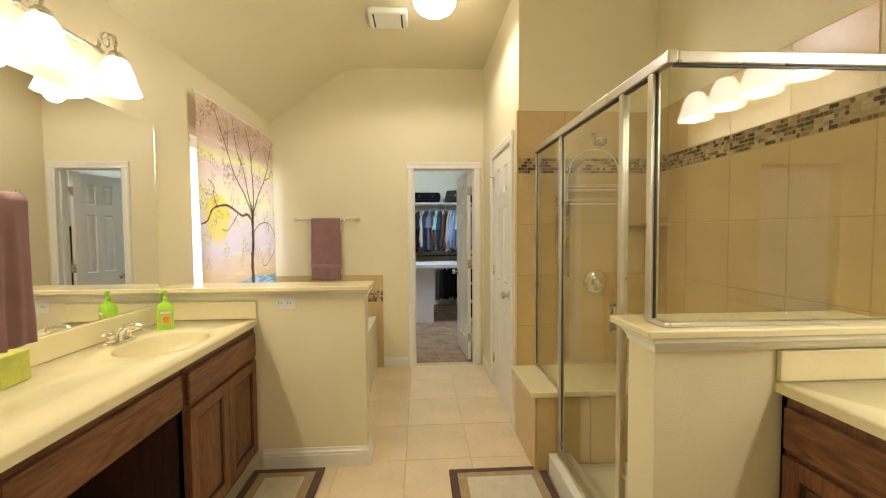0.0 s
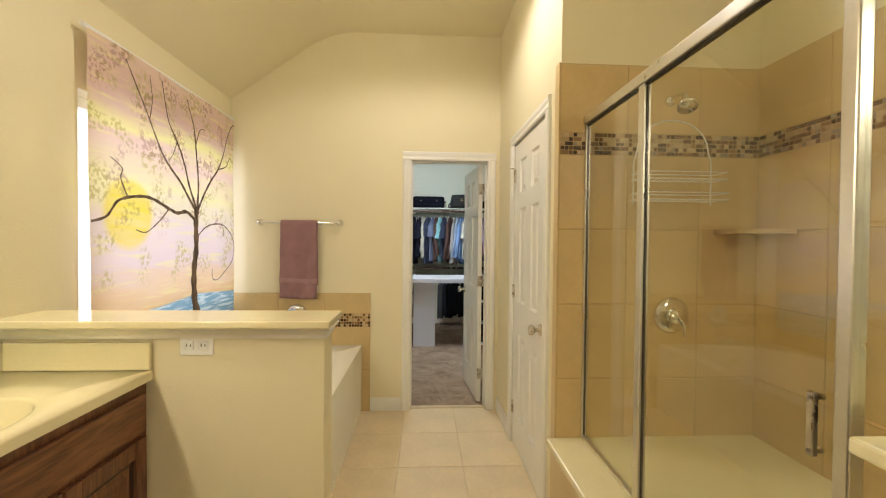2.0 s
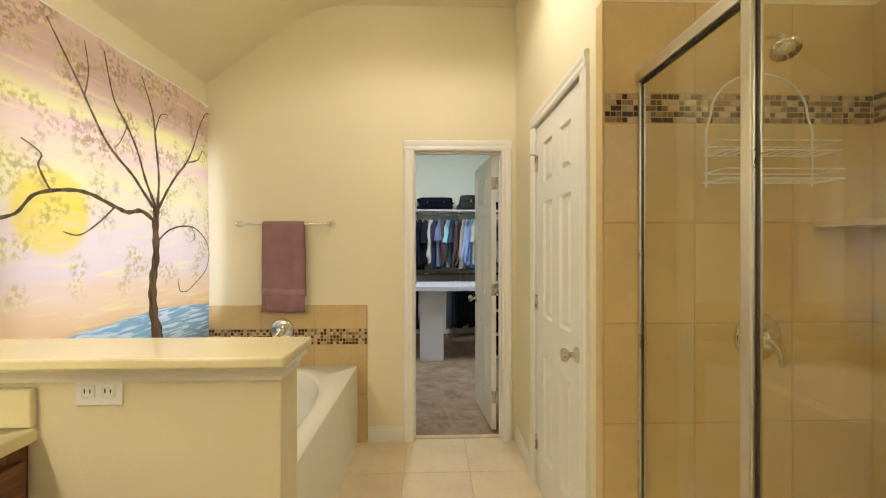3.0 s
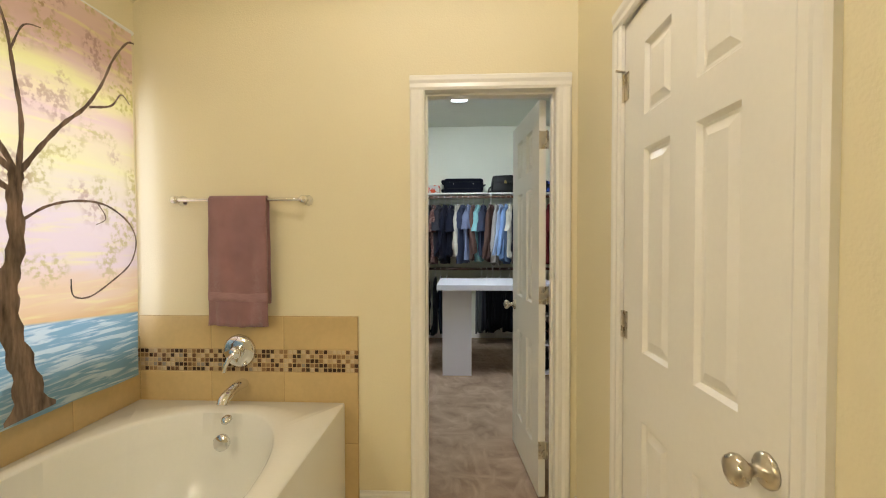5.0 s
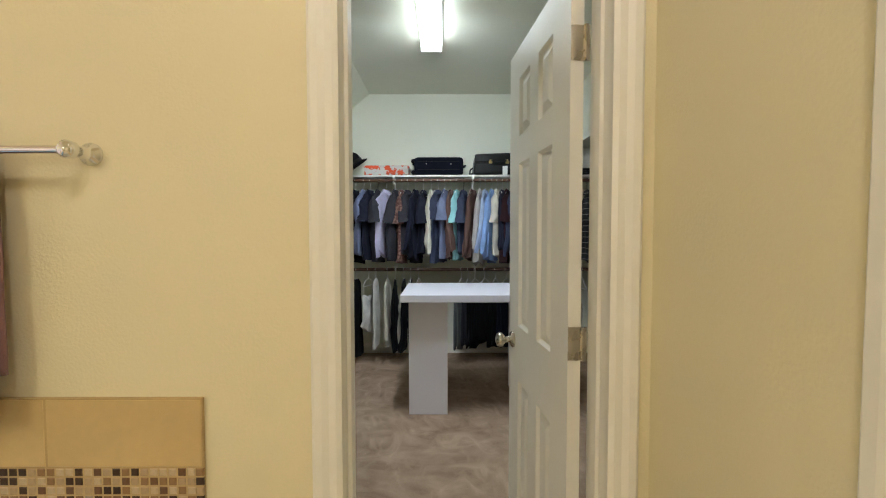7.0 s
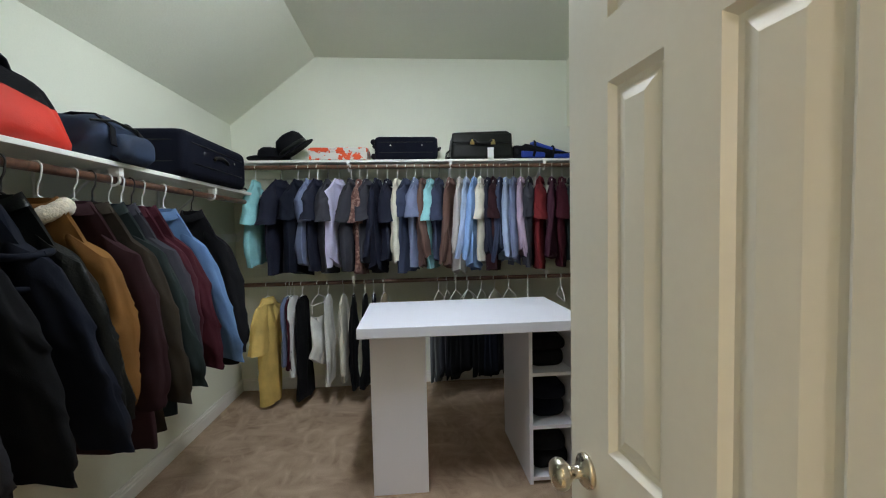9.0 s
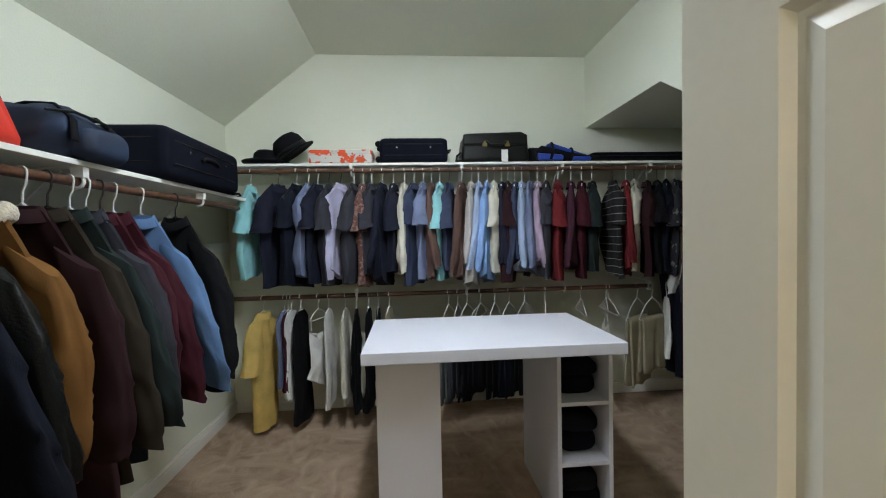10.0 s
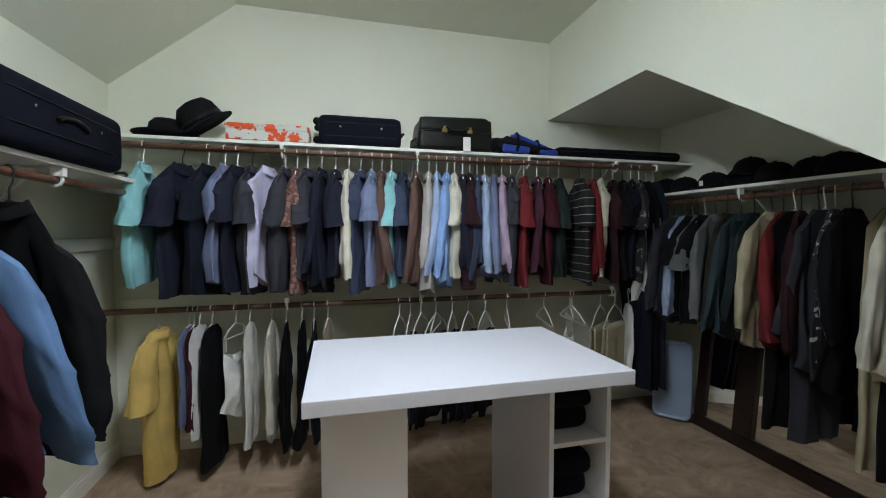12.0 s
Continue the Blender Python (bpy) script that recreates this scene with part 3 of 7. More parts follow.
def painted_cloth():
    """Sunset wash with sun, clouds, leaf clusters, sand and water; daylight shows through it."""
    m, nt, n, l, b = nodes_of("painted_cloth")
    n.remove(b)
    tc, sep = n.new("ShaderNodeTexCoord"), n.new("ShaderNodeSeparateXYZ")
    l.new(tc.outputs["Object"], sep.inputs[0])

    def math_node(op, a, c=None):
        q = n.new("ShaderNodeMath")
        q.operation = op
        for i, v in enumerate((a, c)):
            if v is None:
                continue
            if isinstance(v, (int, float)):
                q.inputs[i].default_value = v
            else:
                l.new(v, q.inputs[i])
        return q.outputs[0]

    def noise_node(scale, stretch, detail=4.0, dist=0.0):
        mp, q = n.new("ShaderNodeMapping"), n.new("ShaderNodeTexNoise")
        mp.inputs["Scale"].default_value = stretch
        l.new(tc.outputs["Object"], mp.inputs[0])
        l.new(mp.outputs[0], q.inputs["Vector"])
        q.inputs["Scale"].default_value, q.inputs["Detail"].default_value, q.inputs["Distortion"].default_value = scale, detail, dist
        return q.outputs[0]

    def mixed(fac, a, c):
        q = n.new("ShaderNodeMix")
        q.data_type = "RGBA"
        if isinstance(fac, float):
            q.inputs[0].default_value = fac
        else:
            l.new(fac, q.inputs[0])
        for i, v in ((6, a), (7, c)):
            if isinstance(v, tuple):
                q.inputs[i].default_value = (*v, 1)
            else:
                l.new(v, q.inputs[i])
        return q.outputs[2]

    def step(v, lo, hi):
        q = n.new("ShaderNodeMapRange")
        q.interpolation_type = "SMOOTHSTEP"
        q.inputs[1].default_value, q.inputs[2].default_value = lo, hi
        l.new(v, q.inputs[0])
        return q.outputs[0]

    wave = noise_node(2.2, (1, 0.7, 3.2), 5, 0.6)
    zz = math_node("ADD", sep.outputs[2], math_node("MULTIPLY", math_node("SUBTRACT", wave, 0.5), 0.30))
    r = n.new("ShaderNodeValToRGB")
    stops = ((0.0, (0.80, 0.55, 0.26)), (0.10, (0.85, 0.66, 0.45)), (0.20, (0.84, 0.72, 0.72)), (0.36, (0.86, 0.76, 0.74)), (0.50, (0.88, 0.84, 0.50)), (0.66, (0.84, 0.66, 0.60)), (0.74, (0.88, 0.85, 0.40)), (0.84, (0.78, 0.58, 0.54)), (1.0, (0.82, 0.64, 0.56)))
    e = r.color_ramp.elements
    e[0].position, e[0].color = stops[0][0], (*stops[0][1], 1)
    e[1].position, e[1].color = 1.0, (*stops[-1][1], 1)
    for p, c in stops[1:-1]:
        k = e.new(p)
        k.color = (*c, 1)
    zr = n.new("ShaderNodeMapRange")
    zr.inputs[1].default_value, zr.inputs[2].default_value = 0.98, 2.31
    l.new(zz, zr.inputs[0])
    l.new(zr.outputs[0], r.inputs[0])
    col = r.outputs[0]
    streak = noise_node(5.0, (1, 0.8, 7), 6, 0.3)
    col = mixed(math_node("MULTIPLY", step(streak, 0.5, 0.72), 0.55), col, (0.90, 0.86, 0.42))
    dy, dz = math_node("SUBTRACT", sep.outputs[1], 3.05), math_node("SUBTRACT", sep.outputs[2], 1.51)
    dist = math_node("SQRT", math_node("ADD", math_node("MULTIPLY", dy, dy), math_node("MULTIPLY", dz, dz)))
    dist = math_node("ADD", dist, math_node("MULTIPLY", streak, 0.05))
    sun_fac = math_node("MULTIPLY", math_node("SUBTRACT", 1.0, step(dist, 0.17, 0.225)), math_node("ADD", 0.35, math_node("MULTIPLY", streak, 0.75)))
    col = mixed(sun_fac, col, (0.88, 0.74, 0.05))
    cluster = noise_node(6.5, (1, 1, 1.05), 0)
    dab = noise_node(44, (1, 1, 1), 4)
    leaf = math_node("MULTIPLY", math_node("MULTIPLY", step(cluster, 0.52, 0.66), step(dab, 0.44, 0.62)), step(sep.outputs[2], 1.10, 1.22))
    col = mixed(math_node("MULTIPLY", leaf, 0.62), col, (0.52, 0.46, 0.12))
    cluster2 = noise_node(5.6, (1, 1.1, 1), 0, 0.0)
    leaf2 = math_node("MULTIPLY", math_node("MULTIPLY", step(cluster2, 0.54, 0.68), step(dab, 0.44, 0.60)), step(sep.outputs[2], 1.35, 1.5))
    col = mixed(math_node("MULTIPLY", leaf2, 0.55), col, (0.42, 0.24, 0.19))
    ripple = noise_node(9.0, (1, 0.7, 7), 6, 0.5)
    water = mixed(step(ripple, 0.46, 0.62), (0.26, 0.47, 0.62), (0.64, 0.78, 0.84))
    shore = math_node("ADD", math_node("MULTIPLY", math_node("ABSOLUTE", math_node("SUBTRACT", sep.outputs[1], 3.65)), -0.075), 1.035)
    edge = math_node("ADD", math_node("SUBTRACT", sep.outputs[2], shore), math_node("MULTIPLY", wave, 0.02))
    col = mixed(math_node("SUBTRACT", 1.0, step(edge, 0.0, 0.012)), col, water)
    di, tr, mx = n.new("ShaderNodeBsdfDiffuse"), n.new("ShaderNodeBsdfTranslucent"), n.new("ShaderNodeMixShader")
    weave = noise_node(500, (1, 1, 1), 2)
    bp = n.new("ShaderNodeBump")
    bp.inputs["Strength"].default_value, bp.inputs["Distance"].default_value = 0.3, 0.002
    l.new(weave, bp.inputs["Height"])
    l.new(bp.outputs[0], di.inputs["Normal"])
    l.new(col, di.inputs[0])
    l.new(col, tr.inputs[0])
    mx.inputs[0].default_value = 0.29
    l.new(di.outputs[0], mx.inputs[1])
    l.new(tr.outputs[0], mx.inputs[2])
    l.new(mx.outputs[0], n["Material Output"].inputs[0])
    return m


M_CLOTH = painted_cloth()
M_BARK = mat("painted_bark", (0.21, 0.150, 0.11), 0.9, var=0.75, scale=30, bump=0.3, bscale=90, stretch=(1, 1, 0.22))
CLX, CY0, CY1, CZ0, CZ1 = XL + 0.055, 2.795, 4.196, 0.685, 2.315


def cloth_x(y, z):
    return CLX + 0.005 * math.sin(y * 9 + z * 2) + 0.004 * math.sin(y * 23 - z * 5) * (CZ1 - z) / 1.5


def hanging():
    root = thing("wall_hanging", "painted sunset and tree cloth hung over the bright window", "wall hanging")
    bm = bmesh.new()
    nu, nv = 60, 50
    g = [[bm.verts.new((cloth_x(CY0 + (CY1 - CY0) * i / nu, CZ0 + (CZ1 - CZ0) * j / nv), CY0 + (CY1 - CY0) * i / nu, CZ0 + (CZ1 - CZ0) * j / nv)) for i in range(nu + 1)] for j in range(nv + 1)]
    for a, b in zip(g, g[1:]):
        for i in range(nu):
            bm.faces.new((a[i], a[i + 1], b[i + 1], b[i]))
    part("cloth", bm, M_CLOTH, root, "", True)
    bm = bmesh.new()
    tube(bm, [(CLX - 0.012, CY0 - 0.02, CZ1 + 0.004), (CLX - 0.012, CY1 + 0.01, CZ1 + 0.004)], 0.011, 10)
    for y in (CY0 + 0.1, CY1 - 0.1):
        bm_box(bm, XL + 0.001, CLX - 0.01, y - 0.01, y + 0.01, CZ1 - 0.008, CZ1 + 0.012)
    part("hanging_rod", bm, M_WHITE, root, "slim white rod", True)
    limbs = [
        ([(3.70, 0.70), (3.685, 0.85), (3.64, 1.02), (3.635, 1.18), (3.665, 1.32), (3.662, 1.48), (3.672, 1.585)], 0.112, 0.046),
        ([(3.665, 1.50), (3.56, 1.555), (3.447, 1.54), (3.36, 1.56), (3.23, 1.60), (3.119, 1.605), (2.98, 1.57), (2.90, 1.49), (2.80, 1.46)], 0.026, 0.012),
        ([(3.66, 1.57), (3.60, 1.63), (3.50, 1.72), (3.394, 1.79), (3.30, 1.87), (3.232, 1.96), (3.161, 2.07), (3.09, 2.17), (3.02, 2.27)], 0.024, 0.008),
        ([(3.668, 1.58), (3.59, 1.72), (3.53, 1.85), (3.45, 1.97), (3.37, 2.06), (3.33, 2.17), (3.305, 2.27)], 0.022, 0.007),
        ([(3.676, 1.58), (3.69, 1.75), (3.67, 1.92), (3.645, 2.08), (3.60, 2.18), (3.56, 2.26)], 0.022, 0.007),
        ([(3.684, 1.58), (3.76, 1.69), (3.84, 1.79), (3.93, 1.88), (4.01, 2.0), (4.08, 2.14), (4.16, 2.25), (4.205, 2.27)], 0.022, 0.008),
        ([(3.69, 1.41), (3.78, 1.465), (3.90, 1.495), (4.03, 1.485), (4.14, 1.42), (4.185, 1.33), (4.15, 1.23), (4.06, 1.16), (3.95, 1.10), (3.87, 1.11), (3.86, 1.18)], 0.011, 0.006),
        ([(3.36, 1.56), (3.27, 1.48), (3.17, 1.42), (3.09, 1.43)], 0.011, 0.005),
        ([(3.04, 1.59), (2.99, 1.68), (3.0, 1.73), (2.92, 1.77)], 0.012, 0.005),
        ([(3.95, 1.89), (4.06, 1.93), (4.12, 2.0), (4.17, 1.97)], 0.012, 0.005),
        ([(3.19, 2.03), (3.21, 2.14), (3.19, 2.26)], 0.011, 0.005),
        ([(3.66, 2.0), (3.70, 2.1), (3.76, 2.12)], 0.009, 0.004),
        ([(3.98, 1.49), (4.02, 1.43), (3.97, 1.40)], 0.007, 0.004),
        ([(3.45, 1.97), (3.40, 1.88), (3.36, 1.84)], 0.009, 0.004),
    ]
    for k, (pts, r0, r1) in enumerate(limbs):
        bm = bmesh.new()
        q = [Vector((0, y, z)) for y, z in pts]
        fine = []
        for i in range(len(q) - 1):
            p0, p1, p2, p3 = q[max(i - 1, 0)], q[i], q[i + 1], q[min(i + 2, len(q) - 1)]
            for s in range(6):
                t = s / 6
                fine.append(0.5 * ((2 * p1) + (p2 - p0) * t + (2 * p0 - 5 * p1 + 4 * p2 - p3) * t * t + (3 * p1 - p0 - 3 * p2 + p3) * t ** 3))
        fine.append(q[-1])
        prev = None
        for i, p in enumerate(fine):
            d = (fine[min(i + 1, len(fine) - 1)] - fine[max(i - 1, 0)]).normalized()
            nrm = Vector((0, -d.z, d.y))
            u = i / (len(fine) - 1)
            w = (r0 + (r1 - r0) * u ** 0.7) * 0.5 * (1 + 0.18 * math.sin(i * 1.7 + k))
            if k == 0 and u < 0.12:
                w *= 1 + (0.12 - u) * 5
            pair = []
            for sgn in (-1, 1):
                v = p + nrm * w * sgn
                pair.append(bm.verts.new((cloth_x(v.y, v.z) + 0.0022 + 0.0003 * k, v.y, v.z)))
            if prev:
                bm.faces.new((prev[0], prev[1], pair[1], pair[0]))
            prev = pair
        part("painted_limb", bm, M_BARK, root, "dark brown painted limb")
    return root


hanging()

# ---- bath: tub alcove ----


def rect_ray(cx, cy, x0, x1, y0, y1, t):
    c, s = math.cos(t), math.sin(t)
    k = min([((x1 if c > 0 else x0) - cx) / c if abs(c) > 1e-6 else 9e9, ((y1 if s > 0 else y0) - cy) / s if abs(s) > 1e-6 else 9e9])
    return cx + c * k, cy + s * k


def deck_with_basin(x0, x1, y0, y1, ztop, zbot, cx, cy, rx, ry, depth, power=2.0, n=96, lip=0.012, flat=0.72):
    """A slab or apron with a smooth oval basin sunk into it."""
    ts = sorted([2 * math.pi * k / n for k in range(n)] + [math.atan2(yy - cy, xx - cx) % (2 * math.pi) for xx in (x0, x1) for yy in (y0, y1)])

    def oval(t, k, z):
        c, s = math.cos(t), math.sin(t)
        f = (abs(c / rx) ** power + abs(s / ry) ** power) ** (-1 / power)
        return Vector((cx + c * f * k, cy + s * f * k, z))
    edge = [rect_ray(cx, cy, x0, x1, y0, y1, t) for t in ts]
    rings = [[Vector((x, y, zbot)) for x, y in edge], [Vector((x, y, ztop - 0.008)) for x, y in edge],
             [Vector((x + (cx - x) * 0.008, y + (cy - y) * 0.008, ztop)) for x, y in edge], [oval(t, 1.06, ztop) for t in ts], [oval(t, 1.02, ztop - lip * 0.2) for t in ts]]
    for i in range(8):
        a = i / 7
        rings.append([oval(t, 1.0 - (1 - flat) * a ** 1.5, ztop - lip - (depth - lip) * (1 - (1 - a) ** 2)) for t in ts])
    rings.append([oval(t, flat * 0.5, ztop - depth - 0.004) for t in ts])
    rings.append([oval(t, 0.02, ztop - depth - 0.008) for t in ts])
    bm = bmesh.new()
    loft(bm, rings, True, False)
    bm.faces.new([v for v in bm.verts][-len(ts):])
    return bm


TX1, TZ = -0.435, 0.545
tub = thing("bathtub", "white acrylic garden tub with an oval basin", "bathtub")
part("tub_shell", deck_with_basin(XL + 0.016, TX1, 2.60, YE - 0.016, TZ, 0.0, -0.97, 3.42, 0.43, 0.72, 0.40, 2.3), M_TUB, tub, "", True)
for p in tub.children[0].data.polygons:
    p.use_smooth = abs(p.normal.x) < 0.98 and abs(p.normal.y) < 0.98
bm = bmesh.new()
lathe(bm, [(0.0, 0.012), (0.030, 0.012), (0.036, 0.006), (0.036, -0.004), (0.0, -0.004)], 24, pose(-0.925, 4.045, 0.44, 78, 0, 0))
part("overflow_plate", bm, M_CHROME, tub, "round chrome overflow plate", True)
bm = bmesh.new()
lathe(bm, [(0.0, 0.007), (0.020, 0.007), (0.024, 0.0), (0.0, -0.002)], 20, pose(-0.925, 4.085, 0.525, 40, 0, 0))
part("drain_lever", bm, M_CHROME, tub, "small chrome cover", True)

filler = thing("tub_filler", "chrome tub valve and spout on the tiles", "faucet", pose(-0.955, YE - 0.016, 0))
bm = bmesh.new()
lathe(bm, [(0.0, 0.016), (0.05, 0.016), (0.072, 0.009), (0.083, 0.0), (0.0, -0.002)], 32, pose(0, 0, 0.79, 90))
part("escutcheon", bm, M_CHROME, filler, "", True)
bm = bmesh.new()
lathe(bm, [(0.0, 0.055), (0.024, 0.053), (0.03, 0.045), (0.032, 0.016), (0.0, 0.01)], 24, pose(0, 0, 0.79, 90))
tube(bm, [(0, -0.045, 0.79), (-0.02, -0.06, 0.765), (-0.035, -0.066, 0.735), (-0.042, -0.066, 0.705)], 0.013, 12, 0.009)
part("lever_handle", bm, M_CHROME, filler, "", True)
bm = bmesh.new()
tube(bm, [(0.015, 0.0, 0.632), (0.015, -0.02, 0.633), (0.013, -0.07, 0.632), (0.01, -0.12, 0.622), (0.008, -0.155, 0.607), (0.008, -0.168, 0.588)], 0.030, 16, 0.023, 0.8)
part("spout", bm, M_CHROME, filler, "", True)

# tiles on the walls: 9 mm thick, on a grout bed
M_CHIP = [mat("mosaic_" + nm, c, 0.2, var=0.12, scale=60) for nm, c in (("dark_brown", (0.05, 0.026, 0.016)), ("umber", (0.16, 0.085, 0.045)), ("tan", (0.46, 0.34, 0.20)), ("sand", (0.56, 0.44, 0.28)), ("grey", (0.30, 0.26, 0.21)), ("bronze", (0.28, 0.17, 0.08)))]
TILE_MESH = {}


def tile_mesh(w, h, material, t=0.009, key=""):
    k = (round(w, 4), round(h, 4), material.name, key)
    if k not in TILE_MESH:
        bm = bmesh.new()
        e = 0.0022
        loft(bm, [[Vector((x, y, z)) for x, y in ((-a, -b), (a, -b), (a, b), (-a, b))] for a, b, z in ((w / 2, h / 2, 0.0), (w / 2, h / 2, t - e), (w / 2 - e, h / 2 - e, t))])
        TILE_MESH[k] = mesh_of("tile", bm, material)
    return TILE_MESH[k]


def wall_tiles(name, label, origin, udir, ndir, length, rows, width, band=None, first=None, split=True):
    """Tiles along udir from origin, standing out along ndir; rows of (z0, z1); band (z0, z1) of mosaic."""
    u, nn = Vector(udir), Vector(ndir)
    o = Vector(origin)
    z_lo = min([r[0] for r in rows] + ([band[0]] if band else []))
    z_hi = max([r[1] for r in rows] + ([band[1]] if band else []))
    bm = bmesh.new()
    c = [o + u * a + nn * b for a, b in ((0, 0), (length, 0), (length, 0.0105), (0, 0.0105))]
    loft(bm, [[Vector((p.x, p.y, z)) for p in c] for z in (z_lo, z_hi)])
    root = setting(name, bm, M_TGROUT, label, "tiled wall")
    basis = Matrix((u, Vector((0, 0, 1)), nn)).transposed().to_4x4()
    if basis.determinant() < 0:
        basis = Matrix((-u, Vector((0, 0, 1)), nn)).transposed().to_4x4()
    for z0, z1 in rows:
        a = 0.0
        while a < length - 0.01:
            w = min((first if (first and a == 0.0) else width), length - a)
            p = o + u * (a + w / 2) + nn * 0.003
            piece("tile", tile_mesh(w - 0.004, z1 - z0 - 0.004, M_TILE), root, Matrix.Translation((p.x, p.y, (z0 + z1) / 2)) @ basis)
            a += w
    if band:
        rng = random.Random(len(name) * 7 + 3)
        nr = 5
        pitch = (band[1] - band[0]) / nr
        chips = [bmesh.new() for _ in M_CHIP]
        for r in range(nr):
            a = 0.003
            while a < length - 0.006:
                w = pitch if split or rng.random() < 0.6 else pitch * 2
                w = min(w, length - a)
                i = rng.choices(range(6), (22, 20, 22, 16, 8, 12))[0]
                p = o + u * (a + w / 2) + nn * 0.0065
                z = band[0] + pitch * (r + 0.5)
                if split:
                    piece("mosaic_chip", tile_mesh(pitch - 0.0035, pitch - 0.0035, M_CHIP[i], 0.006), root, Matrix.Translation((p.x, p.y, z)) @ basis)
                else:
                    mm = Matrix.Translation((p.x, p.y, z)) @ basis
                    hw, hh = (w - 0.0035) / 2, (pitch - 0.0035) / 2
                    loft(chips[i], [[mm @ Vector((x, y, t)) for x, y in ((-A, -B), (A, -B), (A, B), (-A, B))] for A, B, t in ((hw, hh, 0), (hw, hh, 0.005), (hw - 0.0015, hh - 0.0015, 0.006))])
                a += w
        for i, bmc in enumerate(chips):
            if split:
                bmc.free()
            else:
                tagged(part("mosaic_band", bmc, M_CHIP[i], root), kind="stuff")
    return root


BAND1 = (0.688, 0.798)
wall_tiles("trim_tub_tiles", "tan tiles and brown mosaic band above the tub", (XL + 0.013, YE, 0), (1, 0, 0), (0, -1, 0), 1.098, ((0.0, 0.34), (0.34, 0.688), (0.798, 0.962)), 0.366, BAND1)
wall_tiles("trim_tub_side_tiles", "tan tiles and mosaic band under the window cloth", (XL, YE, 0), (0, -1, 0), (1, 0, 0), 1.68, ((0.0, 0.34), (0.34, 0.688), (0.798, 0.855)), 0.366, BAND1, split=False)
SROWS = ((0.12, 0.41), (0.41, 0.756), (0.756, 1.101), (1.101, 1.447), (1.447, 1.79), (1.89, 2.205))
wall_tiles("trim_shower_far_tiles", "large tan shower tiles with a mosaic band", (XD - 0.008, YS + 0.012, 0), (1, 0, 0), (0, -1, 0), XS - XD + 0.02, SROWS, 0.345, (1.79, 1.89), 0.318, False)
wall_tiles("trim_shower_side_tiles", "large tan shower tiles on the side wall with mosaic", (XS + 0.012, YS, 0), (0, -1, 0), (-1, 0, 0), YS - 1.295, SROWS, 0.345, (1.79, 1.89), None, False)
setting("trim_shower_edge", box(XD - 0.014, XD - 0.008, YS - 0.001, YS + 0.055, 0.0, 2.21, bevel=0.002), M_TILE, "tan bullnose edge of the shower tiles", "trim")


def pony_wall(name, label, x0, x1, y0, y1, top, cap, open_end):
    """Half wall with moulding, marble cap and baseboard; open_end: -1 where the free end is at x0, 1 at x1."""
    root = setting(name, box(x0, x1, y0, y1, 0, top - 0.028, bevel=0.004), M_WALL, label, "half wall")
    cx0, cx1, cy0, cy1 = cap
    part("cap", box(cx0, cx1, cy0, cy1, top - 0.028, top, bevel=0.006), M_MARBLE, root, "cream cultured marble cap")
    pr = [(0, 0), (0.010, 0.002), (0.013, 0.012), (0.020, 0.022), (0.036, 0.034), (0.042, 0.038), (0.042, 0.05), (0, 0.05)]
    zb = top - 0.028 - 0.051
    bm = bmesh.new()
    path = [(x1, y0), (x0, y0), (x0, y1)] if open_end < 0 else [(x0, y0), (x1, y0), (x1, y1)]
    sgn = -1 if open_end < 0 else 1
    rings = [[Vector((path[0][0], y0 - d, zb + z)) for d, z in pr], [Vector((path[1][0] + sgn * d * 0.65, y0 - d, zb + z)) for d, z in pr], [Vector((path[2][0] + sgn * d * 0.65, y1, zb + z)) for d, z in pr]]
    loft(bm, rings)
    part("moulding", bm, M_TRIM, root, "white cove moulding")
    return root


pony1 = pony_wall("wall_half_tub", "cream half wall between vanity and tub", XL + 0.001, -0.318, 2.465, 2.598, 1.092, (XL + 0.001, -0.285, 2.39, 2.635), 1)
bm = bmesh.new()
bp_ = base_profile(0.115, 0.016)
loft(bm, [[Vector((-0.93, 2.465 - d, z + 0.001)) for d, z in bp_], [Vector((-0.318 + d, 2.465 - d, z + 0.001)) for d, z in bp_], [Vector((-0.318 + d, 2.598, z + 0.001)) for d, z in bp_]])
part("baseboard", bm, M_TRIM, pony1)
pony2 = pony_wall("wall_half_shower", "cream half wall between shower and vanity", 0.765, XS + 0.01, 1.285, 1.455, 1.085, (0.715, XS + 0.01, 1.235, 1.50), -1)

outlet = thing("outlet", "white duplex outlet on the half wall", "outlet", pose(-0.785, 2.464, 0.99))
part("cover_plate", box(-0.06, 0.06, -0.006, 0, -0.037, 0.037, bevel=0.003), M_WHITE, outlet)
for sx in (-0.026, 0.026):
    sock = part("socket", box(sx - 0.017, sx + 0.017, -0.009, -0.004, -0.017, 0.017, bevel=0.004), M_WHITE, outlet)
    part("slot", boxes((sx - 0.009, sx - 0.006, -0.0098, -0.008, -0.004, 0.008), (sx + 0.005, sx + 0.008, -0.0098, -0.008, -0.004, 0.006)), M_GASKET, sock)

# ---- bath: towel bar and towels ----


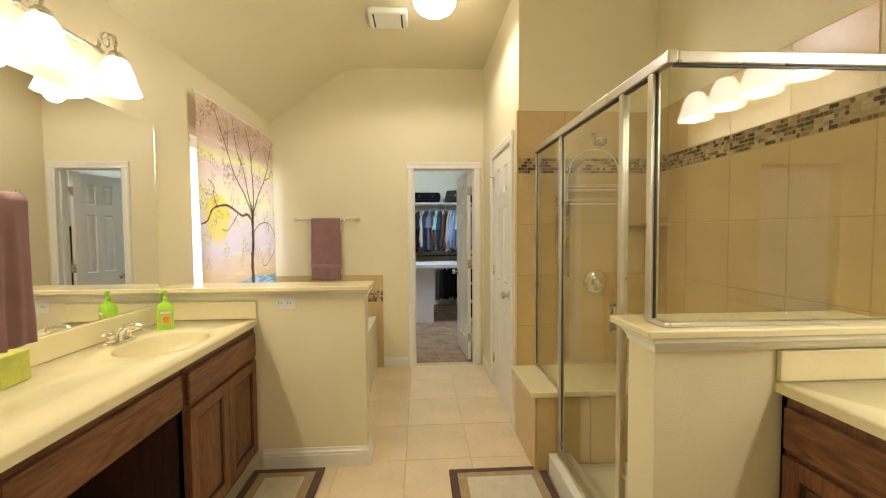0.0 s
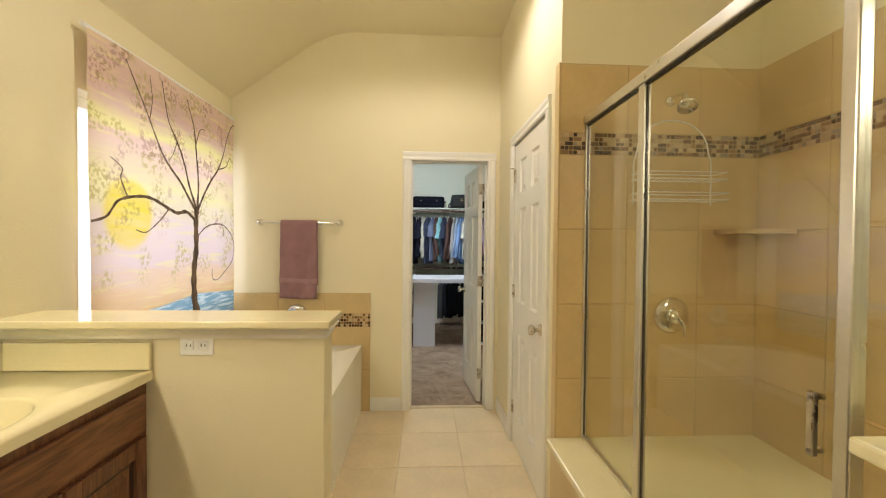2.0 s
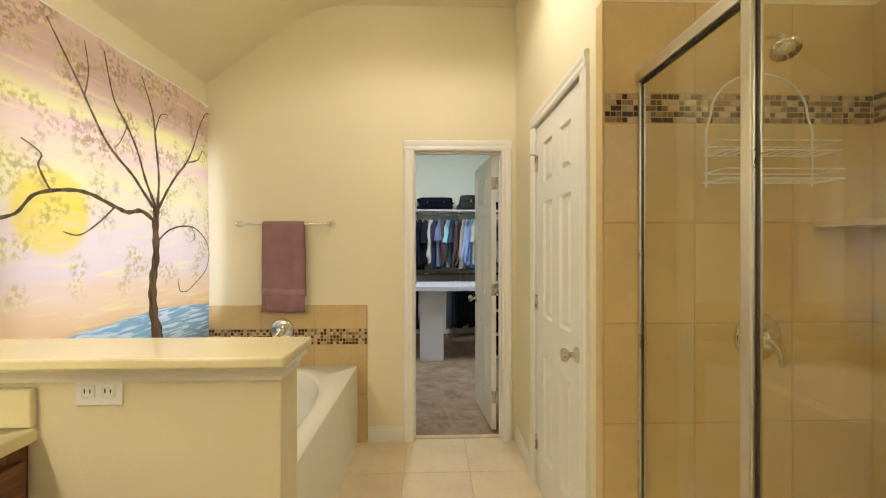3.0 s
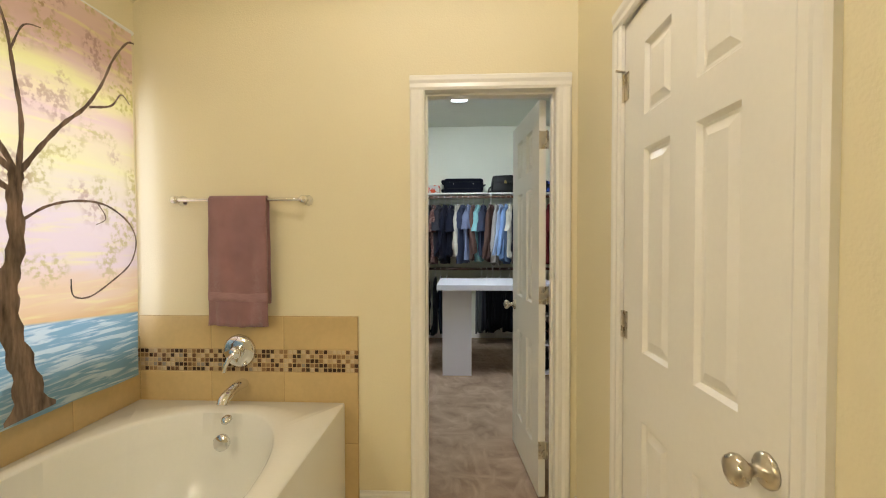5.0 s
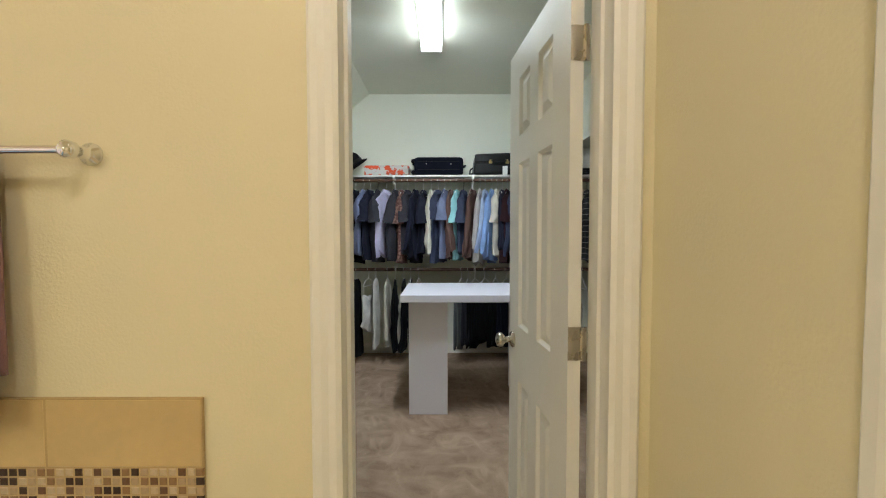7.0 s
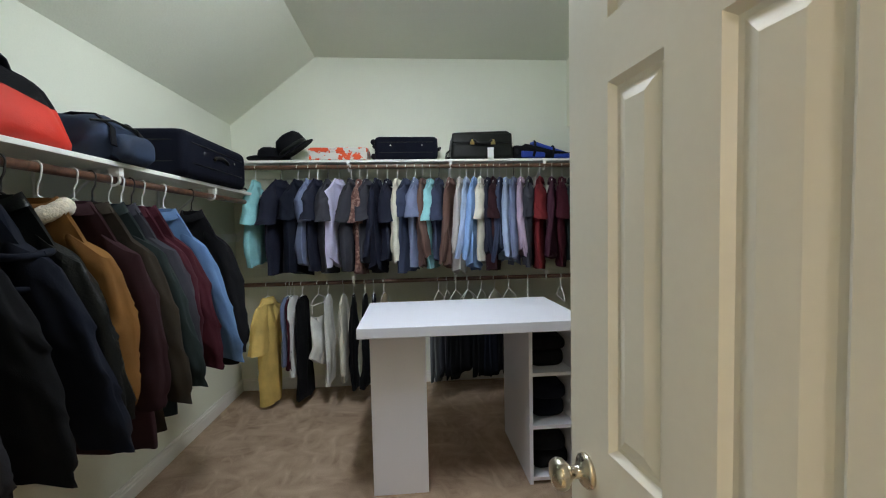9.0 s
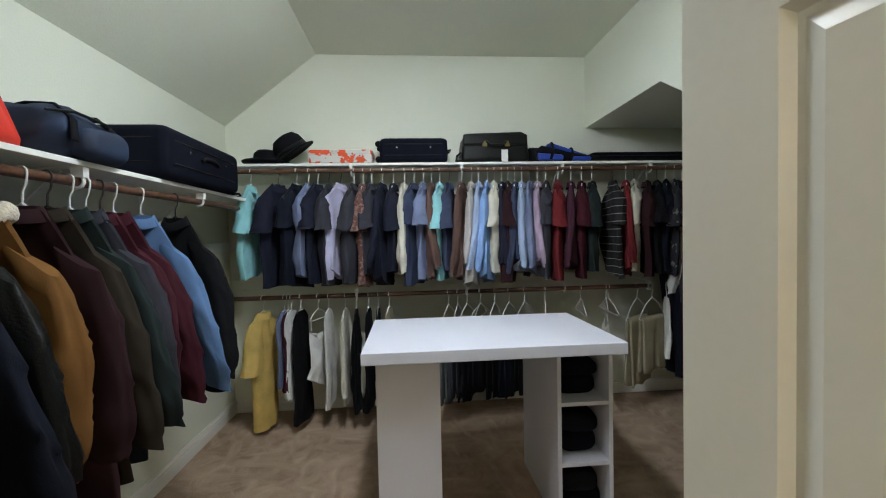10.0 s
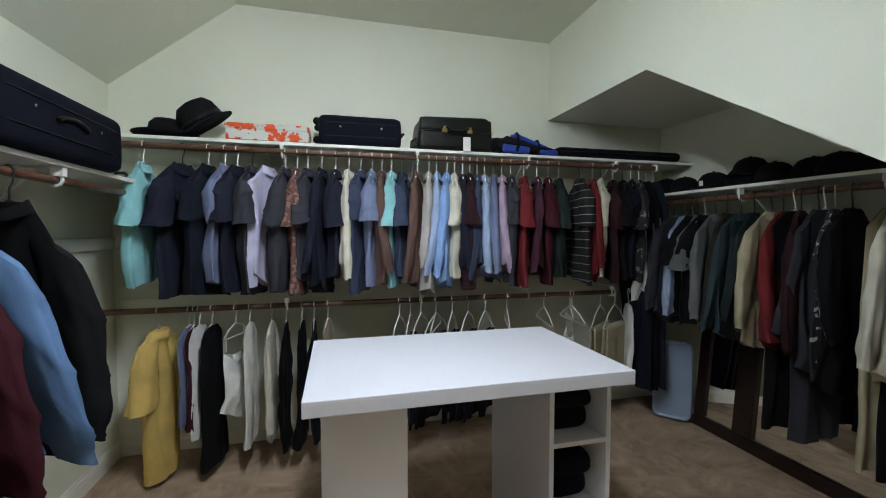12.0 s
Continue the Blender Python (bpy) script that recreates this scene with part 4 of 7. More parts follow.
def towel_mesh(w, front, back, r=0.014, amp=0.006, seed=1, thick=0.007, band=None):
    """A towel folded over a bar at the origin that runs along x; hangs front below on -y."""
    rng = random.Random(seed)
    ph = [rng.uniform(0, 6.28) for _ in range(4)]
    prof = [(-r - 0.004, -front * (1 - i / 24)) for i in range(25)]
    prof += [(-r * math.cos(a), r * math.sin(a)) for a in (math.pi * i / 8 for i in range(1, 8))]
    prof += [(r + 0.004, -back * i / 12) for i in range(13)]
    nx = 28
    bm = bmesh.new()
    rows = []
    for side in (1, -1):
        g = []
        for j, (y, z) in enumerate(prof):
            row = []
            for i in range(nx + 1):
                u = i / nx - 0.5
                fall = min(1.0, -z / 0.35) if z < 0 else 0.0
                dy = amp * fall * (math.sin(u * 9 + ph[0] + z * 3) + 0.6 * math.sin(u * 19 + ph[1])) + 0.006 * max(0.0, -z - 0.49) / 0.12 * math.sin(u * 34 + ph[2])
                sx = 1 + 0.06 * fall + 0.01 * math.sin(z * 30 + ph[2])
                off = thick / 2 * side
                ny, nz = (-1, 0) if y < -r else ((1, 0) if y > r else (y / r, z / r))
                row.append(bm.verts.new((u * w * sx, y + dy + ny * off, z + nz * off + 0.004 * math.sin(u * 6 + ph[3]) * fall)))
            g.append(row)
        rows.append(g)
        for a, b in zip(g, g[1:]):
            for i in range(nx):
                bm.faces.new((a[i], a[i + 1], b[i + 1], b[i]))
    A, B = rows
    for k in (0, -1):
        for i in range(nx):
            bm.faces.new((A[k][i], A[k][i + 1], B[k][i + 1], B[k][i]))
    for j in range(len(prof) - 1):
        for k in (0, -1):
            bm.faces.new((A[j][k], A[j + 1][k], B[j + 1][k], B[j][k]))
    return bm


bar = thing("towel_bar", "chrome towel bar on the end wall", "towel bar", pose(0, YE, 1.527))
part("rail", tube(bmesh.new(), [(-1.24, -0.06, 0), (-0.612, -0.06, 0)], 0.009, 14), M_CHROME, bar, "", True)
for x in (-1.24, -0.612):
    part("end_post", lathe(bmesh.new(), [(0.0, 0), (0.026, 0), (0.026, 0.006), (0.014, 0.012), (0.012, 0.045), (0.019, 0.052), (0.02, 0.068), (0.012, 0.076), (0.0, 0.077)], 20, pose(x, 0, 0, 90)), M_CHROME, bar, "", True)
towel = thing("bath_towel", "mauve terry towel folded over the towel bar", "towel", pose(-0.925, YE - 0.06, 1.529))
part("terry", towel_mesh(0.275, 0.605, 0.50, 0.013, 0.006, 3), M_TOWEL, towel, "", True)
bm = towel_mesh(0.277, 0.485, 0.0, 0.013, 0.006, 3, 0.009)
bmesh.ops.delete(bm, geom=[v for v in bm.verts if v.co.z > -0.43 or v.co.y > -0.005], context="VERTS")
part("border", bm, M_BAND, towel, "flat-woven border band", True)

# ---- bath: vanities ----
CTX = -0.945


def vanity_door(root, x, y0, y1, z0, z1, sx, material):
    """Raised-panel door on a cabinet face at x, facing sx."""
    d = sx
    door = part("cabinet_door", boxes((min(x, x + d * 0.019), max(x, x + d * 0.019), y0, y0 + 0.058, z0, z1), (min(x, x + d * 0.019), max(x, x + d * 0.019), y1 - 0.058, y1, z0, z1), (min(x, x + d * 0.018), max(x, x + d * 0.018), y0 + 0.058, y1 - 0.058, z0, z0 + 0.058), (min(x, x + d * 0.018), max(x, x + d * 0.018), y0 + 0.058, y1 - 0.058, z1 - 0.058, z1), bevel=0.003), material, root)
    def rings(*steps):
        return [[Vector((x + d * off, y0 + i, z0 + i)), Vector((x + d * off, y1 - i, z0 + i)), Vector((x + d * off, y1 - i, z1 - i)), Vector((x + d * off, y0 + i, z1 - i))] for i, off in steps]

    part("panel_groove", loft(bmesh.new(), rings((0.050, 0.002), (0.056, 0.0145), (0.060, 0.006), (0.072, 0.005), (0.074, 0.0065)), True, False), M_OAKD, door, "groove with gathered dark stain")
    bm = loft(bmesh.new(), rings((0.071, 0.003), (0.074, 0.0065), (0.098, 0.015), (0.102, 0.0155)))
    part("raised_panel", bm, material, door)
    return door


def sink_cabinet(name, label, sx, xf, xb, y0, y1):
    root = thing(name, label, "cabinet")
    lo, hi = min(xf, xb), max(xf, xb)
    # Carcass panels take the dark oak so the inside's shade is in the colour.
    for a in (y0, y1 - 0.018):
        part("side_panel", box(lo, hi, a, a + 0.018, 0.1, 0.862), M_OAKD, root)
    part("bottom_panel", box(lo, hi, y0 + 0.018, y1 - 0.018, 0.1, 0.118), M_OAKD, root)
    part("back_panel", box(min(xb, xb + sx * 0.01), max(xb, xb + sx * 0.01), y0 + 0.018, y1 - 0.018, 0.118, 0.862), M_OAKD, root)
    f0, f1 = min(xf, xf - sx * 0.02), max(xf, xf - sx * 0.02)
    part("face_frame", boxes((f0, f1, y0, y0 + 0.04, 0.1, 0.862), (f0, f1, y1 - 0.04, y1, 0.1, 0.862), (f0, f1, y0 + 0.04, y1 - 0.04, 0.80, 0.862), (f0, f1, y0 + 0.04, y1 - 0.04, 0.665, 0.70), (f0, f1, y0 + 0.04, y1 - 0.04, 0.1, 0.14)), M_OAKV, root)
    part("toe_kick", boxes((min(xf - sx * 0.07, xf - sx * 0.08), max(xf - sx * 0.07, xf - sx * 0.08), y0, y1, 0.0, 0.1)), M_DARK, root)
    part("drawer_front", box(min(xf, xf + sx * 0.019), max(xf, xf + sx * 0.019), y0 + 0.025, y1 - 0.025, 0.687, 0.825, bevel=0.005), M_OAK, root)
    ym = (y0 + y1) / 2
    for a, b in ((y0 + 0.025, ym - 0.003), (ym + 0.003, y1 - 0.025)):
        vanity_door(root, xf, a, b, 0.125, 0.667, sx, M_OAKV)
    return root


def knee_drawer(name, label, sx, xf, xb, y0, y1):
    root = thing(name, label, "drawer")
    part("apron", box(min(xf, xf - sx * 0.02), max(xf, xf - sx * 0.02), y0, y1, 0.68, 0.862), M_OAK, root)
    part("drawer_front", box(min(xf, xf + sx * 0.019), max(xf, xf + sx * 0.019), y0 + 0.02, y1 - 0.02, 0.70, 0.832, bevel=0.005), M_OAK, root)
    # Drawer box and back panel: shade under the counter painted as dark oak.
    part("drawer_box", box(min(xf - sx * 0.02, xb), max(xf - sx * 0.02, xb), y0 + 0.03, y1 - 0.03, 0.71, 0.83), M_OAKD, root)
    part("back_panel", box(min(xb, xb + sx * 0.012), max(xb, xb + sx * 0.012), y0 + 0.002, y1 - 0.002, 0.002, 0.70), M_OAKD, root, "oak back panel darkened for the knee-space shade")
    return root


def counter(name, label, x0, x1, y0, y1, basin):
    root = thing(name, label, "countertop")
    cy, cx = basin
    part("slab", deck_with_basin(x0, x1, y0, y1, 0.90, 0.863, cx, cy, 0.165, 0.225, 0.13, 2.0, 72, 0.008, 0.5), M_MARBLE, root, "", True)
    for p in root.children[0].data.polygons:
        p.use_smooth = abs(p.normal.x) < 0.98 and abs(p.normal.y) < 0.98
    return root


FX = -0.968
sink_cabinet("vanity_cabinet", "brown stained oak sink cabinet with raised-panel doors", 1, FX, XL + 0.002, 1.715, 2.462)
knee_drawer("knee_drawer", "brown stained oak drawer over the open knee space", 1, FX, XL + 0.002, 0.955, 1.713)
sink_cabinet("vanity_cabinet", "brown stained oak cabinet beside the knee space", 1, FX, XL + 0.002, 0.20, 0.953)
top1 = counter("countertop", "cream cultured marble vanity top with oval sink", XL + 0.002, CTX, 0.18, 2.463, (1.96, -1.175))
part("backsplash", box(XL + 0.002, XL + 0.022, 0.18, 2.463, 0.901, 1.003, bevel=0.004), M_MARBLE, top1)
part("side_splash", box(XL + 0.023, CTX, 2.444, 2.463, 0.901, 1.003, bevel=0.004), M_MARBLE, top1)
part("drain", lathe(bmesh.new(), [(0.0, 0.004), (0.018, 0.004), (0.023, 0.0), (0.0, -0.001)], 20, pose(-1.175, 1.96, 0.766)), M_CHROME, top1, "chrome drain", True)
VX = 1.178
sink_cabinet("vanity_cabinet", "brown stained oak cabinet below the second vanity", -1, VX + 0.023, XV - 0.002, 0.53, 1.28)
sink_cabinet("vanity_cabinet", "brown stained oak cabinet below the second vanity", -1, VX + 0.023, XV - 0.002, -0.22, 0.528)
top2 = counter("countertop", "cream cultured marble top of the second vanity", VX, XV - 0.002, -0.24, 1.282, (0.60, 1.45))
part("side_splash", box(VX, XV - 0.022, 1.262, 1.282, 0.901, 1.003, bevel=0.004), M_MARBLE, top2)
part("backsplash", box(XV - 0.021, XV - 0.002, -0.24, 1.282, 0.901, 1.003, bevel=0.004), M_MARBLE, top2)


def sink_faucet(at):
    root = thing("faucet", "chrome two-handle sink faucet", "faucet", at)
    bm = bmesh.new()
    bm_box(bm, -0.025, 0.025, -0.075, 0.075, 0, 0.014, bevel=0.006)
    part("base_plate", bm, M_CHROME, root)
    bm = bmesh.new()
    tube(bm, [(0, 0, 0.012), (0.005, 0, 0.05), (0.03, 0, 0.075), (0.075, 0, 0.082), (0.11, 0, 0.072), (0.118, 0, 0.058)], 0.016, 14, 0.011)
    part("spout", bm, M_CHROME, root, "", True)
    for y in (-0.052, 0.052):
        bm = bmesh.new()
        lathe(bm, [(0.0, 0.012), (0.02, 0.012), (0.017, 0.03), (0.014, 0.04), (0.02, 0.046), (0.02, 0.058), (0.0, 0.062)], 18, pose(0, y, 0))
        for a in range(4):
            t = a * math.pi / 2 + 0.4
            tube(bm, [(0, y, 0.052), (0.030 * math.cos(t), y + 0.030 * math.sin(t), 0.054)], 0.0065, 8, 0.0085)
        part("cross_handle", bm, M_CHROME, root, "", True)
    return root


sink_faucet(pose(-1.375, 1.965, 0.90))
sink_faucet(pose(1.64, 0.60, 0.90, 0, 0, 180))

mir1 = thing("vanity_mirror", "large frameless mirror above the vanity", "mirror")
part("mirror_glass", box(XL + 0.001, XL + 0.008, 0.18, 2.425, 1.006, 2.012), M_MIRROR, mir1)
part("edge_clip", boxes((XL + 0.001, XL + 0.012, 2.425, 2.437, 1.60, 1.98), bevel=0.002), M_ALU, mir1)
mir2 = thing("vanity_mirror", "large frameless mirror above the second vanity", "mirror")
part("mirror_glass", box(XV - 0.008, XV - 0.001, -0.24, 1.22, 1.006, 1.93), M_MIRROR, mir2)

SHADE_PROF = [(0.030, 0.150), (0.036, 0.148), (0.052, 0.125), (0.066, 0.085), (0.077, 0.04), (0.092, 0.0), (0.088, 0.001), (0.073, 0.041), (0.062, 0.085), (0.048, 0.123), (0.030, 0.145)]


def vanity_light(label, x, sx, ys, z):
    root = thing("vanity_light", label, "wall light")
    y0, y1 = min(ys), max(ys)
    wall = x - sx * 0.13
    bm = bmesh.new()
    ym = (y0 + y1) / 2
    bm_box(bm, min(wall, wall + sx * 0.022), max(wall, wall + sx * 0.022), ym - 0.14, ym + 0.14, z + 0.13, z + 0.25, bevel=0.01)
    part("back_plate", bm, M_NICKEL, root)
    part("cross_bar", tube(bmesh.new(), [(wall + sx * 0.05, y0 - 0.03, z + 0.19), (wall + sx * 0.05, y1 + 0.03, z + 0.19)], 0.011, 12), M_NICKEL, root, "", True)
    for y in ys:
        bm = bmesh.new()
        xb = wall + sx * 0.05
        tube(bm, [(xb, y, z + 0.19), (xb + sx * 0.015, y, z + 0.235), (xb + sx * 0.045, y, z + 0.262), (xb + sx * 0.075, y, z + 0.245), (x + sx * 0.002, y, z + 0.20), (x, y, z + 0.165)], 0.008, 10)
        part("arm", bm, M_NICKEL, root, "curled nickel arm", True)
        bm = bmesh.new()
        tube(bm, [(xb + sx * 0.035 + 0.0 * a, y + 0.028 * math.cos(a), z + 0.232 + 0.028 * math.sin(a)) for a in (2 * math.pi * k / 18 for k in range(19))], 0.005, 8)
        part("scroll", bm, M_NICKEL, root, "ring scroll", True)
        sh = part("shade", lathe(bmesh.new(), SHADE_PROF, 28, pose(x, y, z), False), M_SHADE, root, "glowing frosted bell shade", True)
        sh.visible_shadow = False
        part("fitter", lathe(bmesh.new(), [(0.0, 0.18), (0.022, 0.178), (0.034, 0.165), (0.037, 0.146), (0.0, 0.144)], 20, pose(x, y, z)), M_NICKEL, root, "", True)
    return root


vanity_light("four-shade nickel vanity light above the mirror", -1.345, 1, LEFT_LAMPS, 2.035)
vanity_light("four-shade nickel light above the second mirror", 1.60, -1, RIGHT_LAMPS, 2.035)

dome = thing("ceiling_light", "lit frosted dome light on the ceiling", "ceiling light", pose(0.13, 2.98, ZC) @ Matrix.Diagonal((1.1, 1.1, 1.15, 1)))
part("pan", lathe(bmesh.new(), [(0.0, 0.0), (0.15, 0.0), (0.155, -0.015), (0.14, -0.025), (0.0, -0.026)], 40), M_NICKEL, dome, "", True)
dm = part("diffuser", lathe(bmesh.new(), [(0.14, -0.022), (0.135, -0.05), (0.115, -0.08), (0.08, -0.102), (0.04, -0.113), (0.0, -0.116)], 40, None, False), M_SHADE, dome, "glowing frosted glass bowl", True)
dm.visible_shadow = False
part("finial", lathe(bmesh.new(), [(0.0, -0.114), (0.009, -0.118), (0.006, -0.13), (0.0, -0.135)], 12), M_NICKEL, dome, "", True)
vent = thing("ceiling_vent", "white plastic exhaust fan grille", "vent", pose(-0.215, 3.24, ZC))
bm = rounded(bmesh.new(), 0.30, 0.26, 0.05, 0.024, 5)
part("cover", bm, M_WHITE, vent, "smooth rounded cover", True, pose(0, 0, -0.052))
for sx in (-1, 1):
    part("slot", rounded(bmesh.new(), 0.012, 0.20, 0.006, 0.0025, 3), M_GASKET, vent, "narrow air slot", False, pose(sx * 0.105, 0, -0.0545))

# ---- bath: shower ----
GX, GY, GZ = 0.80, 1.285, 1.955
curb = setting("trim_shower_curb", box(0.735, 0.865, 1.456, 2.285, 0.0, 0.125, bevel=0.006), M_TUB, "cream shower curb", "curb")
setting("floor_shower", boxes((0.865, XS + 0.002, 1.456, 2.29, -0.004, 0.05), bevel=0.003), M_TUB, "cream cultured marble shower pan", "shower pan")
bench = setting("trim_shower_bench", box(0.672, XS + 0.002, 2.305, YS + 0.002, 0.0, 0.448), M_TGROUT, "tiled shower bench", "bench")
part("seat_slab", box(0.628, XS + 0.002, 2.278, YS + 0.002, 0.449, 0.482, bevel=0.005), M_MARBLE, bench, "cream marble seat slab")
for i, (a, b) in enumerate(((0.672, 0.985), (0.985, 1.30), (1.30, XS))):
    piece("tile", tile_mesh(b - a - 0.004, 0.44, M_TILE), bench, pose((a + b) / 2, 2.304, 0.225, 90))
piece("tile", tile_mesh(0.44, YS - 2.31, M_TILE), bench, pose(0.671, (2.305 + YS) / 2, 0.225, 0, -90, 0))

enc = thing("shower_enclosure", "clear glass shower enclosure in a bright metal frame", "shower enclosure")
part("top_rail", box(GX - 0.017, GX + 0.017, GY - 0.017, YS, GZ - 0.03, GZ + 0.01, bevel=0.005), M_ALU, enc)
part("front_rail", box(GX + 0.018, XS, GY - 0.017, GY + 0.017, GZ - 0.03, GZ + 0.01, bevel=0.005), M_ALU, enc)
for y, z0, w in ((2.268, 0.13, 0.034), (1.575, 0.13, 0.030), (1.372, 1.086, 0.034)):
    part("post", box(GX - 0.015, GX + 0.015, y - w / 2, y + w / 2, z0, GZ - 0.031, bevel=0.004), M_ALU, enc)
part("wall_channel", box(GX - 0.011, GX + 0.011, YS - 0.014, YS - 0.001, 0.484, GZ - 0.031, bevel=0.002), M_ALU, enc)
part("bench_channel", box(GX - 0.011, GX + 0.011, 2.286, YS - 0.015, 0.483, 0.497, bevel=0.002), M_ALU, enc)
part("sill", box(GX - 0.03, GX + 0.03, 1.592, 2.25, 0.126, 0.150, bevel=0.005), M_ALU, enc)
part("cap_channel", box(GX - 0.010, GX + 0.010, GY - 0.010, 1.354, 1.086, 1.100, bevel=0.002), M_ALU, enc)
part("front_channel", box(GX + 0.011, XS, GY - 0.010, GY + 0.010, 1.086, 1.100, bevel=0.002), M_ALU, enc)
part("glass_pane", box(GX - 0.003, GX + 0.003, 2.286, YS - 0.014, 0.497, GZ - 0.031), M_GLASS, enc)
part("glass_pane", box(GX - 0.003, GX + 0.003, 1.392, 1.558, 1.090, GZ - 0.031), M_GLASS, enc)
part("glass_pane", box(GX - 0.003, GX + 0.003, GY + 0.004, 1.354, 1.100, GZ - 0.031), M_GLASS, enc)
part("glass_pane", box(GX - 0.003, XS, GY - 0.003, GY + 0.003, 1.100, GZ - 0.031), M_GLASS, enc)
sd = part("glass_door", box(GX - 0.003, GX + 0.003, 1.596, 2.246, 0.156, GZ - 0.036), M_GLASS, enc)
part("pull_handle", boxes((GX - 0.03, GX - 0.018, 1.612, 1.626, 0.99, 1.11), (GX - 0.03, GX - 0.003, 1.613, 1.625, 0.995, 1.005), (GX - 0.03, GX - 0.003, 1.613, 1.625, 1.095, 1.105), bevel=0.002), M_NICKEL, sd, "slim nickel pull")
for y, z0 in ((2.747, 0.498), (2.284, 0.16), (2.250, 0.16), (1.594, 0.16), (1.353, 1.101)):
    part("gasket", box(GX - 0.0045, GX + 0.0045, y - 0.0018, y + 0.0018, z0, GZ - 0.032), M_GASKET, enc, "dark rubber seal")
part("gasket", box(GX - 0.008, GX + 0.008, 1.358, YS - 0.016, GZ - 0.037, GZ - 0.0305), M_GASKET, enc, "dark rubber seal")
part("gasket", box(GX + 0.011, XS, GY - 0.006, GY + 0.006, GZ - 0.037, GZ - 0.0305), M_GASKET, enc, "dark rubber seal")

head = thing("overhead_shower", "chrome shower head on a wall arm", "shower head", pose(1.19, YS, 2.045) @ Matrix.Diagonal((0.82, 0.82, 0.82, 1)))
part("flange", lathe(bmesh.new(), [(0.0, 0.012), (0.018, 0.012), (0.032, 0.0), (0.0, -0.001)], 20, pose(0, 0, 0, 90)), M_CHROME, head, "", True)
part("arm", tube(bmesh.new(), [(0, 0, 0), (0, -0.06, 0.01), (-0.01, -0.12, 0.0), (-0.02, -0.165, -0.035)], 0.010, 12), M_CHROME, head, "", True)
part("spray_head", lathe(bmesh.new(), [(0.0, 0.03), (0.014, 0.03), (0.018, 0.005), (0.034, -0.03), (0.048, -0.045), (0.050, -0.058), (0.0, -0.06)], 24, pose(-0.025, -0.18, -0.05, -28, 12, 0)), M_CHROME, head, "", True)
valve = thing("shower_valve", "round chrome shower valve with lever", "valve", pose(1.212, YS, 1.05))
part("escutcheon", lathe(bmesh.new(), [(0.0, 0.018), (0.05, 0.018), (0.074, 0.010), (0.086, 0.0), (0.0, -0.002)], 32, pose(0, 0, 0, 90)), M_CHROME, valve, "", True)
bm = lathe(bmesh.new(), [(0.0, 0.062), (0.026, 0.06), (0.032, 0.05), (0.034, 0.018), (0.0, 0.012)], 24, pose(0, 0, 0, 90))
tube(bm, [(0, -0.05, 0), (0.015, -0.066, -0.025), (0.022, -0.072, -0.06), (0.02, -0.07, -0.085)], 0.012, 12, 0.008)
part("lever_handle", bm, M_CHROME, valve, "", True)
shelf = thing("corner_shelf", "tan tile corner shelf in the shower", "shelf")
bm = bmesh.new()
poly = [(XS, YS), (XS - 0.21, YS)] + [(XS - 0.21 * math.cos(radians(a)), YS - 0.21 * math.sin(radians(a))) for a in (15, 30, 45, 60, 75)] + [(XS, YS - 0.21)]
loft(bm, [[Vector((x, y, z)) for x, y in poly] for z in (1.432, 1.452)])
part("shelf_slab", bm, M_TILE, shelf)
caddy = thing("shower_caddy", "white wire caddy hung from the shower arm", "shower caddy", pose(1.172, YS - 0.055, 0))
hoop = [(-0.18, 0, 1.56)] + [(-0.18 + 0.02 * (1 - math.cos(a)), 0, 1.75) for a in (0,)] + [(-0.165 * math.cos(radians(a)), 0, 1.80 + 0.14 * math.sin(radians(a))) for a in range(0, 181, 15)] + [(0.18, 0, 1.75), (0.18, 0, 1.56)]
part("hoop", tube(bmesh.new(), hoop, 0.0035, 8), M_WHITE, caddy, "", True)
for z, d in ((1.665, 0.09), (1.575, 0.10)):
    bm = bmesh.new()
    for dz in (0, 0.03):
        tube(bm, [(-0.19, 0, z + dz), (0.19, 0, z + dz), (0.19, -d, z + dz), (-0.19, -d, z + dz), (-0.19, 0, z + dz)], 0.0025, 6)
    for i in range(11):
        x = -0.17 + i * 0.034
        tube(bm, [(x, 0, z), (x, -d, z)], 0.0018, 6)
    part("wire_basket", bm, M_WHITE, caddy, "", True)

# ---- bath: loose things ----
M_SOAP = mat("green_liquid_soap", (0.36, 0.66, 0.05), 0.10, var=0.06, scale=20)
M_SOAPL = mat("orange_label_patch", (0.75, 0.22, 0.04), 0.4, var=0.2, scale=60)
M_GREENBOX = mat("yellow_green_card", (0.52, 0.55, 0.10), 0.5, var=0.15, scale=18)
soap = thing("soap_dispenser", "green pump bottle of liquid soap by the sink", "soap dispenser", pose(-1.33, 2.235, 0.90, 0, 0, -58) @ Matrix.Diagonal((0.92, 0.84, 1.1, 1)))
bm = bmesh.new()
loft(bm, [[Vector((a * math.copysign(abs(math.cos(t)) ** 0.35, math.cos(t)), b * math.copysign(abs(math.sin(t)) ** 0.35, math.sin(t)), z)) for t in (2 * math.pi * k / 24 for k in range(24))] for a, b, z in ((0.030, 0.040, 0.0), (0.034, 0.045, 0.006), (0.034, 0.046, 0.06), (0.033, 0.045, 0.108), (0.026, 0.034, 0.122), (0.013, 0.013, 0.133), (0.013, 0.013, 0.14))])
part("bottle", bm, M_SOAP, soap, "", True)
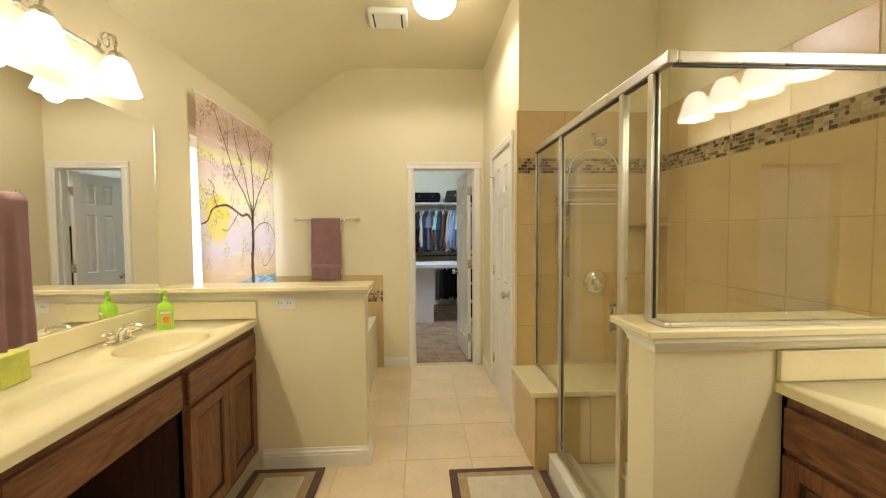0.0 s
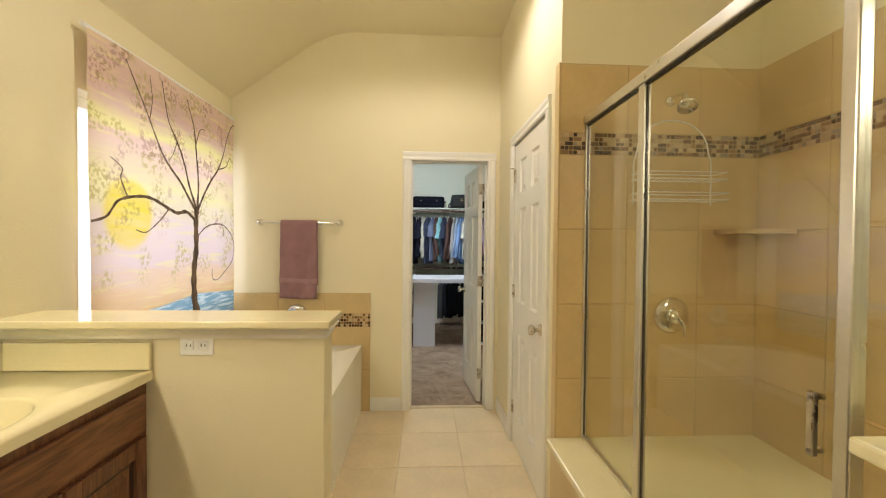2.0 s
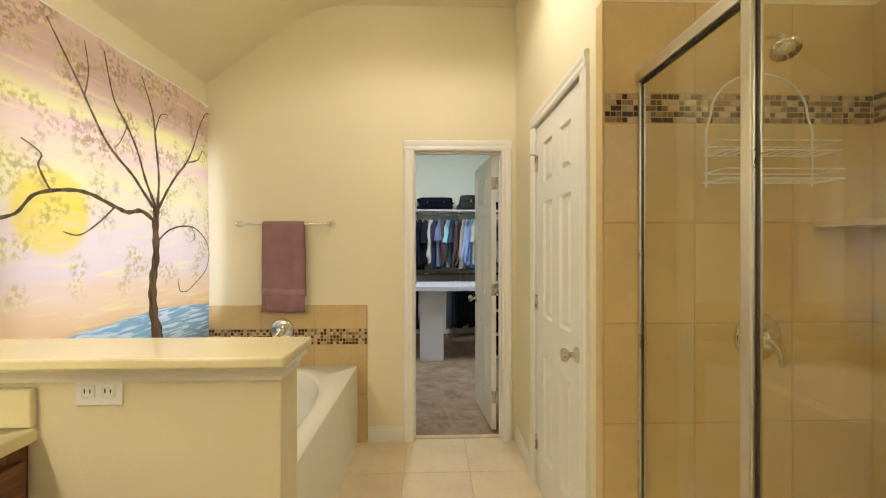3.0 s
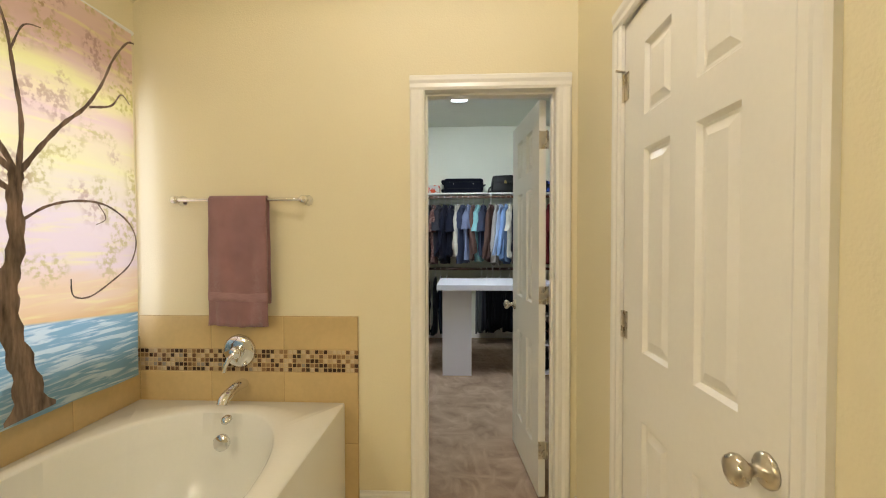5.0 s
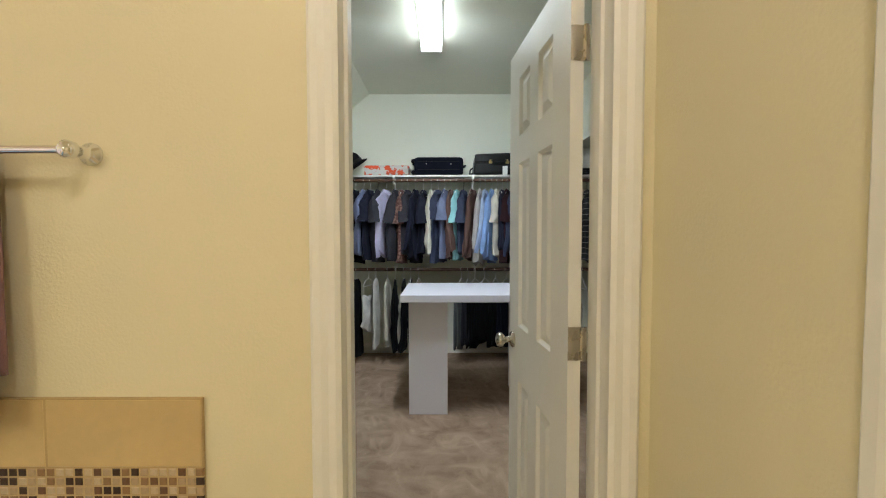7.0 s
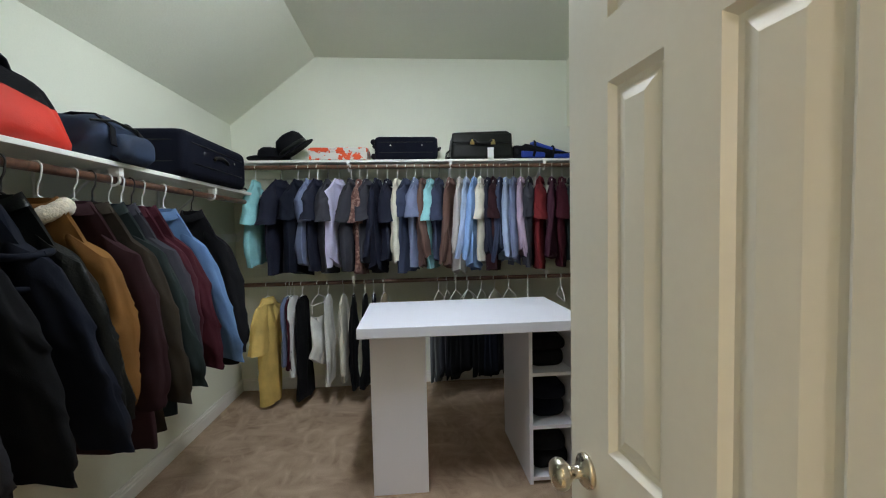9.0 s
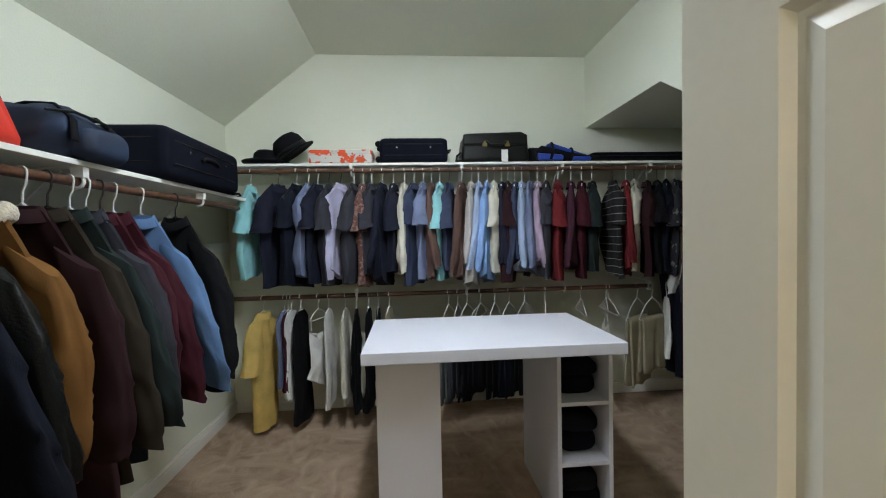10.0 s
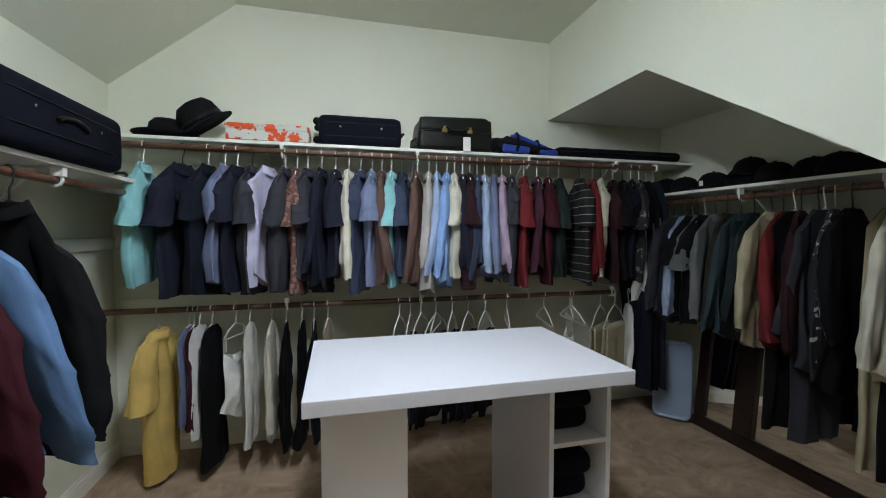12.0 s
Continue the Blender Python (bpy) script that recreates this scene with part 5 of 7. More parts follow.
part("pump", tube(lathe(bmesh.new(), [(0.0, 0.14), (0.015, 0.14), (0.015, 0.155), (0.006, 0.158), (0.006, 0.175), (0.012, 0.177), (0.012, 0.187), (0.0, 0.189)], 16), [(0, 0, 0.182), (0.02, -0.025, 0.182), (0.024, -0.032, 0.174)], 0.005, 8), M_SOAP, soap, "", True)
lab = part("label", box(0.0335, 0.0350, -0.034, 0.034, 0.022, 0.096, bevel=0.0006), M_GREENBOX, soap, "yellow-green printed label")
part("fruit_print", lathe(bmesh.new(), [(0.0, 0.0012), (0.015, 0.001), (0.017, 0.0), (0.0, -0.0002)], 18, pose(0.0352, 0.004, 0.050, 90, 0, 90)), M_SOAPL, lab, "orange fruit picture")
part("print_band", boxes((0.0345, 0.0354, -0.026, 0.026, 0.078, 0.088)), M_WHITE, lab, "white band of small print")
tbox = thing("tissue_box", "yellow-green card box on the counter", "box", pose(-1.40, 1.44, 0.90, 0, 0, 8))
part("carton", box(-0.055, 0.055, -0.06, 0.06, 0, 0.105, bevel=0.003), M_GREENBOX, tbox)
stand = thing("towel_stand", "chrome countertop towel stand", "towel stand", pose(-1.235, 1.30, 0.90))
part("foot", lathe(bmesh.new(), [(0.0, 0.012), (0.02, 0.012), (0.065, 0.006), (0.07, 0.0), (0.0, 0.0)], 28, pose(0, -0.24, 0)), M_CHROME, stand, "", True)
part("post", tube(bmesh.new(), [(0, -0.24, 0.01), (0, -0.24, 0.60), (0, -0.22, 0.61)], 0.007, 10), M_CHROME, stand, "", True)
bm = bmesh.new()
tube(bm, [(0, -0.24, 0.602), (0, 0.055, 0.60), (0, 0.065, 0.615), (0, 0.06, 0.64)], 0.006, 10)
tube(bm, [(0.0, -0.06 + 0.05 * math.cos(a), 0.67 + 0.05 * math.sin(a)) for a in (2 * math.pi * k / 20 for k in range(21))], 0.005, 8)
part("hook_arm", bm, M_CHROME, stand, "", True)
htow = thing("hand_towel", "mauve terry hand towel on the countertop stand", "towel", pose(-1.235, 1.29, 1.502, 0, 0, 90))
part("terry", towel_mesh(0.13, 0.44, 0.42, 0.022, 0.010, 9, 0.012), M_TOWEL, htow, "", True)


def bath_mat(label, x0, x1, y0, y1):
    root = thing("bath_mat", label, "bath mat", pose((x0 + x1) / 2, (y0 + y1) / 2, 0.004))
    w, h = (x1 - x0) / 2, (y1 - y0) / 2
    part("border", box(-w, w, -h, h, 0, 0.012, bevel=0.005), M_MATD, root, "dark brown border")
    part("band", box(-w + 0.045, w - 0.045, -h + 0.045, h - 0.045, 0.008, 0.0155, bevel=0.003), M_MATT, root, "tan band")
    part("centre", box(-w + 0.095, w - 0.095, -h + 0.095, h - 0.095, 0.012, 0.019, bevel=0.003), M_MATW, root, "cream centre")
    return root


bath_mat("brown-bordered cream bath mat before the shower", 0.165, 0.725, 1.52, 2.35)
bath_mat("brown-bordered cream bath mat before the vanity", -0.97, -0.56, 1.60, 2.425)

# ---- closet: shelves and rods ----
ORIGIN.y = 0.12
CBL, YEL = CB - ORIGIN.y, YE2 - ORIGIN.y


def closet_shelf(name, label, x0, x1, y0, y1, z):
    root = thing(name, label, "shelf")
    part("board", box(x0, x1, y0, y1, z - 0.019, z, bevel=0.002), M_SHELF, root)
    return root


def bracket(root, wall, out, z, reach, drop):
    """White steel shelf bracket with a rod hook."""
    w, o = Vector(wall), Vector(out)
    side = Vector((o.y, o.x, 0)).normalized() * 0.010
    bm = bmesh.new()

    def strip(a, b):
        tube(bm, [a, b], 0.006, 6)
    strip(w + Vector((0, 0, z - 0.022)) + o * 0.004, w + Vector((0, 0, z - 0.022)) + o * reach)
    strip(w + Vector((0, 0, z - 0.022)) + o * 0.006, w + Vector((0, 0, z - drop)) + o * 0.006)
    strip(w + Vector((0, 0, z - drop + 0.01)) + o * 0.008, w + Vector((0, 0, z - 0.03)) + o * (reach - 0.08))
    c = w + o * (reach - 0.03) + Vector((0, 0, z - 0.066))
    bm2 = [c + o * 0.024 * math.cos(a) + Vector((0, 0, 0.024 * math.sin(a))) for a in (radians(q) for q in range(150, 391, 24))]
    tube(bm, bm2, 0.006, 6)
    bm_box(bm, *(sorted((c.x - side.x * 1.2 - o.x * 0.006 - 0.002, c.x + side.x * 1.2 + o.x * 0.03 + 0.002))), *(sorted((c.y - side.y * 1.2 - o.y * 0.006 - 0.002, c.y + side.y * 1.2 + o.y * 0.03 + 0.002))), c.z + 0.012, c.z + 0.046)
    part("bracket", bm, M_WHITE, root, "white steel bracket")


ZB, ZL, ZR = 1.935, 1.668, 1.685
RB_Y, RB_Z, RL_Y, RL_Z = 7.435, 1.878, 7.43, 0.967
LR_X, LR_Z, RR_X, RR_Z = -1.028, 1.60, 2.345, 1.615
back_shelf = closet_shelf("closet_shelf", "long white shelf on the closet back wall", CL + 0.002, CRA - 0.002, 7.44, CBL - 0.002, ZB)
left_shelf = closet_shelf("closet_shelf", "long white shelf above the coats", CL + 0.002, -0.985, YEL + 0.6, CBL - 0.002, ZL)
right_shelf = closet_shelf("closet_shelf", "white alcove shelf full of caps", 2.30, CRA - 0.002, 5.9, CBL - 0.002, ZR)
for x in (-0.31, 0.50, 1.27, 1.97):
    bracket(back_shelf, (x, CBL, 0), (0, -1, 0), ZB, 0.36, 0.26)
for y in (5.25, 5.88, 6.70):
    bracket(left_shelf, (CL, y, 0), (1, 0, 0), ZL, 0.335, 0.26)
for y in (6.1, 6.78):
    bracket(right_shelf, (CRA, y, 0), (-1, 0, 0), ZR, 0.345, 0.26)


def rod(label, a, b, r=0.0165):
    root = thing("closet_rod", label, "closet rod")
    part("pole", tube(bmesh.new(), [a, b], r, 16), M_ROD, root, "", True)
    d = (Vector(b) - Vector(a)).normalized()
    for p in (Vector(a), Vector(b)):
        q = p + d * 0.006 if p == Vector(a) else p - d * 0.006
        part("end_socket", tube(bmesh.new(), [p, q], 0.032, 16), M_WHITE, root, "white plastic socket")
    return root


rod("dark brown wooden rod under the back shelf", (CL + 0.003, RB_Y, RB_Z), (2.30, RB_Y, RB_Z))
low = rod("dark brown lower rod along the back wall", (CL + 0.003, RL_Y, RL_Z), (1.96, RL_Y, RL_Z))
rod("dark brown wooden rod above the coats", (LR_X, YEL + 0.62, LR_Z), (LR_X, 7.40, LR_Z))
rod("dark brown wooden rod in the alcove", (RR_X, 5.92, RR_Z), (RR_X, CBL - 0.02, RR_Z))
for x in (-0.29, 0.52, 1.27, 1.93):
    bm = bmesh.new()
    tube(bm, [(x, CBL - 0.004, RL_Z + 0.05), (x, CBL - 0.02, RL_Z + 0.05), (x, RL_Y + 0.02, RL_Z + 0.045), (x, RL_Y - 0.022, RL_Z + 0.02), (x, RL_Y - 0.022, RL_Z - 0.02), (x, RL_Y, RL_Z - 0.026)], 0.0065, 8)
    bm_box(bm, x - 0.014, x + 0.014, RL_Y - 0.03, RL_Y - 0.012, RL_Z + 0.018, RL_Z + 0.05)
    part("bracket", bm, M_WHITE, low, "white steel bracket")
setting("trim_cleat", boxes((CL + 0.001, CL + 0.019, YEL + 0.02, CBL - 0.002, 1.30, 1.37), bevel=0.003), M_SHELF, "white painted wall cleat", "trim")
bm = bmesh.new()
loft(bm, [[Vector((x, y, z)) for x, z in ((CL + 0.02, 1.30), (-1.08, 1.50), (-1.08, 1.57), (CL + 0.02, 1.37))] for y in (CBL - 0.018, CBL - 0.001)])
setting("trim_brace", bm, M_SHELF, "white slanting wall brace", "trim")
setting("trim_cleat_back", boxes((CL + 0.02, CRA - 0.002, CBL - 0.019, CBL - 0.001, ZB - 0.11, ZB - 0.021), (CL + 0.02, 1.96, CBL - 0.019, CBL - 0.001, RL_Z + 0.02, RL_Z + 0.10), bevel=0.003), M_CWALL, "off-white painted wall cleats", "trim")

# ---- closet: garments ----
CLOTHS = {
    "aqua": (0.26, 0.54, 0.56), "navy": (0.014, 0.016, 0.029), "ink": (0.007, 0.009, 0.017), "steel": (0.17, 0.20, 0.31), "charcoal": (0.036, 0.036, 0.045),
    "lilac": (0.50, 0.48, 0.64), "slate": (0.042, 0.052, 0.090), "ivory": (0.60, 0.57, 0.47), "sky": (0.24, 0.38, 0.66), "paleblue": (0.34, 0.42, 0.58),
    "brown": (0.12, 0.07, 0.058), "maroon": (0.026, 0.009, 0.011), "red": (0.15, 0.018, 0.022), "plum": (0.060, 0.020, 0.034), "pink": (0.42, 0.32, 0.42),
    "pine": (0.016, 0.023, 0.022), "black": (0.005, 0.005, 0.006), "grey": (0.13, 0.137, 0.137), "yellow": (0.64, 0.45, 0.14), "white": (0.78, 0.77, 0.73), "oat": (0.46, 0.43, 0.40),
    "denim": (0.11, 0.195, 0.35), "tan": (0.18, 0.082, 0.022), "olive": (0.028, 0.021, 0.014), "wine": (0.046, 0.008, 0.014), "khaki": (0.42, 0.37, 0.25), "teal": (0.03, 0.05, 0.058),
}
M_CL = {k: mat("cloth_" + k, c, 0.9, var=0.25, scale=7, bump=0.3, bscale=420, spec=0.2, wrinkle=1.0) for k, c in CLOTHS.items()}
M_HANGW = mat("white_hanger_plastic", (0.78, 0.78, 0.76), 0.35)
M_HANGB = mat("black_hanger_plastic", (0.02, 0.02, 0.02), 0.4)
WORDS = {"aqua": "pale aqua", "oat": "pale oatmeal", "ink": "dark navy", "steel": "steel blue", "sky": "sky blue", "paleblue": "pale blue", "pine": "dark green", "wine": "burgundy", "slate": "slate blue"}


def hanger_mesh(hw, shoulder=0.12):
    bm = bmesh.new()
    r = 0.0205
    hook = [(r * math.cos(radians(a)), 0, r * math.sin(radians(a))) for a in range(-20, 201, 20)]
    tube(bm, hook[::-1], 0.0032, 6)
    tube(bm, [(r * 0.94, 0, -0.007), (0.014, 0, -0.035), (0.002, 0, -0.055), (0, 0, -0.09)], 0.0032, 6)
    e, k = -0.112 - shoulder * max(0.0, 0.9 - 0.055 / hw) ** 1.15, -0.108 - shoulder * max(0.0, 0.5 - 0.055 / hw) ** 1.15
    tube(bm, [(-hw * 0.9, 0, e), (-hw * 0.5, 0, k), (0, 0, -0.09), (hw * 0.5, 0, k), (hw * 0.9, 0, e), (hw * 0.8, 0, e - 0.01), (-hw * 0.8, 0, e - 0.01), (-hw * 0.9, 0, e)], 0.0042, 6)
    return bm


def body_mesh(L, hw, th, rng, flare=0.0, neck=0.055, shoulder=0.07, folds=1.0, waist=0.0, hang=0.0, tail=0.0):
    """Front and back of a hung garment: shoulders along x, thickness along y, hem at -L."""
    seg, rows = 52, 28
    ph = [rng.uniform(0, 6.28) for _ in range(6)]
    rings = []
    for j in range(rows + 1):
        v = (j / rows) ** 1.15
        ring = []
        for k in range(seg):
            t = 2 * math.pi * k / seg
            c, s = math.cos(t), math.sin(t)
            w = hw * (1 - waist * math.sin(v * math.pi)) * (0.97 + flare * v)
            px = w * math.copysign(abs(c) ** 0.62, c)
            a = abs(px) / hw
            zt = -0.098 - shoulder * max(0.0, a - neck / hw) ** 1.15
            z = zt * (1 - v) - L * v
            d = th * (0.22 + 0.78 * min(1.0, v * 3.2)) * (1 - 0.30 * a) * (1 + 0.22 * math.sin(v * 5 + ph[3]))
            fold = folds * (th * 0.36 + 0.004) * min(1, v * 2.2) * (math.sin(px * 38 + ph[0] + 1.5 * v) + 0.7 * math.sin(px * 71 + ph[1] - 2 * v) + 0.5 * math.sin(v * 9 + px * 15 + ph[2]))
            y = d * math.copysign(abs(s) ** 0.8, s) + fold * (0.6 + 0.4 * s) + 0.010 * math.sin(v * 4 + ph[3]) * v
            y += s * 0.013 * folds * min(1.0, v * 3) * (1 - abs(math.sin(px * 13 + ph[1] + 1.3 * math.sin(v * 3 + ph[4])))) ** 4
            y += s * 0.006 * folds * (1 - abs(math.sin(v * 8 + px * 9 * math.copysign(1, s) + ph[3]))) ** 5
            z += 0.008 * math.sin(px * 30 + ph[4]) * v + hang * v * px + tail * v ** 6 * (px / hw) ** 2 - 0.012 * math.sin(v * 26 + ph[2]) * v * (1 - v) * abs(s)
            ring.append(Vector((px + 0.006 * math.sin(v * 11 + ph[5]) * v, y, z)))
        rings.append(ring)
    return loft(bmesh.new(), rings)


def sleeve_mesh(side, hw, length, r0, r1, rng, splay, shoulder=0.15):
    """A flat hanging sleeve with long soft creases and a cuff."""
    rows, seg = 30, 24
    ph = [rng.uniform(0, 6.28) for _ in range(5)]
    bend = rng.uniform(-0.02, 0.05)
    tilt = rng.uniform(-0.07, 0.07) if length > 0.4 else rng.uniform(-0.02, 0.02)
    rings = []
    for j in range(rows + 1):
        v = j / rows
        r = r0 + (r1 - r0) * v
        if length > 0.4:
            r *= 1.0 + 0.14 * max(0.0, 1 - abs(v - 0.82) / 0.12) - 0.10 * (v > 0.91)
        cx = hw * (0.84 if length > 0.4 else 0.76) + splay * (1 - (1 - v) ** 2) + bend * v * v
        cz = -0.098 - shoulder * max(0.0, 0.84 - 0.055 / hw) ** 1.15 - length * v
        rr = []
        for k in range(seg):
            t = 2 * math.pi * k / seg
            wob = 1 + 0.07 * math.sin(4 * t + ph[1] + v * 4) + 0.05 * math.sin(7 * t - v * 5 + ph[0]) + 0.035 * math.sin(v * 17 + ph[3] + 2 * t) * (length > 0.4) + 0.16 * (1 - abs(math.sin(v * (9 if length > 0.4 else 4) + 1.4 * math.sin(t + ph[2]) + ph[4]))) ** 4 + 0.12 * (1 - abs(math.sin(2.5 * t + ph[0] + 2 * v))) ** 4
            taper = 0.35 + 0.65 * min(1, v * 4) ** 0.7
            x = r * math.copysign(abs(math.cos(t)) ** 0.85, math.cos(t)) * wob * (0.75 + 0.25 * taper)
            y = r * (0.50 if length > 0.4 else 0.70) * math.sin(t) * wob * taper + 0.006 * math.sin(3.0 * x / r + ph[4] + 3 * v) * v
            z = -0.62 * x * max(0.0, 1 - 1.2 * v) + 0.006 * math.sin(t * 2 + ph[2]) - (0.25 if length > 0.4 else 0.15) * x * v
            rr.append(Vector((side * (cx + x), y + tilt * v * v, cz + z)))
        rings.append(rr)
    return loft(bmesh.new(), rings)


def collar_mesh(rng):
    bm = bmesh.new()
    rings = []
    ph = rng.uniform(0, 6.28)
    for j, (s, z) in enumerate(((1.0, -0.122), (1.03, -0.098), (1.22, -0.094), (1.62, -0.136))):
        rings.append([Vector((0.052 * s * math.cos(t), 0.024 * s * math.sin(t), z - 0.022 * abs(math.sin(t)) + 0.006 * math.sin(2 * t + ph))) for t in (2 * math.pi * k / 20 for k in range(20))])
    return loft(bm, rings, True, False)


def placket_mesh(L, th, shoulder):
    """Buttoned front strip with its row of buttons."""
    bm = bmesh.new()
    n = 14
    loft(bm, [[Vector((x, -(th * (0.22 + 0.78 * min(1.0, v * 4)) + 0.0045 + dy), -0.115 - (L - 0.12) * v)) for x, dy in ((-0.015, 0), (0.015, 0), (0.015, 0.0025), (-0.015, 0.0025))] for v in (k / n for k in range(n + 1))])
    for k in range(6):
        v = 0.08 + 0.15 * k
        lathe(bm, [(0.0, 0.002), (0.0045, 0.0015), (0.005, 0.0), (0.0, 0.0)], 8, pose(0, -(th * (0.22 + 0.78 * min(1.0, v * 4)) + 0.0068), -0.115 - (L - 0.12) * v, 90))
    return bm


def garment(name, label, category, at, colour, L, seed, hw=0.21, th=0.028, sleeve=0.0, r0=0.075, r1=0.065, collar=True, hanger="white", group="", splay=0.02, folds=1.0, flare=0.0, waist=0.0, shoulder=0.15, material=None, hang=0.0, tail=0.0):
    rng = random.Random(seed)
    m = material or M_CL[colour]
    root = thing(name, label, category, at, group)
    part("body", body_mesh(L, hw, th, rng, flare, 0.055, shoulder, folds, waist, hang, tail), m, root, "", True)
    if sleeve:
        for s in (-1, 1):
            part("sleeve", sleeve_mesh(s, hw, sleeve, r0, r1, rng, splay, shoulder), m, root, "", True)
    if tail:
        part("placket", placket_mesh(L, th, shoulder), m, root, "", True)
    if collar:
        part("collar", collar_mesh(rng), m, root, "", True)
    part("hanger", hanger_mesh(hw * 0.8, shoulder * 1.12), M_HANGW if hanger == "white" else M_HANGB, root, hanger + " plastic hanger", True)
    return root


def stripes(name, base, line, pitch):
    """Cloth with thin woven stripes across."""
    m, nt, n, l, b = nodes_of(name)
    tc, w, r = n.new("ShaderNodeTexCoord"), n.new("ShaderNodeTexWave"), n.new("ShaderNodeValToRGB")
    w.wave_type, w.bands_direction = "BANDS", "Z"
    w.inputs["Scale"].default_value, w.inputs["Distortion"].default_value = 0.314 / pitch, 0.4
    l.new(tc.outputs["Object"], w.inputs["Vector"])
    l.new(w.outputs["Fac"], r.inputs[0])
    e = r.color_ramp.elements
    e[0].position, e[0].color, e[1].position, e[1].color = 0.962, (*base, 1), 0.985, (*line, 1)
    l.new(r.outputs[0], b.inputs["Base Color"])
    b.inputs["Roughness"].default_value = 0.85
    return m


def blotch(name, base, mark, scale, lo=0.56):
    """Printed cloth with scattered pale marks."""
    m, nt, n, l, b = nodes_of(name)
    tc, w, r = n.new("ShaderNodeTexCoord"), n.new("ShaderNodeTexNoise"), n.new("ShaderNodeValToRGB")
    w.inputs["Scale"].default_value, w.inputs["Detail"].default_value = scale, 3
    l.new(tc.outputs["Object"], w.inputs["Vector"])
    l.new(w.outputs[0], r.inputs[0])
    e = r.color_ramp.elements
    e[0].position, e[0].color, e[1].position, e[1].color = lo, (*base, 1), lo + 0.03, (*mark, 1)
    l.new(r.outputs[0], b.inputs["Base Color"])
    b.inputs["Roughness"].default_value = 0.8
    return m


M_STRIPE = stripes("black_striped_jersey", (0.007, 0.007, 0.008), (0.24, 0.22, 0.20), 0.055)
M_PRINT = blotch("black_white_print", (0.012, 0.012, 0.014), (0.5, 0.5, 0.48), 28, 0.60)
M_FLORAL = blotch("dark_floral_print", (0.014, 0.014, 0.02), (0.22, 0.20, 0.18), 26, 0.60)
M_PEACH = blotch("brown_peach_print", (0.12, 0.05, 0.04), (0.26, 0.15, 0.12), 40, 0.50)

# upper back rod: place along x, colour, sleeve (0 short, 1 long), turn
UPPER = [(-1.02, "aqua", 0, -4), (-0.83, "navy", 0, 17), (-0.70, "ink", 0, 8), (-0.615, "steel", 0, 6), (-0.55, "navy", 0, 10), (-0.47, "charcoal", 0, 4), (-0.385, "lilac", 1, 16), (-0.29, "charcoal", 0, 6), (-0.225, "peach", 0, 2),
         (-0.165, "charcoal", 0, 10), (-0.085, "navy", 1, 8), (-0.005, "navy", 0, 4), (0.075, "ivory", 1, 6), (0.145, "slate", 0, 16), (0.215, "steel", 0, 6), (0.275, "brown", 1, 2), (0.335, "aqua", 0, 8), (0.405, "slate", 0, 12),
         (0.50, "brown", 1, 14), (0.575, "oat", 1, 4), (0.625, "paleblue", 1, 4), (0.695, "sky", 1, 12), (0.745, "ivory", 0, 4), (0.80, "navy", 1, 2), (0.85, "maroon", 0, 4), (0.90, "slate", 1, 6), (0.955, "paleblue", 1, 6),
         (1.015, "steel", 1, 10), (1.075, "pink", 1, 8), (1.14, "charcoal", 0, 4), (1.235, "red", 0, 10), (1.335, "plum", 1, 6), (1.42, "wine", 0, 8), (1.50, "pine", 0, 4), (1.665, "stripe", 0, 26), (1.77, "red", 1, 6),
         (1.835, "ivory", 0, 14), (1.935, "maroon", 0, 8), (2.02, "black", 0, 6), (2.09, "ink", 0, 10), (2.16, "floral", 0, 12)]
SPECIAL = {"peach": (M_PEACH, "brown and peach printed"), "stripe": (M_STRIPE, "black thin-striped"), "floral": (M_FLORAL, "dark floral printed"), "print": (M_PRINT, "black and white printed")}


def shirt(x, y, z, rz, colour, long, seed, L, group, flare=0.12, spread=0.0, white=0.8, **kw):
    m, word = SPECIAL.get(colour, (None, WORDS.get(colour, colour)))
    rng = random.Random(seed * 31 + 7)
    return garment("shirt", "%s %s-sleeved shirt on a hanger" % (word, "long" if long else "short"), "shirt", pose(x, y, z, 0, 0, rz), colour, L * rng.uniform(0.96, 1.03), seed,
                   hw=0.19 + rng.uniform(-0.015, 0.02), th=0.027 + rng.uniform(0, 0.012), sleeve=(0.56 if long else 0.25) * rng.uniform(0.9, 1.1), r0=0.066, r1=0.044 if long else 0.078,
                   hanger="white" if rng.random() < white else "black", group=group, splay=spread + (rng.uniform(0.0, 0.03) if long else 0.008), material=m, hang=rng.uniform(-0.16, 0.10), folds=rng.uniform(0.9, 1.5), flare=flare, tail=0.06 if long else 0.0, **kw)


for i, (x, c, lg, turn) in enumerate(UPPER):
    shirt(x, RB_Y, RB_Z, 76 if c == "stripe" else 90 - turn * 1.25 if x < 0.2 else 84 - 9 * x - 0.5 * turn, c, lg, 100 + i, 0.765 + 0.08 * ((i * 37) % 11) / 10, "shirts on the upper rod")

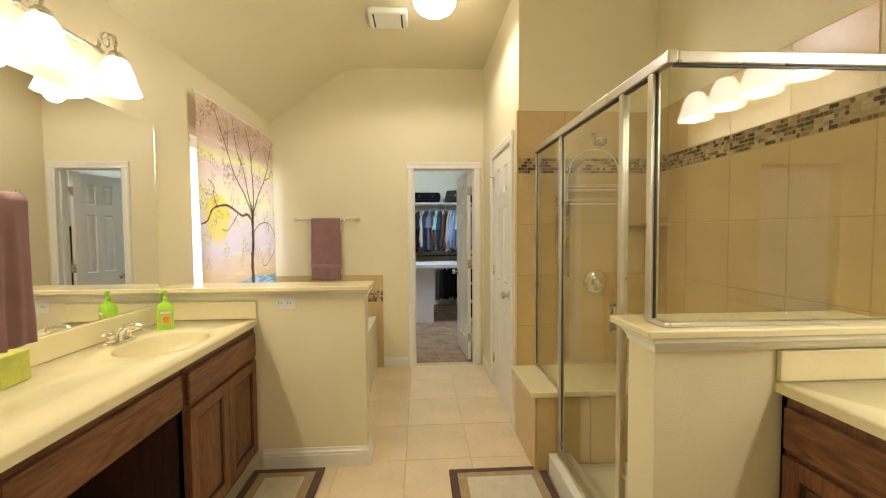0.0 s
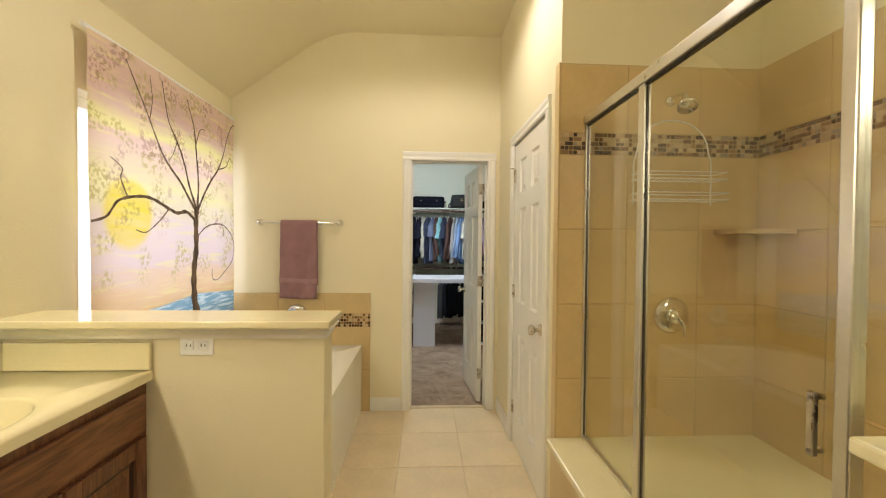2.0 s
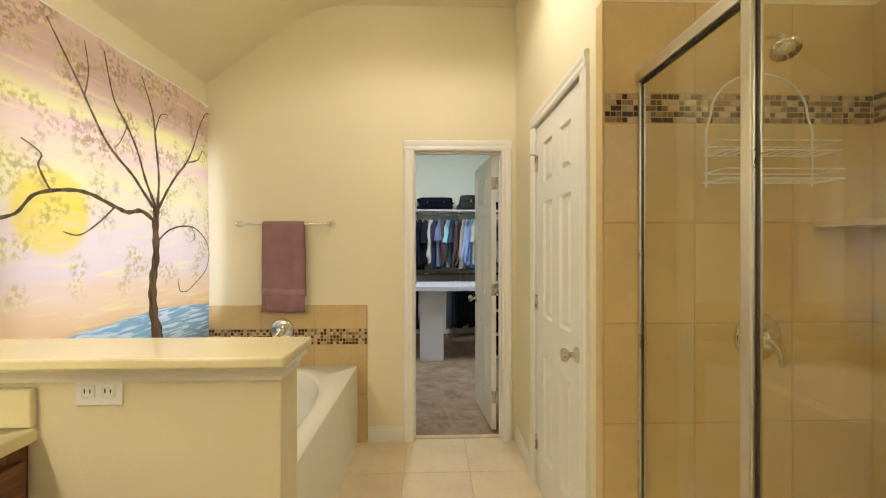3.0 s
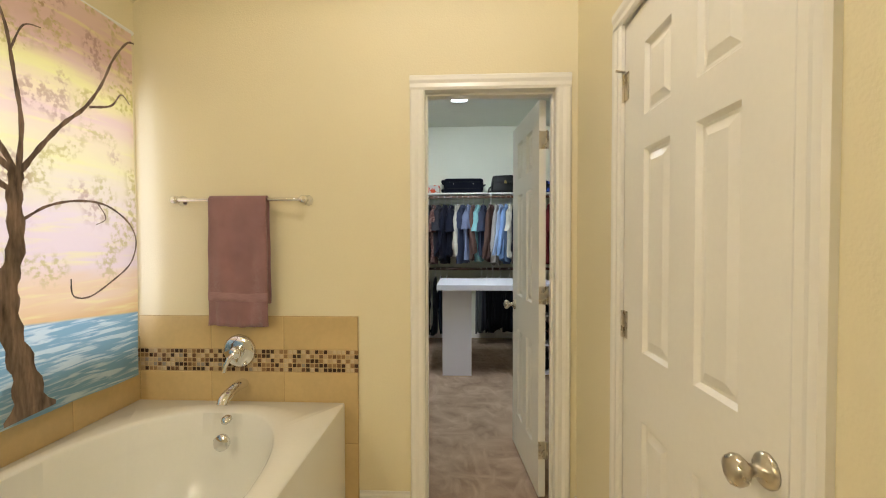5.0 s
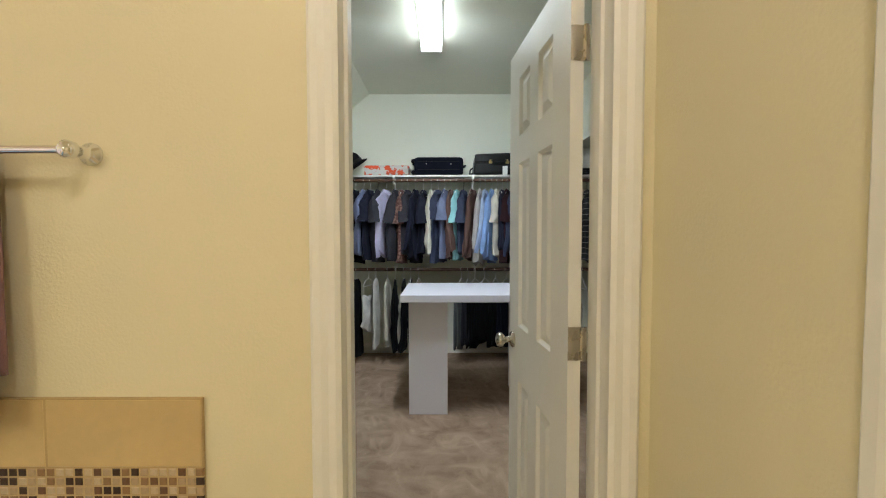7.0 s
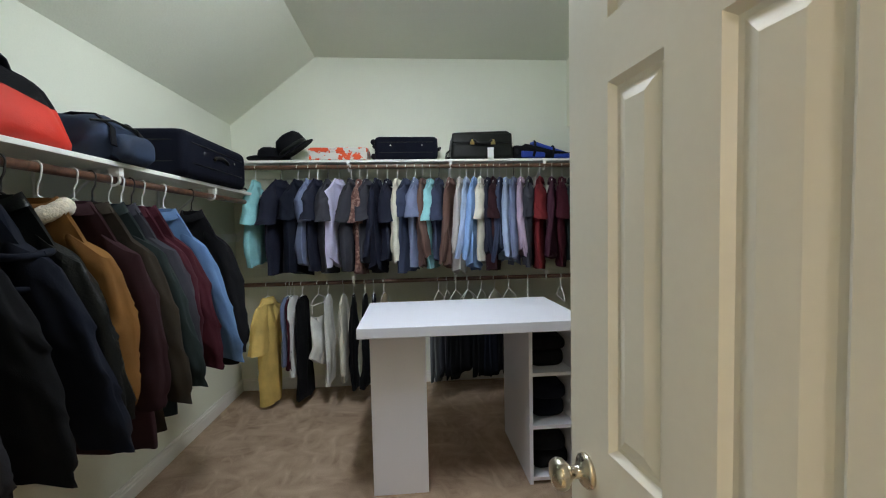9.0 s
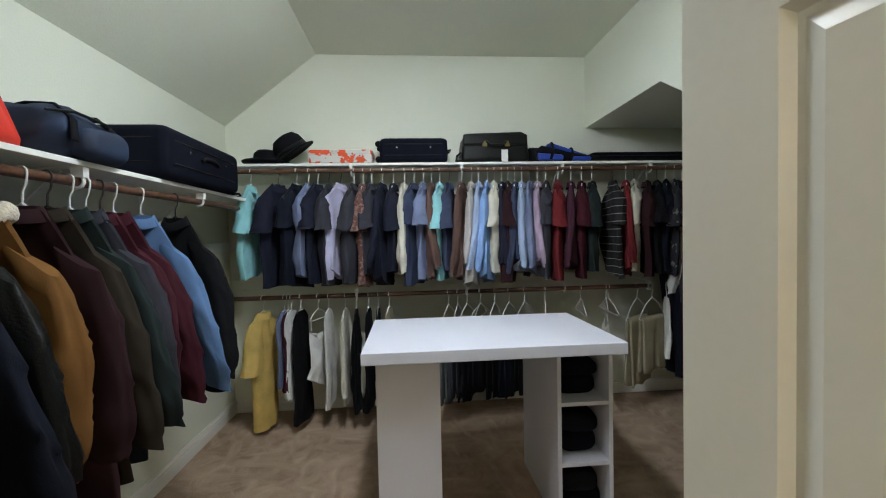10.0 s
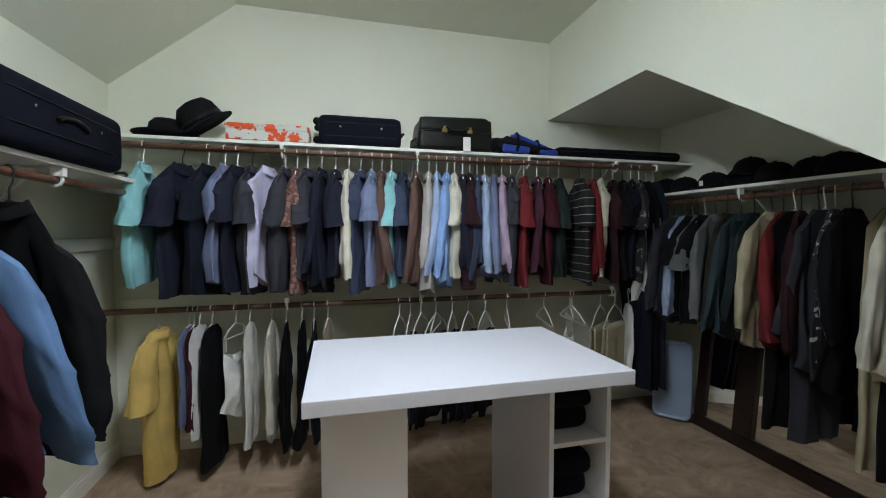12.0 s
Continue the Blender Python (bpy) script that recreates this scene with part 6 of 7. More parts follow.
# lower back rod
LOWER = [(-0.815, "steel", 0.62), (-0.79, "wine", 0.66), (-0.14, "ink", 0.80), (-0.70, "black", 0.90), (-0.21, "black", 0.83), (-0.30, "black", 0.84), (-0.06, "khaki", 0.78)]
garment("shirt", "yellow satin long-sleeved shirt on a hanger", "shirt", pose(-0.965, RL_Y, RL_Z, 0, 0, 70), "yellow", 0.93, 301, hw=0.115, th=0.045, sleeve=0.36, r0=0.06, r1=0.085, hanger="white", group="clothes on the lower rod", splay=0.03, folds=1.3)
for i, (x, c, L) in enumerate(LOWER):
    garment("trousers" if c in ("black", "ink", "khaki") else "top", "%s %s on a hanger" % (WORDS.get(c, c), "trousers" if c in ("black", "ink", "khaki") else "sleeveless top"), "trousers" if c in ("black", "ink", "khaki") else "top", pose(x, RL_Y, RL_Z, 0, 0, 80 + 5 * (i % 3)), c, L, 320 + i, hw=0.13, th=0.020, collar=False, group="clothes on the lower rod", shoulder=0.12)
garment("top", "white sleeveless top on a hanger", "top", pose(-0.765, RL_Y, RL_Z, 0, 0, 80), "white", 0.72, 341, hw=0.12, th=0.014, collar=False, group="clothes on the lower rod", shoulder=0.15)


def strap_top(label, x, turn, colour, drop, L, seed, hw=0.12, slant=0.0):
    """Sleeveless top that hangs from a hanger by two thin straps, with a dipped neckline."""
    rng = random.Random(seed)
    root = thing("camisole", label, "camisole", pose(x, RL_Y, RL_Z, 0, 0, turn), "clothes on the lower rod")
    bm = body_mesh(L, hw, 0.018, rng, 0.25, 0.0, 0.02, 1.3)
    for v in bm.verts:
        u = min(1.0, max(0.0, (-0.098 - v.co.z) / (L - 0.098)))
        dip = 0.09 * (1 - min(1.0, abs(v.co.x) / hw)) * (1 - u) ** 3
        v.co.z += -drop * (1 - u) - dip + slant * v.co.x * u
        v.co.y += 0.008 * math.sin(v.co.z * 21 + v.co.x * 17 + seed)
    part("body", bm, M_CL[colour], root, "", True)
    for sx in (-1, 1):
        part("strap", tube(bmesh.new(), [(sx * hw * 0.86, 0, -0.10 - drop), (sx * hw * 0.80, 0.006, -0.16), (sx * hw * 0.74, 0, -0.115)], 0.005, 6, None, 0.4), M_CL[colour], root, "", True)
    part("hanger", hanger_mesh(0.13, 0.10), M_HANGW, root, "white plastic hanger", True)
    return root


strap_top("white satin camisole with a slanting hem", -0.575, 72, "white", 0.13, 0.64, 342, 0.115, -0.5)
garment("top", "off-white long top on a hanger", "top", pose(-0.50, RL_Y, RL_Z, 0, 0, 84), "white", 0.80, 343, hw=0.12, th=0.014, collar=False, group="clothes on the lower rod")
garment("cardigan", "cream knit cardigan with dark trim", "cardigan", pose(-0.38, RL_Y, RL_Z, 0, 0, 86), "ivory", 0.78, 344, hw=0.11, th=0.015, collar=False, group="clothes on the lower rod", sleeve=0.56, r0=0.045, r1=0.035)
def folded_trousers(x, turn, colour, L, seed, label):
    """Trousers folded once over the bar of a hanger."""
    rng = random.Random(seed)
    root = thing("trousers", label, "trousers", pose(x, RL_Y, RL_Z, 0, 0, turn), "clothes on the lower rod")
    for s in (-1, 1):
        bm = bmesh.new()
        ph = rng.uniform(0, 6)
        g = []
        for side in (0.006, -0.006):
            rows = []
            for j in range(13):
                v = j / 12
                rows.append([bm.verts.new((-0.15 + 0.30 * i / 14, s * (0.012 + 0.012 * v) + side + 0.007 * math.sin(i * 0.9 + ph + v * 2) * v, -0.235 - L * (v + 0.02 * math.sin(i * 0.6 + ph) * v))) for i in range(15)])
            for a, b in zip(rows, rows[1:]):
                for i in range(14):
                    bm.faces.new((a[i], a[i + 1], b[i + 1], b[i]))
            g.append(rows)
        for r in (0, -1):
            for i in range(14):
                bm.faces.new((g[0][r][i], g[0][r][i + 1], g[1][r][i + 1], g[1][r][i]))
        for j in range(12):
            for e in (0, -1):
                bm.faces.new((g[0][j][e], g[0][j + 1][e], g[1][j + 1][e], g[1][j][e]))
        part("leg", bm, M_CL[colour], root, "", True)
    part("hanger", hanger_mesh(0.20, 0.22), M_HANGW, root, "white plastic hanger", True)
    return root


for i, (x, c, L, turn) in enumerate(((0.38, "grey", 0.56, 66), (0.45, "charcoal", 0.52, 70), (0.52, "black", 0.56, 58), (0.62, "black", 0.50, 48), (0.73, "black", 0.54, 62), (0.84, "ink", 0.55, 54), (0.96, "black", 0.52, 50))):
    folded_trousers(x, turn, c, L, 360 + i, "%s trousers folded over a hanger" % WORDS.get(c, c))
folded_trousers(1.85, 36, "khaki", 0.52, 381, "khaki trousers folded over a hanger")
folded_trousers(1.97, 30, "khaki", 0.42, 382, "khaki trousers folded over a hanger")
garment("top", "white sleeveless top on a hanger", "top", pose(2.09, RL_Y, RL_Z, 0, 0, 70), "white", 0.56, 383, hw=0.11, th=0.014, collar=False, group="clothes on the lower rod")
for i, x in enumerate((0.62, 1.12, 1.40, 1.62)):
    hg = thing("hanger", "empty white plastic hanger on the lower rod", "hanger", pose(x, RL_Y, RL_Z, 0, 0, 66 + 7 * i), "empty hangers")
    part("wire", hanger_mesh(0.20), M_HANGW, hg, "", True)
strap_top("white camisole on thin straps", 1.60, 70, "white", 0.15, 0.66, 384, 0.115, 0.2)
for i, (x, c) in enumerate(((2.18, "ink"), (2.24, "black"), (2.31, "navy"))):
    garment("dress", "long %s dress in the closet corner" % WORDS.get(c, c), "dress", pose(x, RB_Y + 0.02, RB_Z, 0, 0, 80), c, 1.62, 390 + i, hw=0.19, th=0.04, collar=False, group="long clothes in the corner", shoulder=0.3)

# coats on the near rod: place along y, colour, length, sleeve, turn, kind
COATS = [(6.475, "black", 0.93, 0.64, -16, "coat"), (6.215, "denim", 0.80, 0.66, -12, "denim jacket"), (6.055, "wine", 0.88, 0.62, -10, "jacket"), (5.985, "wine", 0.86, 0.62, -11, "blazer"), (5.920, "charcoal", 0.90, 0.62, -9, "jacket"), (5.850, "pine", 0.94, 0.64, -10, "coat"),
         (5.765, "olive", 0.98, 0.66, -8, "coat"), (5.680, "maroon", 1.00, 0.64, -8, "coat"), (5.535, "tan", 0.78, 0.60, -6, "suede jacket"), (5.415, "black", 0.80, 0.58, -6, "leather jacket"), (5.310, "ink", 0.86, 0.64, -3, "padded jacket"), (5.140, "black", 0.88, 0.62, 0, "padded jacket"), (5.010, "charcoal", 0.88, 0.6, 0, "coat")]
M_FLEECE = mat("cream_fleece", (0.62, 0.55, 0.42), 1.0, var=0.3, scale=60, bump=1.0, bscale=160, sheen=0.3)


def fleece_collar(rng):
    """Thick rolled collar of curly pile, open at the front."""
    bm = bmesh.new()
    rings = []
    for k in range(25):
        t = radians(-62 + 304 * k / 24)
        c = Vector((0.072 * math.cos(t), 0.052 * math.sin(t), -0.128 - 0.04 * max(0.0, -math.sin(t))))
        o = Vector((math.cos(t), math.sin(t), 0))
        q = 0.025 + rng.uniform(-0.004, 0.004)
        rings.append([c + o * (q + rng.uniform(-0.003, 0.003)) * math.cos(a) + Vector((0, 0, 1.2 * q * math.sin(a))) for a in (2 * math.pi * j / 12 for j in range(12))])
    return loft(bm, rings)


def quilt_roll(hw, th, z):
    """One stitched roll round a padded jacket's shell."""
    n = 36
    return tube(bmesh.new(), [(hw * math.copysign(abs(math.cos(t)) ** 0.62, math.cos(t)), th * 1.18 * math.copysign(abs(math.sin(t)) ** 0.8, math.sin(t)), z + 0.006 * math.sin(3 * t)) for t in (2 * math.pi * k / n for k in range(n + 1))], 0.011, 6)


for i, (y, c, L, sl_, turn, kind) in enumerate(COATS):
    padded = "padded" in kind
    coat = garment(kind.split()[-1], "%s %s on the coat rod" % (WORDS.get(c, c), kind), kind.split()[-1], pose(LR_X, y, LR_Z, 0, 0, turn), c, L, 400 + i, hw=0.18, th=0.07 if padded else 0.038, sleeve=sl_ - 0.06, r0=0.100 if padded else 0.086, r1=0.072 if padded else 0.058, hanger="white" if i % 3 else "black", group="coats on the near rod", splay=0.105, folds=0.9, flare=0.40, shoulder=0.31, material=M_LEATHER if "leather" in kind else None)
    if padded:
        for k in range(int((L - 0.30) / 0.085)):
            part("quilted_roll", quilt_roll(0.18 * (1.0 + 0.45 * (0.17 + 0.085 * k) / L), 0.07, -0.27 - 0.085 * k), M_CL[c], coat, "", True)
    if "suede" in kind:
        part("fleece_collar", fleece_collar(random.Random(7)), M_FLEECE, coat, "curly cream fleece collar", True)

# alcove rod
ALCOVE = [(7.36, "white", 0.72, 1), (7.29, "charcoal", 0.84, 1), (7.20, "paleblue", 0.82, 1), (7.13, "black", 0.74, 0), (7.08, "grey", 0.70, 0), (7.03, "black", 0.80, 0), (6.95, "grey", 0.80, 1), (6.87, "olive", 0.82, 1), (6.78, "teal", 0.84, 1), (6.70, "pine", 0.82, 1), (6.60, "khaki", 0.84, 1), (6.54, "red", 0.88, 1), (6.45, "maroon", 0.86, 1), (6.37, "charcoal", 0.90, 1), (6.30, "print", 1.0, 1), (6.23, "black", 0.98, 1), (6.07, "ivory", 0.86, 1), (6.00, "black", 0.9, 1)]
for i, (y, c, L, lg) in enumerate(ALCOVE):
    shirt(RR_X, y, RR_Z, 197 + 4 * ((i * 7) % 5 - 2), c, lg, 500 + i, L, "clothes on the alcove rod", flare=0.26, spread=0.05, white=0.25)
for i, (y, c) in enumerate(((6.48, "black"), (6.34, "charcoal"), (6.08, "khaki"), (6.0, "black"))):
    garment("trousers", "%s trousers on the alcove rod" % WORDS.get(c, c), "trousers", pose(RR_X, y, RR_Z, 0, 0, 180), c, 1.25, 560 + i, hw=0.17, th=0.03, collar=False, group="clothes on the alcove rod")

# ---- closet: bags, cases and hats ----


def grip(bm, x0, x1, y, z, rise, r=0.009):
    n = 10
    return tube(bm, [(x0 + (x1 - x0) * i / n, y, z + rise * math.sin(math.pi * i / n) ** 0.6) for i in range(n + 1)], r, 8)


def suitcase(label, at, w, d, h, material, wheels=True, r=0.035, face_grip=True):
    root = thing("suitcase", label, "suitcase", at)
    b = part("body", rounded(bmesh.new(), w, d, h, r, 5, 0.015), material, root, "", True)
    for z in (h * 0.30, h * 0.74):
        bm = bmesh.new()
        n = 24
        pts = []
        for k in range(n * 4 + 1):
            t = 2 * math.pi * k / (n * 4)
            c, s = math.cos(t), math.sin(t)
            pts.append(((w / 2 + 0.003) * math.copysign(abs(c) ** 0.22, c), (d / 2 + 0.003) * math.copysign(abs(s) ** 0.22, s), z))
        tube(bm, pts, 0.0035, 6)
        part("piping", bm, M_LEATHER, b, "black piping", True)
    if face_grip:
        part("carry_handle", grip(bmesh.new(), -0.09, 0.09, -d / 2 - 0.012, h * 0.52, 0.022), M_LEATHER, root, "padded black handle", True)
    bm = bmesh.new()
    tube(bm, [(w / 2 + 0.002, -0.05, h * 0.55), (w / 2 + 0.03, -0.04, h * 0.6), (w / 2 + 0.03, 0.04, h * 0.6), (w / 2 + 0.002, 0.05, h * 0.55)], 0.008, 8)
    part("end_handle", bm, M_LEATHER, root, "", True)
    if wheels:
        for sy in (-0.3, 0.3):
            for z in (0.035, h - 0.035):
                part("wheel", lathe(bmesh.new(), [(0.0, -0.01), (0.022, -0.01), (0.024, 0), (0.022, 0.01), (0.0, 0.01)], 16, pose(-w / 2 - 0.014, d * sy, z, 90)), M_BLACK, root, "", True)
    for sx in (-0.25, 0.25):
        part("stud", lathe(bmesh.new(), [(0.0, 0.004), (0.006, 0.003), (0.008, 0.0), (0.0, -0.001)], 12, pose(sx * w, -d / 2 - 0.006, h * 0.6, 90)), M_CHROME, root, "bright metal stud", True)
    return root


suitcase("navy fabric suitcase on the back shelf", pose(0.15, 7.595, ZB + 0.001), 0.50, 0.28, 0.185, M_NAVY, True, 0.03, False)
suitcase("large navy fabric suitcase above the coats", pose(-1.125, 6.655, ZL + 0.001, 0, 0, 90), 0.77, 0.36, 0.238, M_NAVY, False, 0.035)

brief = thing("briefcase", "black leather briefcase with brass clasps on the shelf", "briefcase", pose(0.765, 7.59, ZB + 0.001))
bm = rounded(bmesh.new(), 0.52, 0.29, 0.225, 0.03, 5, 0.015, 0.10)
for v in bm.verts:
    v.co.z += 0.006 * math.sin(v.co.x * 9) * (v.co.z > 0.1)
part("body", bm, M_LEATHER, brief, "", True)
part("flap", rounded(bmesh.new(), 0.49, 0.03, 0.085, 0.013, 4), M_LEATHER, brief, "", True, pose(0, -0.128, 0.125, -5))
part("rim", tube(bmesh.new(), [(-0.245, -0.143, 0.122), (0.245, -0.143, 0.122)], 0.004, 6), M_LEATHER, brief, "stitched edge", True)
for sx in (-0.085, 0.085):
    part("clasp", boxes((sx - 0.018, sx + 0.018, -0.158, -0.146, 0.112, 0.136), (sx - 0.010, sx + 0.010, -0.163, -0.150, 0.128, 0.152), bevel=0.004), M_BRASS, brief, "dull brass clasp")
part("carry_handle", tube(bmesh.new(), [(-0.075, -0.145, 0.150), (-0.07, -0.168, 0.142), (-0.045, -0.178, 0.120), (0.045, -0.178, 0.120), (0.07, -0.168, 0.142), (0.075, -0.145, 0.150)], 0.009, 8), M_LEATHER, brief, "", True)
part("strap", tube(bmesh.new(), [(-0.25, -0.03, 0.09), (-0.285, -0.06, 0.06), (-0.295, -0.10, 0.012), (-0.27, -0.14, 0.008)], 0.009, 8), M_LEATHER, brief, "", True)
part("luggage_tag", box(0.035, 0.085, -0.172, -0.168, -0.005, 0.085, bevel=0.002), M_WHITE, brief, "white luggage tag")

M_GIFT = blotch("red_white_floral_paper", (0.62, 0.60, 0.55), (0.70, 0.085, 0.02), 17, 0.50)
gift = thing("gift_box", "red and white flowered paper gift box", "box", pose(-0.385, 7.565, ZB + 0.001))
part("box_base", box(-0.225, 0.225, -0.13, 0.13, 0, 0.07, bevel=0.003), M_GIFT, gift)
part("lid", box(-0.23, 0.23, -0.135, 0.135, 0.062, 0.094, bevel=0.003), M_GIFT, gift)


def cap_hat(label, at, material=None, badge=True, brim_len=0.09):
    """Baseball cap, peak along -y."""
    m = material or M_BLACK
    root = thing("baseball_cap", label, "cap", at, "caps on the alcove shelf")
    prof = [(0.092, 0.0), (0.096, 0.02), (0.095, 0.05), (0.086, 0.082), (0.066, 0.108), (0.036, 0.122), (0.008, 0.126)]
    part("crown", lathe(bmesh.new(), prof, 28), m, root, "", True)
    bm = bmesh.new()
    rows = []
    for j in range(6):
        v = j / 5
        rows.append([Vector(((0.090 + 0.004 * v) * math.sin(radians(a)), -0.088 * math.cos(radians(a)) * (1 - 0.15 * v) - brim_len * v * max(0.15, math.cos(radians(a * 0.95))), 0.014 - 0.014 * v * (abs(a) / 80) ** 2 - 0.004 * v)) for a in range(-80, 81, 10)])
    top = [[p + Vector((0, 0, 0.003)) for p in r] for r in rows]
    loft(bm, [a + b[::-1] for a, b in zip(rows, top)])
    part("peak", bm, m, root, "", True)
    part("top_button", lathe(bmesh.new(), [(0.0, 0.133), (0.007, 0.131), (0.009, 0.125), (0.0, 0.124)], 12), m, root, "", True)
    if badge:
        part("badge", box(-0.016, 0.016, -0.0975, -0.094, 0.032, 0.066, bevel=0.001), M_WHITE, root, "small white emblem")
    return root


for i, (y, x, a, bd) in enumerate(((7.49, 2.46, 250, True), (7.36, 2.50, 262, False), (7.10, 2.48, 265, True), (6.88, 2.47, 272, False), (6.86, 2.50, 268, False), (6.68, 2.46, 275, False), (6.50, 2.49, 268, False), (6.36, 2.46, 280, False), (6.22, 2.48, 262, False))):
    cap_hat("black baseball cap on the alcove shelf", pose(x, y, ZR + 0.001 + (0.06 if i == 4 else 0.0), 0, 0, a), None, bd)

hat = thing("felt_hat", "black felt hat with a wide brim", "hat", pose(-0.955, 7.58, ZB + 0.001))
part("brim", lathe(bmesh.new(), [(0.085, 0.012), (0.12, 0.010), (0.155, 0.016), (0.172, 0.032), (0.170, 0.036), (0.150, 0.022), (0.085, 0.02)], 32), M_BLACK, hat, "", True)
part("crown", lathe(bmesh.new(), [(0.092, 0.01), (0.092, 0.06), (0.084, 0.095), (0.060, 0.118), (0.02, 0.110), (0.0, 0.106)], 28), M_BLACK, hat, "", True)
hat2 = thing("felt_hat", "black soft hat leaning upright on its brim", "hat", pose(-0.755, 7.57, ZB + 0.108, 10, -34, 0) @ Matrix.Diagonal((1.2, 1.2, 1.15, 1)))
part("crown", lathe(bmesh.new(), [(0.098, 0.0), (0.100, 0.03), (0.092, 0.075), (0.070, 0.105), (0.035, 0.115), (0.0, 0.112)], 28), M_BLACK, hat2, "", True)
part("brim", lathe(bmesh.new(), [(0.085, 0.004), (0.115, 0.0), (0.142, -0.012), (0.140, -0.018), (0.112, -0.006), (0.085, -0.004)], 32), M_BLACK, hat2, "", True)
part("hat_band", lathe(bmesh.new(), [(0.0985, 0.004), (0.1025, 0.006), (0.1025, 0.026), (0.0985, 0.029)], 28, None, False), M_LEATHER, hat2, "dark band", True)

dbag = thing("duffel_bag", "blue and black nylon duffel bag on the shelf", "bag", pose(1.27, 7.585, ZB + 0.001, 0, 0, 4))


def slump(bm, amount=1.0):
    """Lets a soft bag sag towards one end, with uneven folds on top."""
    for v in bm.verts:
        if v.co.z > 0.03:
            v.co.z *= 0.78 - 1.05 * amount * v.co.x + 0.14 * math.sin(v.co.x * 31 + v.co.y * 12) + 0.06 * math.sin(v.co.x * 57 - v.co.y * 25)
    return bm


part("body", slump(rounded(bmesh.new(), 0.47, 0.27, 0.125, 0.045, 6, 0.04)), M_BLACK, dbag, "", True)
part("side_pocket", slump(rounded(bmesh.new(), 0.20, 0.03, 0.062, 0.013, 4)), M_BLUE, dbag, "bright blue pocket", True, pose(-0.10, -0.142, 0.004))
part("side_pocket", slump(rounded(bmesh.new(), 0.15, 0.03, 0.045, 0.013, 4)), M_BLUE, dbag, "bright blue pocket", True, pose(0.15, -0.142, 0.002))
part("zip_flap", slump(rounded(bmesh.new(), 0.30, 0.10, 0.03, 0.012, 4)), M_BLUE, dbag, "bright blue flap", True, pose(0.06, -0.05, 0.082, 8, 17, 0))
for x in (-0.10, 0.06):
    part("strap", tube(bmesh.new(), [(x, -0.155, 0.01), (x + 0.012, -0.158, 0.06), (x + 0.03, -0.11, 0.118 - 0.25 * x), (x + 0.06, 0.0, 0.125 - 0.25 * x)], 0.014, 8, None, 0.3), M_BLACK, dbag, "black webbing", True)
lcase = thing("instrument_case", "long flat black fabric case on the shelf", "case", pose(2.03, 7.585, ZB + 0.001, 0, 0, -1))
part("body", rounded(bmesh.new(), 1.02, 0.27, 0.072, 0.026, 4, 0.01), M_BLACK, lcase, "", True)
part("zip", tube(bmesh.new(), [(-0.50, -0.138, 0.04), (0.50, -0.138, 0.04)], 0.003, 6), M_LEATHER, lcase, "", True)

rbag = thing("tote_bag", "red and black nylon tote bag slumped above the coats", "bag", pose(-1.15, 5.465, ZL + 0.001, 0, 0, 90))


def tote_ring(w, d, z, sag, ph):
    """One level of a soft bag: a rounded oblong with slack sides."""
    out = []
    for k in range(48):
        t = 2 * math.pi * k / 48
        c, s_ = math.cos(t), math.sin(t)
        x = w / 2 * math.copysign(abs(c) ** 0.35, c)
        y = d / 2 * math.copysign(abs(s_) ** 0.35, s_)
        out.append(Vector((x * (1 + sag * 0.04 * math.sin(5 * t + ph)), y * (1 + sag * 0.10 * math.sin(3 * t + ph) + sag * 0.05 * math.sin(7 * t - ph)), z + sag * 0.012 * math.sin(2 * t + ph) - sag * 0.10 * max(0.0, x / w))))
    return out


part("body", loft(bmesh.new(), [tote_ring(w, d, z, g, 0.4 + z * 9) for w, d, z, g in ((0.42, 0.27, 0.0, 0.0), (0.46, 0.30, 0.008, 0.1), (0.47, 0.31, 0.05, 0.4), (0.45, 0.29, 0.10, 0.6), (0.43, 0.26, 0.145, 0.7), (0.415, 0.235, 0.175, 0.8))]), M_RED, rbag, "", True)
part("top_panel", loft(bmesh.new(), [tote_ring(w, d, z, g, 0.4 + z * 9) for w, d, z, g in ((0.418, 0.238, 0.172, 0.8), (0.405, 0.20, 0.205, 0.9), (0.395, 0.15, 0.245, 1.0), (0.385, 0.09, 0.275, 1.1), (0.375, 0.05, 0.285, 1.1))]), M_BLACK, rbag, "black nylon top", True)
for y in (-0.035, 0.035):
    part("carry_handle", tube(bmesh.new(), [(-0.14, y, 0.27), (-0.11, y * 1.6, 0.288), (-0.02, y * 2.0, 0.285), (0.06, y * 1.6, 0.262), (0.10, y, 0.235)], 0.011, 8, None, 0.35), M_BLACK, rbag, "black webbing loop", True)
nbag = thing("backpack", "blue denim backpack slumped above the coats", "bag", pose(-1.13, 5.90, ZL + 0.001, 0, 0, 90))
bm = rounded(bmesh.new(), 0.30, 0.29, 0.175, 0.065, 7, 0.05)
for v in bm.verts:
    up = min(1.0, v.co.z / 0.06)
    v.co.z *= 0.88 + 0.13 * math.cos(v.co.x * 11 + 0.6) + 0.05 * math.sin(v.co.y * 26 + v.co.x * 9)
    v.co.y += up * (0.012 * math.sin(v.co.x * 34 + v.co.z * 30) + 0.008 * math.sin(v.co.x * 70 - v.co.z * 55))
    v.co.x += up * 0.010 * math.sin(v.co.y * 40 + v.co.z * 45)
part("body", bm, M_DENIM, nbag, "", True)
